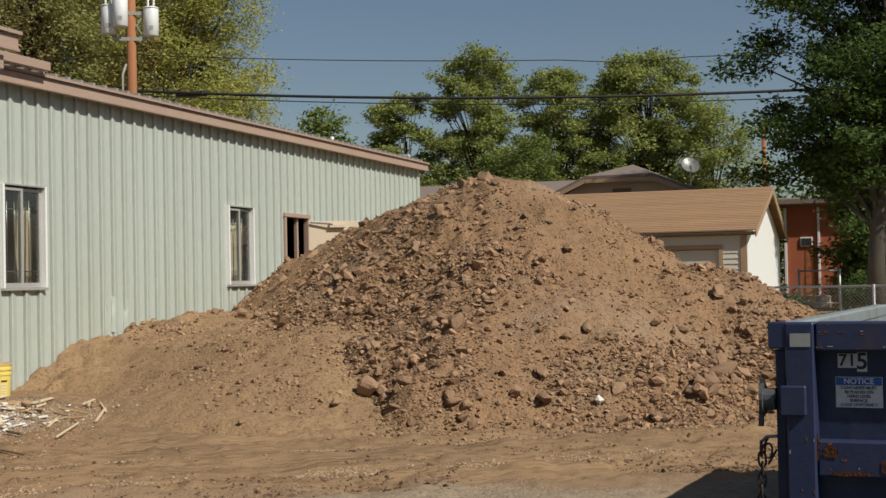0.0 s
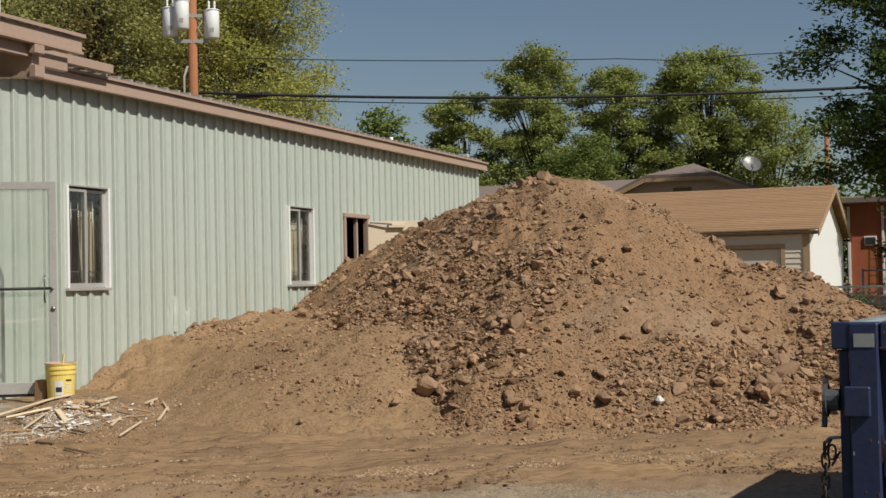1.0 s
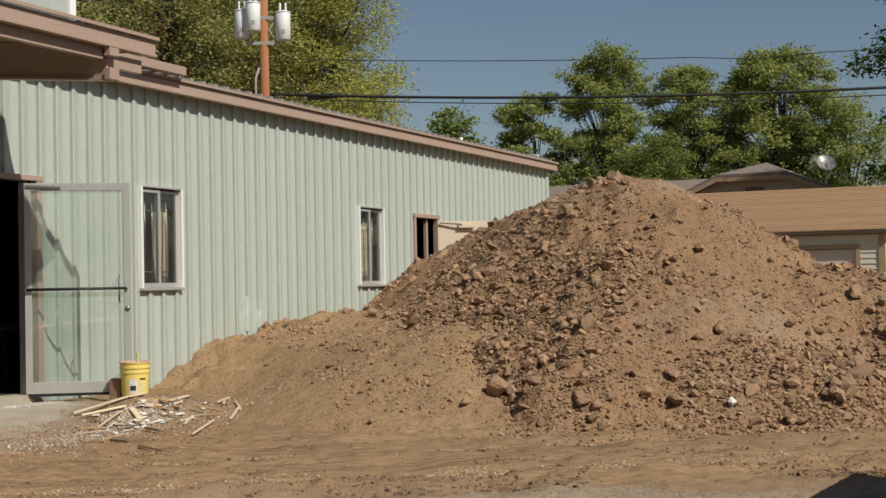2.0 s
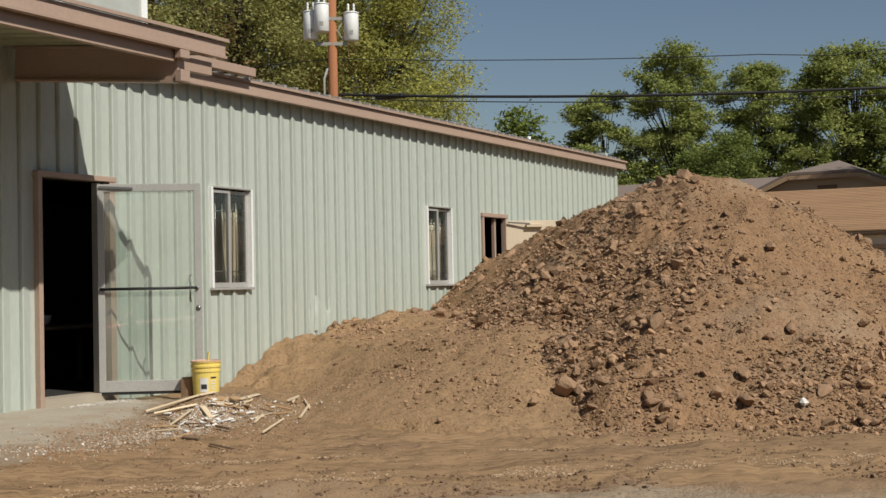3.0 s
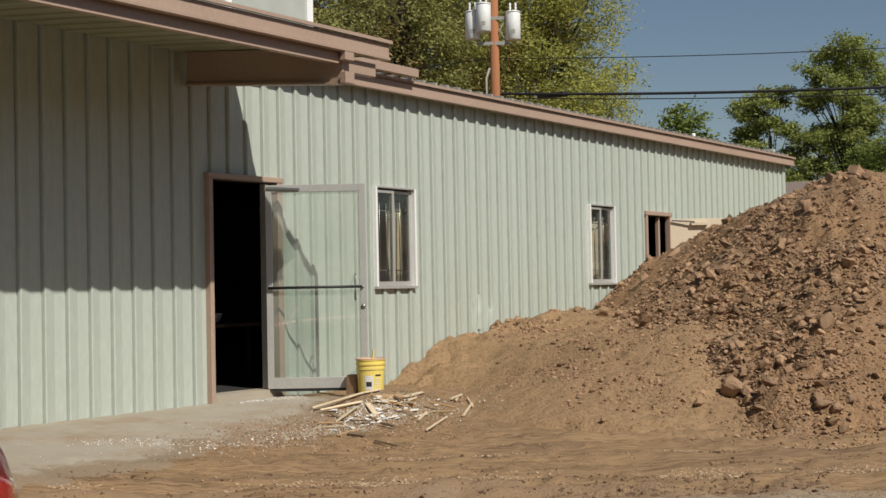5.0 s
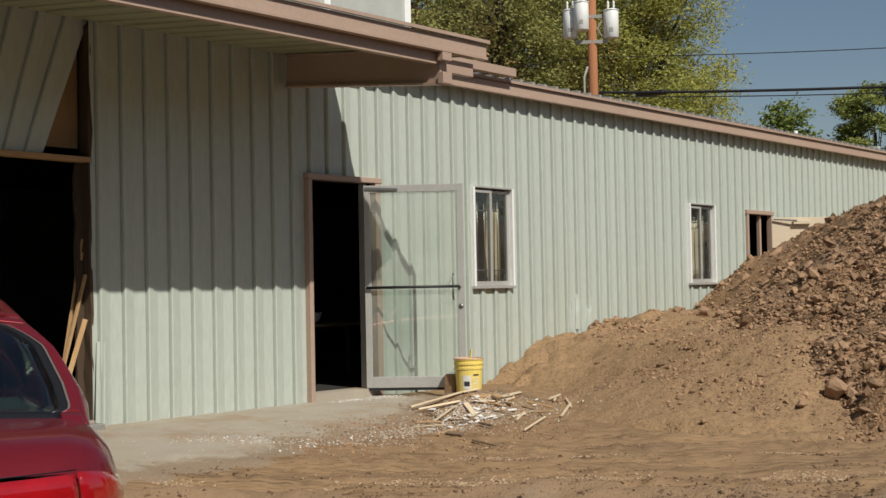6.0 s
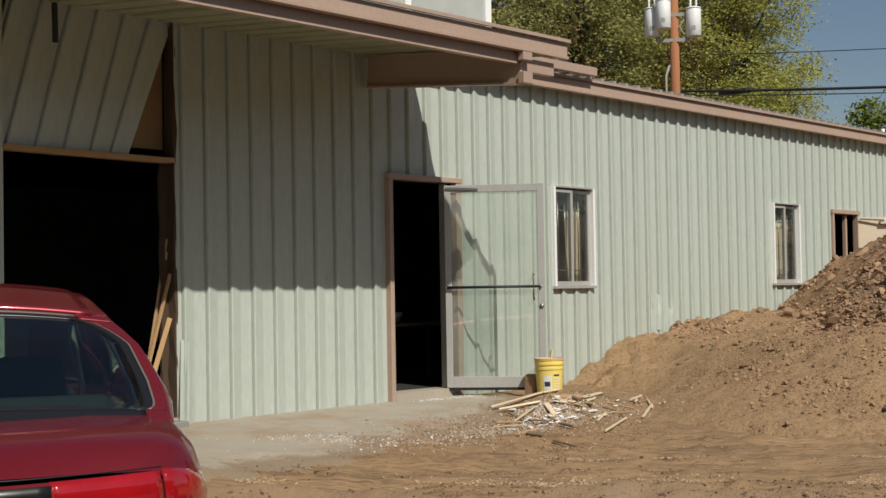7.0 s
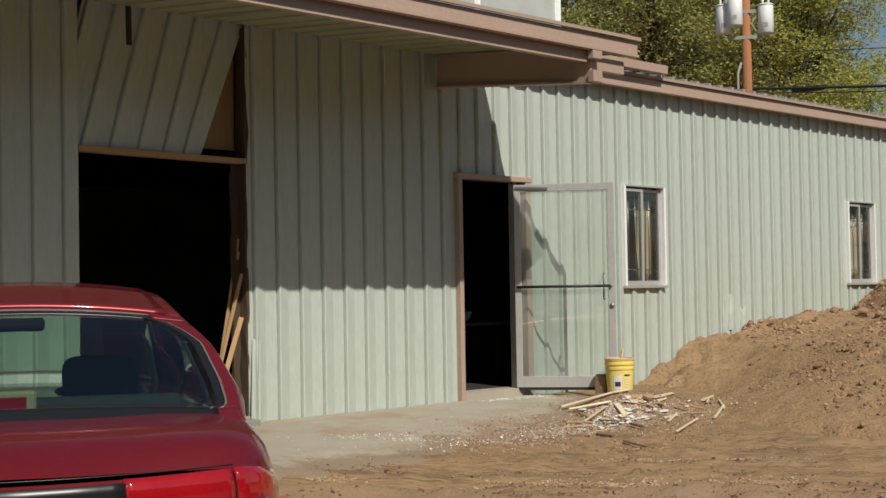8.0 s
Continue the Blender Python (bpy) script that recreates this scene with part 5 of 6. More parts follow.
box_part("brake_light", (-0.19, 0.86, 0.93), (0.07, 0.94, 1.07), M_TANTRIM, car, 0.01, "grey housing of the third brake light")
box_part("brake_lens", (-0.16, 0.852, 0.985), (0.035, 0.859, 1.05), M_LENS, car)
box_part("rear_mirror", (-0.12, 3.02, 1.24), (0.12, 3.05, 1.31), M_CARBLACK, car, 0.015)
for sx in (-1, 1):
    box_part("door_mirror", (sx * 0.92 - 0.09, 2.95, 0.97), (sx * 0.92 + 0.09, 3.05, 1.10), M_RED, car, 0.03)
    tube_part("seat_belt", [(sx * 0.57, 2.2, 1.28), (sx * 0.62, 2.22, 0.98), (sx * 0.64, 2.25, 0.7)], 0.014, M_GREYTRIM, car, 6)
    for wy in (0.95, 3.72):
        wheel = empty("wheel", (0, 0, 0))
        wheel.parent = car
        bm = bmesh.new()
        add_tube(bm, [(sx * 0.70, wy, 0.32), (sx * 0.72, wy, 0.32), (sx * 0.89, wy, 0.32), (sx * 0.91, wy, 0.32)], [0.28, 0.32, 0.32, 0.29], 28)
        part("tyre", bm, M_TYRE, wheel, "", True)
        bm = bmesh.new()
        add_tube(bm, [(sx * 0.88, wy, 0.32), (sx * 0.915, wy, 0.32)], [0.2, 0.18], 20)
        part("rim", bm, M_STEEL, wheel)

# ======== blue roll-off container ========
M_RUST = mat("rust", (0.20, 0.075, 0.03), (0.10, 0.04, 0.02), scale=12, fine=60, rough=0.9, bump=0.4)
M_BLUEWORN = mat("worn_blue_paint", (0.026, 0.036, 0.085), (0.019, 0.027, 0.066), scale=4, fine=20, rough=0.42, bump=0.08, dirt=(0.07, 0.045, 0.045), dirt_amount=0.6, dirt_scale=6.0)
# faded paint kept pale, with the sunlit look put into its colour
M_SUNLITBLUE = mat("faded_sunlit_paint", (0.25, 0.28, 0.28), (0.17, 0.20, 0.21), scale=3, fine=25, rough=0.6, bump=0.1, dirt=(0.12, 0.10, 0.09), dirt_amount=0.5, dirt_scale=2.5)
M_SIGNBLUE = mat("sign_blue", (0.02, 0.12, 0.42), rough=0.4, bump=0.0)
M_REFLECT = mat("silver_reflector", (0.42, 0.42, 0.40), rough=0.4, bump=0.0, metal=0.3)

bin_ = empty("dumpster", (6.52, 0.575, -0.095), -6.0)
tagged(bin_, "blue steel roll-off dumpster with rust and a chain", "dumpster")
L_, W_, H_ = 3.72, 2.3, 1.3
box_part("floor_plate", (0.05, -W_ + 0.05, 0.16), (L_ - 0.05, -0.05, 0.2), M_BLUE, bin_)
box_part("side_wall", (0.02, -0.09, 0.16), (L_, -0.075, H_ - 0.08), M_SUNLITBLUE, bin_)
box_part("side_wall", (0.02, -W_ + 0.075, 0.16), (L_, -W_ + 0.09, H_ - 0.08), M_SUNLITBLUE, bin_)
box_part("end_wall", (L_ - 0.03, -W_ + 0.09, 0.16), (L_ - 0.015, -0.09, H_ - 0.08), M_SUNLITBLUE, bin_)
box_part("outer_skin", (0.04, -0.074, 0.16), (L_, -0.06, H_ - 0.08), M_BLUE, bin_)
# side rails in the pale paint: sunlight on their tops, put into colour
for yy in (-0.09, -W_ + 0.0):
    box_part("top_rail", (0.0, yy, H_ - 0.10), (L_, yy + 0.09, H_ - 0.012), M_SUNLITBLUE, bin_, 0.012)
box_part("top_rail", (L_ - 0.09, -W_ + 0.09, H_ - 0.10), (L_, -0.09, H_ - 0.014), M_BLUEWORN, bin_, 0.012)
for k in range(5):
    xx = 0.55 + k * 0.7
    box_part("side_rib", (xx, -0.058, 0.16), (xx + 0.09, -0.005, H_ - 0.105), M_BLUEWORN, bin_, 0.008)
# scuffs and chips knocked through the paint
rc = random.Random(4)
for k in range(46):
    if k < 16:
        cx_, cy_, cz_, w_, h_ = -0.0665, rc.uniform(-0.198, -0.075), rc.uniform(0.1, 1.15), rc.uniform(0.002, 0.006), rc.uniform(0.004, 0.02)
    elif k < 34:
        cx_, cy_, cz_, w_, h_ = -0.0515, rc.uniform(-0.75, -0.21), rc.uniform(0.62, 0.75), rc.uniform(0.004, 0.025), rc.uniform(0.003, 0.012)
    else:
        cx_, cy_, cz_, w_, h_ = -0.0565, rc.uniform(-0.8, -0.21), rc.uniform(1.17, 1.29), rc.uniform(0.004, 0.03), rc.uniform(0.002, 0.005)
    box_part("scuff", (cx_, cy_, cz_), (cx_ + 0.002, cy_ + w_, cz_ + h_), (M_REFLECT, M_RUST, M_RUST)[k % 3], bin_)
# near end: frame, recessed gate and its rails
box_part("top_cap", (-0.06, -0.085, H_ - 0.125), (-0.004, 0.005, H_ - 0.003), M_BLUEWORN, bin_, 0.006)
box_part("end_rail", (-0.055, -W_ + 0.2, H_ - 0.135), (0.06, -0.205, H_ - 0.004), M_BLUEWORN, bin_, 0.008)
box_part("corner_post", (-0.065, -0.20, 0.02), (0.05, -0.07, H_ - 0.006), M_BLUEWORN, bin_, 0.008)
box_part("corner_post", (-0.065, -W_ + 0.07, 0.02), (0.05, -W_ + 0.2, H_ - 0.006), M_BLUEWORN, bin_, 0.008)
box_part("side_post", (-0.03, -0.068, 0.02), (0.05, -0.02, H_ - 0.13), M_BLUE, bin_, 0.006)
box_part("gate_panel", (0.03, -W_ + 0.2, 0.2), (0.042, -0.2, H_ - 0.13), M_BLUE, bin_)
for za, zb in ((0.60, 0.765), (0.14, 0.30)):
    rail = box_part("gate_rail", (-0.05, -W_ + 0.2, za), (0.028, -0.202, zb), M_BLUEWORN, bin_, 0.01)
# chipped, rusted plates on the rail and post
for ya, yb, za, zb in ((-0.30, -0.22, 0.68, 0.755), (-0.46, -0.24, 0.607, 0.632), (-0.53, -0.47, 0.61, 0.70), (-0.215, -0.195, 0.66, 0.80)):
    bm = bmesh.new()
    n_ = 14
    ring = [bm.verts.new((-0.0535 if ya < -0.2 else -0.067, (ya + yb) / 2 + (yb - ya) / 2 * math.cos(a_) * random.uniform(0.6, 1.1), (za + zb) / 2 + (zb - za) / 2 * math.sin(a_) * random.uniform(0.6, 1.1))) for a_ in [2 * math.pi * q / n_ for q in range(n_)]]
    bm.faces.new(ring)
    bmesh.ops.solidify(bm, geom=bm.faces[:], thickness=0.002)
    part("rust_patch", bm, M_RUST, bin_)
box_part("reflector", (-0.069, -0.185, 1.185), (-0.066, -0.095, 1.245), M_REFLECT, bin_, 0.0)
box_part("latch_box", (-0.10, -0.165, 0.875), (-0.066, -0.05, 1.01), M_BLUEWORN, bin_, 0.006)
bm = bmesh.new()
add_tube(bm, [(-0.03, -0.02, 0.945), (-0.03, 0.03, 0.945)], 0.05, 14)
add_tube(bm, [(-0.03, 0.03, 0.945), (-0.03, 0.045, 0.945)], 0.075, 16)
add_beam(bm, (-0.03, 0.04, 1.04), (-0.03, 0.05, 0.82), 0.03, 0.02)
part("latch_wheel", bm, mat("dull_steel", (0.12, 0.13, 0.14), (0.09, 0.08, 0.075), scale=12, rough=0.6, metal=0.5, bump=0.2), bin_, "worn steel latch")
bm = bmesh.new()
add_tube(bm, [(-0.02, -0.02, 0.775), (-0.02, 0.03, 0.77), (-0.02, 0.055, 0.745)], 0.008, 8)
part("chain_hook", bm, M_STEEL, bin_)


M_CHAIN = mat("dark_chain", (0.06, 0.055, 0.05), (0.09, 0.05, 0.035), scale=30, rough=0.6, metal=0.5, bump=0.1)


def link_mesh(n=18, R=0.022, r=0.0055):
    b = bmesh.new()
    rings = []
    for i in range(n):
        a_ = 2 * math.pi * i / n
        c = Vector((R * 0.75 * math.cos(a_), 0, R * 1.25 * math.sin(a_) + (0.008 if math.sin(a_) > 0 else -0.008)))
        d = Vector((math.cos(a_), 0, math.sin(a_)))
        rings.append([b.verts.new(c + d * r * math.cos(q * math.pi / 3) + Vector((0, r * math.sin(q * math.pi / 3), 0))) for q in range(6)])
    for i in range(n):
        for q in range(6):
            b.faces.new((rings[i][q], rings[(i + 1) % n][q], rings[(i + 1) % n][(q + 1) % 6], rings[i][(q + 1) % 6]))
    me = bpy.data.meshes.new("link")
    b.to_mesh(me)
    b.free()
    me.materials.append(M_CHAIN)
    return me


lm = link_mesh()
for k in range(15):
    lk = new("chain_link", lm)
    lk.parent = bin_
    lk.matrix_basis = pose(-0.02, 0.055 - 0.004 * math.sin(k), 0.715 - 0.048 * k, 0, 4 * math.sin(k * 2), 90 * (k % 2) + 20)
for k in range(3):
    lk = new("chain_link", lm)
    lk.parent = bin_
    lk.matrix_basis = pose(-0.02, 0.04 - 0.018 * k, 0.735 - 0.028 * k, 30, 0, 90 * (k % 2) + 10)


def lettering(name, text, size, at, material, parent, tight=1.0):
    """Flat raised letters on the container's end, facing back along its length."""
    cu = bpy.data.curves.new(name, "FONT")
    cu.body, cu.size, cu.align_x, cu.align_y, cu.extrude = text, size, "CENTER", "CENTER", 0.0006
    cu.space_character = tight
    cu.offset = size * 0.018
    tmp = bpy.data.objects.new(name, cu)
    scene.collection.objects.link(tmp)
    me = bpy.data.meshes.new_from_object(tmp.evaluated_get(bpy.context.evaluated_depsgraph_get()))
    bpy.data.objects.remove(tmp)
    me.materials.clear()
    me.materials.append(material)
    ob = new(name, me)
    ob.parent = parent
    ob.matrix_basis = pose(*at, 90, 0, -90)
    return ob


for digit, yy, zz, hh in (("7", -0.312, 1.118, 0.054), ("1", -0.352, 1.118, 0.054), ("5", -0.396, 1.113, 0.074)):
    pl = box_part("digit_sticker", (0.026, yy - 0.022, zz - hh * 0.6), (0.029, yy + 0.022, zz + hh * 0.6), M_PAPER, bin_)
    lettering("digit", digit, hh * 1.4, (0.0245, yy, zz), M_INK, pl)
sign = box_part("notice_sign", (0.024, -0.483, 0.907), (0.028, -0.278, 1.046), M_PAPER, bin_, 0.001)
box_part("sign_band", (0.0215, -0.480, 1.008), (0.0235, -0.281, 1.043), M_SIGNBLUE, sign)
lettering("sign_text", "NOTICE", 0.036, (0.0205, -0.38, 1.0255), M_PAPER, sign)
for k, tx in enumerate(("CONTAINER MUST", "BE PLACED ON", "HARD LEVEL", "SURFACE.", "-LOAD UNIFORMLY-")):
    lettering("sign_text", tx, 0.0185, (0.0225, -0.38, 0.996 - 0.019 * k), M_SIGNBLUE if k == 4 else M_INK, sign)

# ======== utility pole and wires ========
M_POLE = mat("pole_wood", (0.36, 0.15, 0.065), (0.27, 0.11, 0.05), scale=3, fine=30, rough=0.9, bump=0.4, stretch=(4, 4, 0.4))
M_CAN = mat("transformer_paint", (0.78, 0.79, 0.77), rough=0.45, bump=0.02)
PX, PY = 34.35, 20.55
pole = empty("utility_pole", (PX, PY, 0))
tagged(pole, "brown wooden utility pole carrying three grey transformers", "utility pole")
tube_part("pole", [(0, 0, 0), (0, 0, 5.5), (0, 0, 11.5)], 0.16, M_POLE, pole, 14, 0.125)
tube_part("conduit", [(-0.28, 0.12, 0.1), (-0.28, 0.12, 7.4), (-0.2, 0.06, 7.7)], 0.035, M_GREYTRIM, pole, 8)
side_ = Vector((0.51, -0.86, 0.0))          # along the bracket line
front = Vector((-0.86, -0.51, 0.0))
for d_, f_, zb in ((-0.62, 0.05, 8.55), (-0.30, 0.32, 8.72), (0.55, 0.1, 8.5)):
    c = side_ * d_ + front * f_
    can = tube_part("transformer", [c + Vector((0, 0, zb)), c + Vector((0, 0, zb + 0.02)), c + Vector((0, 0, zb + 0.78)), c + Vector((0, 0, zb + 0.84))], [0.19, 0.215, 0.215, 0.18], M_CAN, pole, 20, None, "grey transformer can")
    tube_part("lid", [c + Vector((0, 0, zb + 0.79)), c + Vector((0, 0, zb + 0.82))], 0.228, M_CAN, can, 20)
    for q in (-0.08, 0.08):
        tube_part("bushing", [c + side_ * q + Vector((0, 0, zb + 0.84 + 0.05 * j)) for j in range(6)], [0.04, 0.025, 0.04, 0.025, 0.04, 0.012], M_CAN, can, 8)
    bm = bmesh.new()
    pc = front * 0.216 + c
    add_box(bm, (-0.05, -0.004, -0.06), (0.05, 0.004, 0.06), 0, Matrix.Translation(pc + Vector((0, 0, zb + 0.22))) @ pose(0, 0, 0, 0, 0, -59))
    part("label_plate", bm, M_GREYTRIM, can)
for zz in (8.42, 9.15):
    beam_part("bracket", Vector((0, 0, zz)) + front * 0.1, Vector((0, 0, zz)) + side_ * 0.45 + front * 0.1, 0.06, 0.10, M_GREYTRIM, pole)
    beam_part("bracket", Vector((0, 0, zz)) + front * 0.1, Vector((0, 0, zz)) - side_ * 0.5 + front * 0.1, 0.06, 0.10, M_GREYTRIM, pole)
beam_part("brace", Vector((0, 0, 8.45)) + side_ * 0.35 + front * 0.1, Vector((0, 0, 8.8)) + side_ * 0.16 + front * 0.1, 0.03, 0.03, M_GREYTRIM, pole)
beam_part("brace", Vector((0, 0, 9.12)) + side_ * 0.35 + front * 0.1, Vector((0, 0, 8.8)) + side_ * 0.16 + front * 0.1, 0.03, 0.03, M_GREYTRIM, pole)
M_WIRE = mat("black_cable", (0.012, 0.012, 0.013), rough=0.6, bump=0.0)


def wire(name, pts, r, label):
    """A cable through the given places, hanging smoothly between them."""
    cu = bpy.data.curves.new(name, "CURVE")
    cu.dimensions, cu.bevel_depth, cu.bevel_resolution = "3D", r, 1
    sp = cu.splines.new("POLY")
    fine = []
    P = [Vector(p_) for p_ in pts]
    for a_, b_ in zip(P, P[1:]):
        n_ = 16
        for q in range(n_):
            k = q / n_
            v = a_.lerp(b_, k)
            v.z -= 0.0006 * (a_ - b_).length ** 2 * 4 * k * (1 - k)
            fine.append(v)
    fine.append(P[-1])
    sp.points.add(len(fine) - 1)
    for q, v in enumerate(fine):
        sp.points[q].co = (*v, 1)
    tmp = bpy.data.objects.new(name, cu)
    scene.collection.objects.link(tmp)
    me = bpy.data.meshes.new_from_object(tmp.evaluated_get(bpy.context.evaluated_depsgraph_get()))
    bpy.data.objects.remove(tmp)
    me.materials.clear()
    me.materials.append(M_WIRE)
    return tagged(new(name, me), label, "overhead cable", "overhead cables")


FARX, FARY = 45.9, -20.5
wire("overhead_cable", [(28.6, 41, 8.0), (PX, PY, 8.0), (37.5, 8.9, 7.50), (37.95, 7.1, 7.37), (38.4, 5.4, 7.48), (40.0, 0.3, 7.60), (FARX, FARY, 7.9)], 0.013, "thin black overhead cable from the utility pole")
wire("overhead_cable", [(29.5, 37, 7.0), (PX + 0.1, PY, 6.98), (37.4, 9.2, 6.46), (39.9, 0.3, 6.55), (FARX, FARY, 6.9)], 0.042, "thick black overhead cable from the utility pole")
wire("overhead_cable", [(29.5, 37, 6.9), (PX + 0.1, PY, 6.86), (37.4, 9.2, 6.27), (39.9, 0.3, 6.34), (FARX, FARY, 6.75)], 0.016, "thin black lower overhead cable from the pole")
tagged(box_part("cable_splice", (34.9, 18.6, 6.80), (35.2, 19.5, 6.93), M_WIRE, None, 0.03), "black cable splice case on the thick cable", "splice case")
tagged(tube_part("utility_pole", [(71, 6.4, 0), (71, 6.4, 9.2)], 0.15, M_POLE, None, 10, 0.11), "distant brown wooden utility pole behind trees", "utility pole")

# ======== garage ========
GX, GYR, GYL, GD = 32.0, 3.34, 11.6, 9.2
EAVE, RISE = 2.42, 1.215
M_LAP = mat("cream_lap_siding", (0.62, 0.57, 0.47), (0.56, 0.51, 0.42), scale=2, rough=0.7, bump=0.05)
M_TAN = mat("tan_trim", (0.40, 0.27, 0.16), rough=0.7, bump=0.1)
garage = empty("garage", (0, 0, 0))
tagged(garage, "white garage with a tan shingle gable roof", "garage")
for yy in (GYR, GYL):
    bm = bmesh.new()
    for y_a, y_b in ((yy, yy + (0.12 if yy == GYR else -0.12)),):
        q = [(GX, 0), (GX + GD, 0), (GX + GD, EAVE), (GX + GD / 2, EAVE + RISE), (GX, EAVE)]
        a_ = [bm.verts.new((px, y_a, pz)) for px, pz in q]
        b_ = [bm.verts.new((px, y_b, pz)) for px, pz in q]
        bm.faces.new(a_)
        bm.faces.new(b_[::-1])
        for k in range(5):
            bm.faces.new((a_[k], b_[k], b_[(k + 1) % 5], a_[(k + 1) % 5]))
    bmesh.ops.recalc_face_normals(bm, faces=bm.faces)
    part("gable_wall", bm, M_WHITE, garage, "bright white gable wall")
DY0, DY1, DZ = 3.95, 8.6, 2.02
bm = bmesh.new()
for a_, b_, lo, hi in wall_rects(GYR + 0.12, GYL - 0.12, 0, EAVE, [(DY0, DY1, 0, DZ)]):
    add_box(bm, (GX, a_, lo), (GX + 0.12, b_, hi))
part("front_wall", bm, M_LAP, garage)
z = 0.05
k = 0
while z < EAVE - 0.1:
    for ya, yb in ((GYR + 0.1, DY0 - 0.1), (DY1 + 0.1, GYL)) if z < DZ + 0.02 else ((GYR + 0.1, GYL),):
        mesh_ob("lap_board", [(GX - 0.022, ya, z), (GX - 0.022, yb, z), (GX - 0.004, yb, z + 0.125), (GX - 0.004, ya, z + 0.125), (GX, ya, z), (GX, yb, z)], [(0, 3, 2, 1), (0, 1, 5, 4)], M_LAP, garage)
    z += 0.125
box_part("back_wall", (GX + GD - 0.12, GYR + 0.12, 0), (GX + GD, GYL - 0.12, EAVE), M_LAP, garage)
box_part("corner_board", (GX - 0.04, GYR - 0.03, 0), (GX + 0.03, GYR + 0.12, EAVE), M_TAN, garage, 0.005)
for a_, b_, c_, d_ in ((DY0 - 0.1, DY0, 0, DZ + 0.1), (DY1, DY1 + 0.1, 0, DZ + 0.1), (DY0, DY1, DZ, DZ + 0.1)):
    box_part("door_casing", (GX - 0.03, a_, c_), (GX + 0.05, b_, d_), M_TAN, garage, 0.004)
gd = empty("garage_door")
gd.parent = garage
for k in range(4):
    box_part("door_panel", (GX + 0.06, DY0, 0.02 + k * 0.5), (GX + 0.09, DY1, 0.51 + k * 0.5), M_LAP, gd, 0.008)
sl = RISE / (GD / 2)
NC = 26
for sd in (0, 1):
    for k in range(NC):
        u0, u1 = -0.1 + (GD / 2 + 0.1) * k / NC, -0.1 + (GD / 2 + 0.1) * (k + 1.12) / NC
        u1 = min(u1, GD / 2)
        fx = (lambda u: GX + u) if sd == 0 else (lambda u: GX + GD - u)
        zz = lambda u: EAVE + 0.03 + u * sl
        vs = [(fx(u0), y_, zz(u0) + 0.03) for y_ in (GYR - 0.25, GYL + 0.25)] + [(fx(u1), y_, zz(u1) + 0.02) for y_ in (GYL + 0.25, GYR - 0.25)] + [(fx(u0), y_, zz(u0)) for y_ in (GYR - 0.25, GYL + 0.25)]
        mesh_ob("shingle_course", vs, [(0, 1, 2, 3) if sd == 0 else (3, 2, 1, 0), (4, 5, 1, 0)], M_SHINGLE, garage)
    bm = bmesh.new()
    fx = (lambda u: GX + u) if sd == 0 else (lambda u: GX + GD - u)
    add_beam(bm, (fx(-0.1), GYR - 0.235, EAVE - 0.1 * sl - 0.04), (fx(GD / 2), GYR - 0.235, EAVE + RISE - 0.04), 0.03, 0.15)
    part("barge_board", bm, M_TAN, garage)
    box_part("soffit", (min(fx(-0.09), fx(0)), GYR - 0.2, EAVE - 0.1), (max(fx(-0.09), fx(0)), GYL + 0.2, EAVE - 0.075), M_TAN, garage)
    box_part("gutter", (fx(-0.12) - 0.03, GYR - 0.24, EAVE - 0.09), (fx(-0.12) + 0.03, GYL + 0.24, EAVE - 0.02), M_DARKWOOD, garage, 0.01)

# ======== house behind the garage ========
house = empty("house", (0, 0, 0))
tagged(house, "low beige house with a weathered grey shingle roof", "house")
M_STUCCO = mat("beige_stucco", (0.50, 0.40, 0.29), (0.45, 0.36, 0.26), scale=3, fine=40, rough=0.85, bump=0.2)
box_part("wall", (45.4, 6.6, 0), (55, 19.5, 3.9), M_STUCCO, house)


def roof_faces(name, verts, faces, parent, material):
    ob = mesh_ob(name, verts, faces, material, parent)
    sm = ob.modifiers.new("thick", "SOLIDIFY")
    sm.thickness, sm.offset = 0.09, -1
    return ob


roof_faces("roof", [(44.9, 6.0, 3.85), (44.9, 20.2, 3.85), (55.5, 20.2, 3.85), (55.5, 6.0, 3.85), (50.2, 10.0, 5.05), (50.2, 18.0, 5.05)],
           [(0, 4, 5, 1), (1, 5, 2), (2, 5, 4, 3), (3, 4, 0)], house, M_GREYROOF)
# cross wing with its clipped gable
roof_faces("wing_roof", [(44.4, 10.75, 4.20), (44.4, 9.75, 4.66), (44.4, 7.55, 4.66), (44.4, 6.1, 4.10), (46.0, 8.45, 5.10), (50.5, 8.45, 5.10), (50.5, 10.75, 4.2), (50.5, 6.1, 4.1)],
           [(0, 6, 5, 4, 1), (1, 4, 2), (2, 4, 5, 7, 3)], house, M_GREYROOF)
mesh_ob("wing_wall", [(44.75, 10.6, 0), (44.75, 6.5, 0), (44.75, 6.5, 4.1), (44.75, 7.6, 4.58), (44.75, 9.7, 4.58), (44.75, 10.6, 4.15), (44.9, 10.6, 0), (44.9, 6.5, 0), (44.9, 6.5, 4.1), (44.9, 7.6, 4.58), (44.9, 9.7, 4.58), (44.9, 10.6, 4.15)],
        [(0, 1, 2, 3, 4, 5), (6, 11, 10, 9, 8, 7), (0, 6, 7, 1), (1, 7, 8, 2), (5, 4, 10, 11), (0, 5, 11, 6)], M_STUCCO, house)
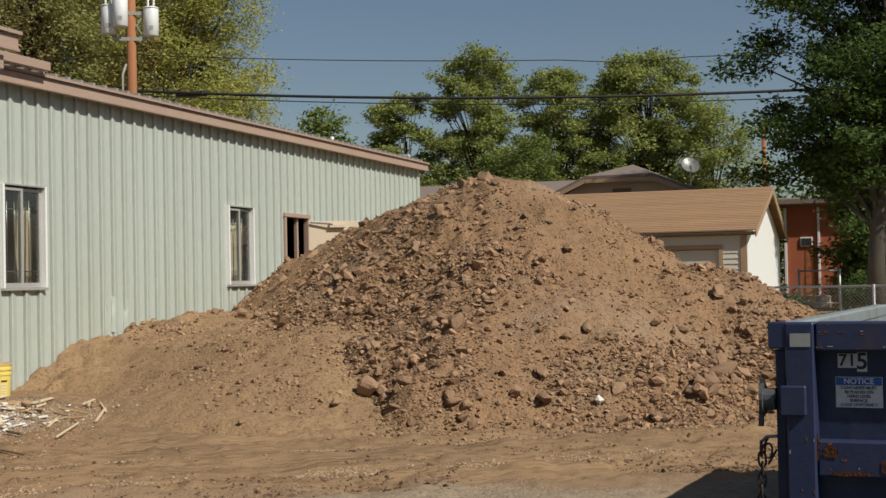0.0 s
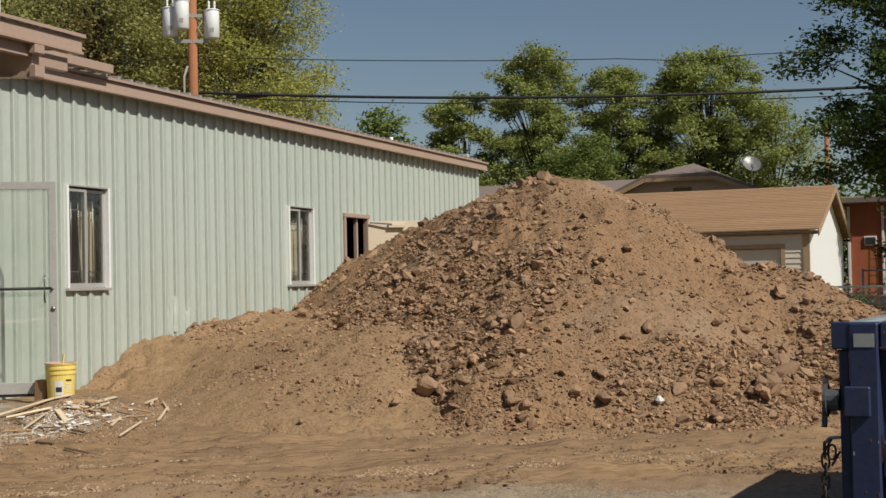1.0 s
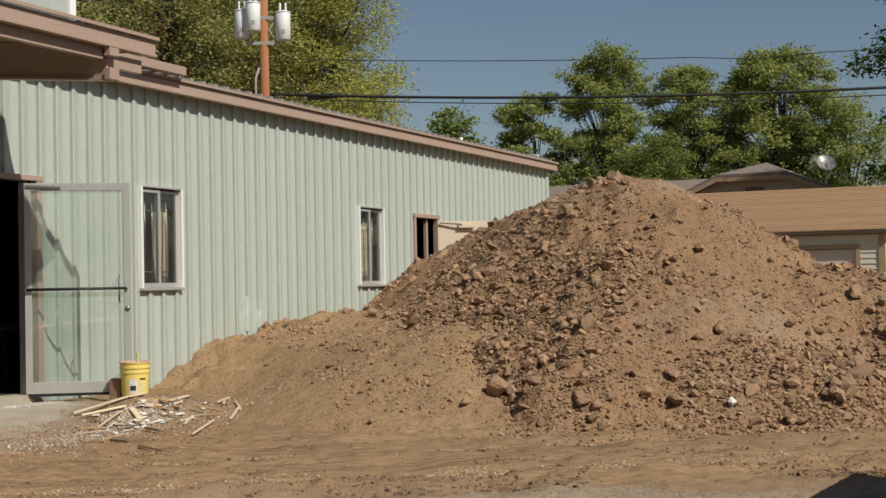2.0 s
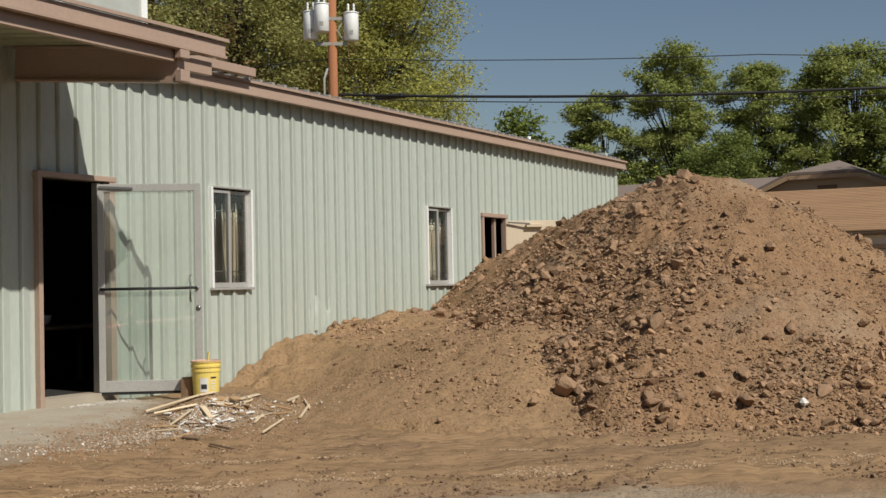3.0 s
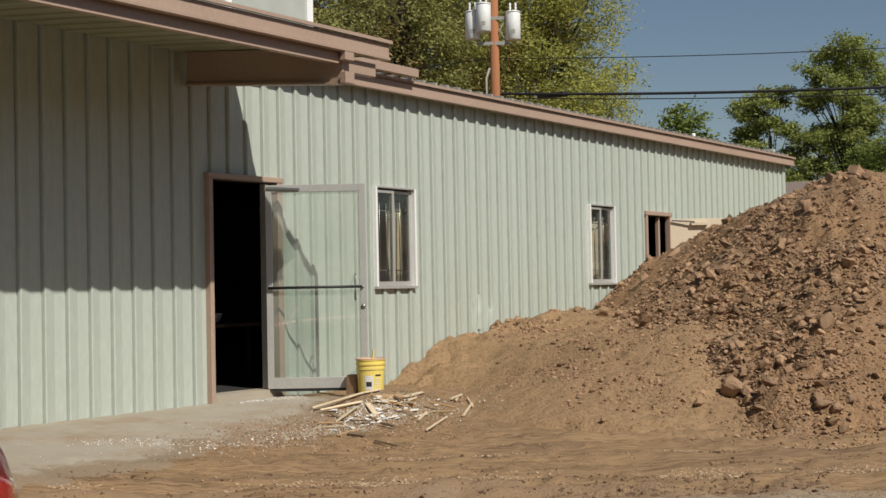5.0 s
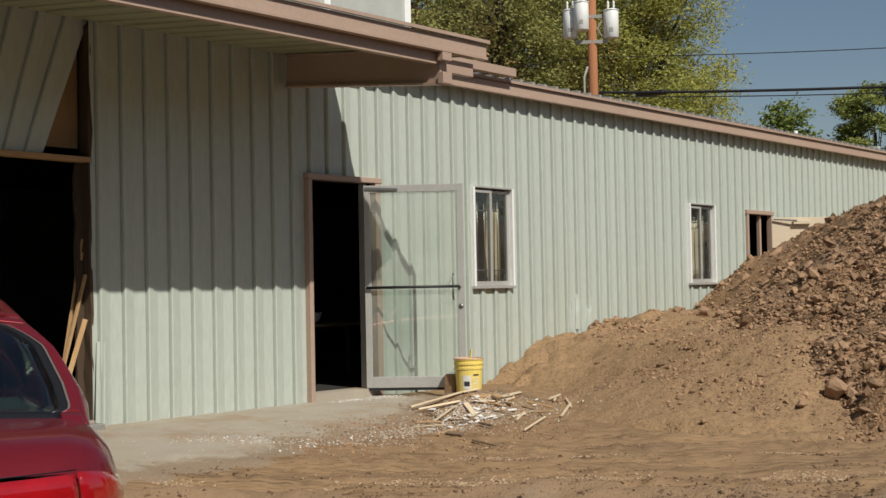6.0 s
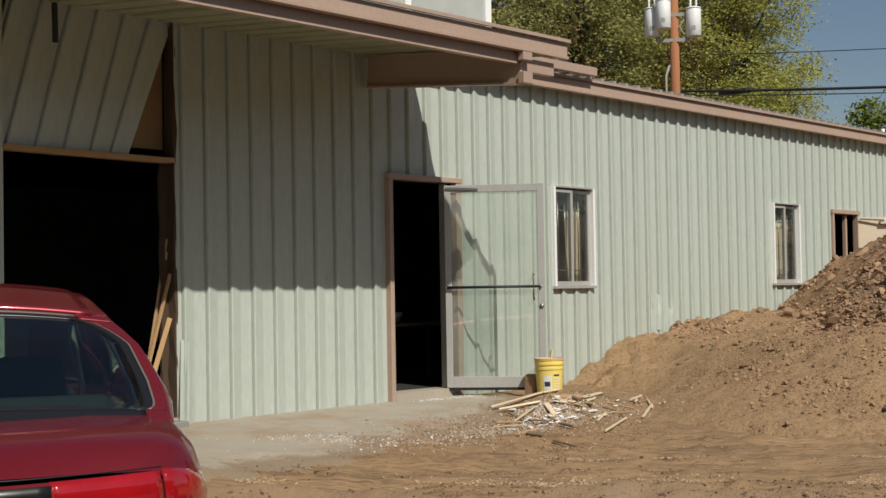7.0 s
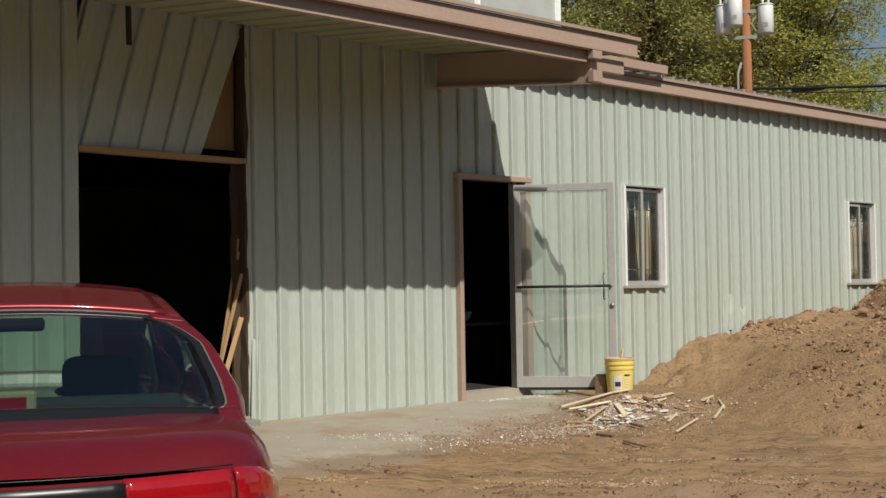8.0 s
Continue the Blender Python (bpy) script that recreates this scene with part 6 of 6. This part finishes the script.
for a_, b_ in (((44.36, 10.78, 4.12), (44.36, 9.75, 4.58)), ((44.36, 9.75, 4.58), (44.36, 7.55, 4.58)), ((44.36, 7.55, 4.58), (44.36, 6.05, 4.02))):
    beam_part("barge_board", a_, b_, 0.04, 0.13, M_TAN, house)
box_part("gable_vent", (44.70, 8.3, 4.2), (44.748, 8.9, 4.32), M_OLDWOOD, house)
box_part("roof_vent", (45.6, 8.5, 4.93), (45.9, 8.8, 5.06), M_OLDWOOD, house, 0.01)
for yy in (12.2, 15.5):
    box_part("roof_vent", (48.0, yy, 4.55), (48.3, yy + 0.35, 4.72), M_TAN, house, 0.01)
dish = empty("satellite_dish", (46.0, 6.55, 4.1))
tagged(dish, "grey satellite dish on a mast on the house roof", "satellite dish")
bm = bmesh.new()
rings = []
for i in range(7):
    r_ = 0.37 * i / 6
    rings.append([bm.verts.new((r_ * math.cos(j * math.pi / 10), r_ * 0.9 * math.sin(j * math.pi / 10), 0.25 * (r_ ** 2) / 0.37)) for j in range(20)] if i else [bm.verts.new((0, 0, 0))])
for j in range(20):
    bm.faces.new((rings[0][0], rings[1][j], rings[1][(j + 1) % 20]))
for a_, b_ in zip(rings[1:], rings[2:]):
    for j in range(20):
        bm.faces.new((a_[j], b_[j], b_[(j + 1) % 20], a_[(j + 1) % 20]))
bmesh.ops.solidify(bm, geom=bm.faces[:], thickness=0.012)
bmesh.ops.transform(bm, matrix=pose(0, 0, 0.95, 0, -52, 25), verts=bm.verts)
part("reflector", bm, M_REFLECT, dish, "", True)
tube_part("mast", [(0.05, 0, -0.2), (0.05, 0.0, 0.6), (0.08, 0, 0.95)], 0.025, M_STEEL, dish, 8)
tube_part("feed_arm", [(0.0, 0, 0.65), (-0.45, -0.1, 0.85)], 0.018, M_STEEL, dish, 8)
box_part("feed_horn", (-0.52, -0.15, 0.82), (-0.42, -0.05, 0.94), M_GREYTRIM, dish, 0.01)

# ======== behind the viewer, unseen: dark ground and a plain wall that hold back fill light ===
# dark ground added out of view so less light bounces onto the wall
M_LOWBOUNCE = mat("low_bounce_dark", (0.055, 0.053, 0.05), (0.04, 0.039, 0.037), scale=1.5, fine=60, rough=0.9, bump=0.3)
tagged(grid_mesh("road_street", np.arange(-60, 22.1, 0.4), np.arange(-13.0, 6.6, 0.4), lambda X, Y: ground_height(X, Y) + 0.015, M_LOWBOUNCE,
                 keep=lambda X, Y, Z: (X * 0.80 + Y * 0.6 < 7.7) & (Y < 6.2)), "unseen dark ground added to cut bounced light", "road", kind="structure")
# stands for the building mirrored in the window; also blocks low sky light
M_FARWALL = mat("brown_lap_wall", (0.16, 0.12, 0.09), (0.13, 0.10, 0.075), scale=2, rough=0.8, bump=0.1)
tagged(box_part("wall_street", (-40, -15.3, -0.3), (24, -15.0, 7.0), M_FARWALL), "plain brown wall out of view behind the viewer", "wall", kind="structure")

# ======== fence, yard and brick house to the side ========
fence = empty("chain_fence", (0, 0, 0))
tagged(fence, "galvanised chain link fence at the edge of the lot", "fence")
M_GALV = mat("galvanised", (0.42, 0.42, 0.40), rough=0.45, metal=0.5, bump=0.02)
FX = 24.5
for k in range(5):
    yy = 2.2 - 1.75 * k
    tube_part("post", [(FX, yy, 0), (FX, yy, 1.22)], 0.028, M_GALV, fence, 8)
tube_part("top_rail", [(FX, 3.0, 1.19), (FX, -5.2, 1.19)], 0.019, M_GALV, fence, 8)
V, F = [], []
for k in range(150):
    for sg in (1, -1):
        y0_ = 3.0 - k * 0.065
        p0, p1 = Vector((FX - 0.03, y0_, 0.05 if sg > 0 else 1.18)), Vector((FX - 0.03, y0_ - 1.13, 1.18 if sg > 0 else 0.05))
        n_ = len(V)
        V += [p0, p0 + Vector((0, 0.005, 0)), p1 + Vector((0, 0.005, 0)), p1, p0 + Vector((0.004, 0, 0)), p1 + Vector((0.004, 0, 0))]
        F += [(n_, n_ + 1, n_ + 2, n_ + 3), (n_, n_ + 3, n_ + 5, n_ + 4)]
mesh_ob("wire_mesh", V, F, M_GALV, fence)["kind"] = "stuff"

M_BRICK = mat("red_brick", (0.42, 0.12, 0.055), (0.33, 0.095, 0.045), scale=3, fine=30, rough=0.9, bump=0.3)
brick = empty("brick_house", (60, 0, 0))
tagged(brick, "red brick house with white trim beyond the yard", "house")
box_part("wall", (0, -8, 0), (8, 4.7, 4.3), M_BRICK, brick)
box_part("roof", (-0.5, -8.5, 4.3), (8.5, 5.2, 4.6), M_GREYROOF, brick, 0.05)
for ya, yb in ((4.55, 4.66), (3.2, 3.3), (-0.2, 0.0)):
    box_part("trim_post", (-0.08, ya, 0), (-0.005, yb, 4.2), M_WHITE, brick, 0.01)
w_ = box_part("window_frame", (-0.06, 3.5, 2.55), (-0.004, 4.0, 2.95), M_WHITE, brick, 0.01)
box_part("pane", (-0.075, 3.55, 2.6), (-0.062, 3.95, 2.9), M_INK, w_)
box_part("step", (-1.2, 2.8, 0), (-0.01, 4.2, 0.5), M_CONCRETE, brick, 0.02)
M_ORANGE = mat("orange_yellow_plastic", (0.72, 0.42, 0.06), rough=0.5, bump=0.02)
slide = empty("yard_ladder", (57.6, 3.55, 0))
tagged(slide, "yellow step ladder standing before the brick house", "ladder")
for sy in (-0.2, 0.2):
    beam_part("ladder_rail", (-0.25, sy, 0.0), (0.15, sy * 0.6, 2.35), 0.07, 0.05, M_ORANGE, slide)
    beam_part("ladder_rail", (0.55, sy, 0.0), (0.2, sy * 0.6, 2.35), 0.06, 0.04, M_ORANGE, slide)
for k in range(6):
    box_part("rung", (-0.28 + 0.06 * k, -0.2 + 0.01 * k, 0.3 + 0.33 * k), (-0.14 + 0.06 * k, 0.2 - 0.01 * k, 0.34 + 0.33 * k), M_ORANGE, slide)
gate = empty("yard_gate", (44, 2.4, 0))
tagged(gate, "small galvanised pipe gate in the shaded yard", "gate")
for yy in (-0.6, 0.6):
    tube_part("gate_post", [(0, yy, 0), (0, yy, 1.55)], 0.04, M_GALV, gate, 8)
for zz in (0.5, 1.0, 1.5):
    tube_part("gate_rail", [(0, -0.6, zz), (0, 0.6, zz)], 0.025, M_GALV, gate, 8)
M_GRASS = mat("dry_grass", (0.20, 0.17, 0.06), (0.13, 0.13, 0.045), scale=1.2, fine=40, rough=0.95, bump=0.5)
yard = grid_mesh("yard_ground", np.arange(24.6, 60, 0.5), np.arange(-12, 3.0, 0.5), lambda X, Y: ground_height(X, Y) + 0.02 + 0.03 * fbm(X, Y, 3, 77), M_GRASS)
tagged(yard, "dry shaded grass behind the fence", "ground", kind="structure")


# ======== trees ========
def leaf_cloud(name, centres, spread, n, size, material, parent, seed, flat=0.6):
    """Many small folded leaves strewn round the clump centres."""
    r = np.random.RandomState(seed)
    c = np.asarray(centres)
    pick = r.randint(0, len(c), n)
    g = r.normal(size=(n, 3)) * spread * np.array([1, 1, flat])
    pos = c[pick] + g
    d1 = r.normal(size=(n, 3)) * np.array([1, 1, 0.5])
    d1 /= np.linalg.norm(d1, axis=1, keepdims=True)
    d2 = np.cross(d1, r.normal(size=(n, 3)) * np.array([0.6, 0.6, 1.0]) + np.array([-0.15, -0.3, 0.35]))
    d2 /= np.linalg.norm(d2, axis=1, keepdims=True)
    s_ = size * r.uniform(0.6, 1.4, (n, 1))
    V = np.stack([pos - d1 * s_, pos + d2 * s_ * 0.45, pos + d1 * s_, pos - d2 * s_ * 0.45], 1).reshape(-1, 3)
    I = np.arange(n * 4).reshape(-1, 4)
    ob = mesh_ob(name, V.tolist(), I.tolist(), material, parent)
    ob["kind"] = "stuff"
    return ob


def tree(base, top, radius, crown_low, trunk_r, n_blobs, clumps, leaves, size, material, seed, label, flat=0.5, blob_r=0.9, lean=(0, 0), name="tree", spread=0.26, taper=1.0, squash=1.0):
    r = np.random.RandomState(seed)
    bx, by = base
    t = empty(name, (bx, by, 0))
    tagged(t, label, "tree")
    h = top
    bm = bmesh.new()
    trunk = [(lean[0] * k * k, lean[1] * k * k, h * 0.8 * k) for k in np.linspace(0, 1, 7)]
    add_tube(bm, trunk, trunk_r, 9, trunk_r * 0.25)
    centres = []
    for k in range(n_blobs):
        zz = crown_low + (h - crown_low) * ((k + r.uniform(0.2, 0.8)) / n_blobs)
        q = (zz - crown_low) / (h - crown_low)
        rad = radius * (math.sin(math.pi * (0.18 + 0.74 * q ** taper)) ** 0.7) * math.sqrt(r.uniform(0.05, 1))
        a_ = r.uniform(0, 2 * math.pi)
        centres.append((lean[0] * q + rad * squash * math.cos(a_), lean[1] * q + rad * math.sin(a_), zz))
    for c in centres:
        k = min(1.0, max(0.12, (0.62 * c[2]) / (0.8 * h)))
        s0 = Vector((lean[0] * k * k, lean[1] * k * k, 0.8 * h * k))
        e = Vector(c)
        mid = s0.lerp(e, 0.5) + Vector((0, 0, 0.12 * (e - s0).length))
        add_tube(bm, [s0, mid, e], [trunk_r * 0.24, trunk_r * 0.14, 0.012], 6, None, False)
    part("trunk", bm, M_BARK, t, "", True)
    cl = []
    for c in centres:
        br = blob_r * r.uniform(0.6, 1.35)
        d = r.normal(size=(clumps, 3))
        d /= np.linalg.norm(d, axis=1, keepdims=True)
        d *= br * (r.uniform(0.25, 1, (clumps, 1)) ** 0.6)
        d[:, 2] *= flat
        cl.append(np.array(c) + d)
    leaf_cloud("crown", np.concatenate(cl), spread, leaves, size, material, t, seed + 1000)
    return t


# tall yellowing trees behind the workshop
tall = tree((44.0, 30.5), 17.0, 5.2, 3.0, 0.4, 70, 26, 155000, 0.068, L_OLIVE, 11, "tall broad tree with yellowing olive leaves", 1.0, 1.5, spread=0.36)
rr = np.random.RandomState(19)
leaf_cloud("russet_sprays", np.stack([rr.normal(0.0, 3.0, 60), rr.normal(-1.5, 2.4, 60), rr.uniform(8.0, 15.5, 60)], 1), 0.35, 16000, 0.07, L_RUSSET, tall, 20, 1.2)["label"] = "russet brown dying leaves"
tree((46.5, 25.6), 14.0, 3.7, 3.0, 0.35, 64, 24, 135000, 0.064, L_YELLOW, 12, "tall tree with yellow green autumn leaves", 1.25, 1.2, spread=0.32)
tree((42.0, 36.0), 16.0, 5.0, 3.0, 0.4, 40, 14, 36000, 0.11, L_GREEN, 13, "tall green tree behind the workshop roof", 0.7, 1.5, spread=0.36)
tree((50.0, 34.0), 15.0, 5.0, 2.0, 0.4, 30, 14, 26000, 0.13, L_OLIVE, 14, "broad olive tree farther behind the workshop", 0.7, 1.6, spread=0.4)
tree((45.8, 19.6), 7.4, 1.5, 2.5, 0.15, 16, 10, 7000, 0.10, L_BRIGHT, 15, "small bright green tree behind the workshop", 0.7, 0.7, spread=0.24)
# feathery trees behind the house
tree((56.6, 20.3), 9.4, 2.5, 2.2, 0.12, 60, 9, 34000, 0.075, L_GREEN, 21, "feathery dark green tree with gaps in its crown", 0.3, 0.55, taper=0.7, spread=0.16)
tree((57.4, 17.3), 11.2, 2.9, 1.8, 0.13, 150, 7, 64000, 0.07, L_GREEN, 22, "slender feathery green tree behind the house", 0.5, 0.55, taper=0.9, spread=0.17)
tree((58.6, 13.9), 10.4, 2.8, 2.0, 0.13, 140, 7, 58000, 0.07, L_GREEN, 23, "feathery green tree with an open crown", 0.45, 0.55, taper=0.9, spread=0.17)
tree((59.3, 10.2), 10.8, 3.5, 2.0, 0.18, 210, 8, 84000, 0.077, L_GREEN, 24, "dense green locust tree behind the house", 0.5, 0.6, taper=0.85, spread=0.19)
tree((58.5, 7.4), 8.6, 2.0, 1.6, 0.18, 34, 14, 22000, 0.07, L_GREEN, 25, "rounded green tree beside the house", 0.6, 0.9, spread=0.24)
tree((54.5, 14.6), 6.8, 2.5, 2.0, 0.15, 32, 14, 32000, 0.065, L_BRIGHT, 26, "low bright green tree over the house roof", 0.7, 0.8, spread=0.24)
tree((63.0, 19.6), 8.2, 3.4, 1.6, 0.2, 28, 12, 13000, 0.11, L_GREEN, 27, "green tree far behind the house", 0.6, 1.0, spread=0.3)
# big shade trees over the yard
tree((41.0, 0.7), 12.2, 4.0, 3.7, 0.28, 90, 12, 62000, 0.085, L_DARK, 31, "large dark green shade tree in the yard", 0.42, 1.0, (0, -1.3), spread=0.25, squash=0.6)
tree((62.0, -3.6), 16.0, 4.6, 2.6, 0.3, 40, 14, 26000, 0.12, L_DARK, 32, "dark green shade tree deeper in the yard", 0.6, 1.2, spread=0.3)
tree((55.5, 0.6), 6.4, 2.3, 0.7, 0.2, 60, 12, 26000, 0.10, L_DARK, 33, "dark green tree between garage and yard", 0.6, 0.8, spread=0.24)
rw = np.random.RandomState(77)
hedge = leaf_cloud("far_woods", np.stack([rw.uniform(66, 84, 420), rw.uniform(-30, 8.5, 420), rw.uniform(0.3, 6.0, 420) ** 1.0], 1), 0.8, 26000, 0.22, L_DARK, None, 78)
tagged(hedge, "dark green wooded strip beyond the yards", "woods", kind="stuff")
for hx, hy, hr, sd in ((41.0, 3.6, 0.8, 51), (50.0, 1.0, 1.0, 52), (52.0, -1.6, 1.1, 53), (46.5, -0.2, 0.7, 54)):
    rr = np.random.RandomState(sd)
    d = rr.normal(size=(60, 3))
    d /= np.linalg.norm(d, axis=1, keepdims=True)
    b = empty("bush", (hx, hy, 0))
    tagged(b, "dark green bush growing in the shaded yard", "bush", "bushes in the yard")
    leaf_cloud("foliage", np.abs(d * np.array([1, 1, 1])) * np.array([1, 1, 1.3]) * hr * np.sign(d + 1e-9) ** np.array([1, 1, 2]), 0.16, 3500, 0.07, L_DARK, b, sd)
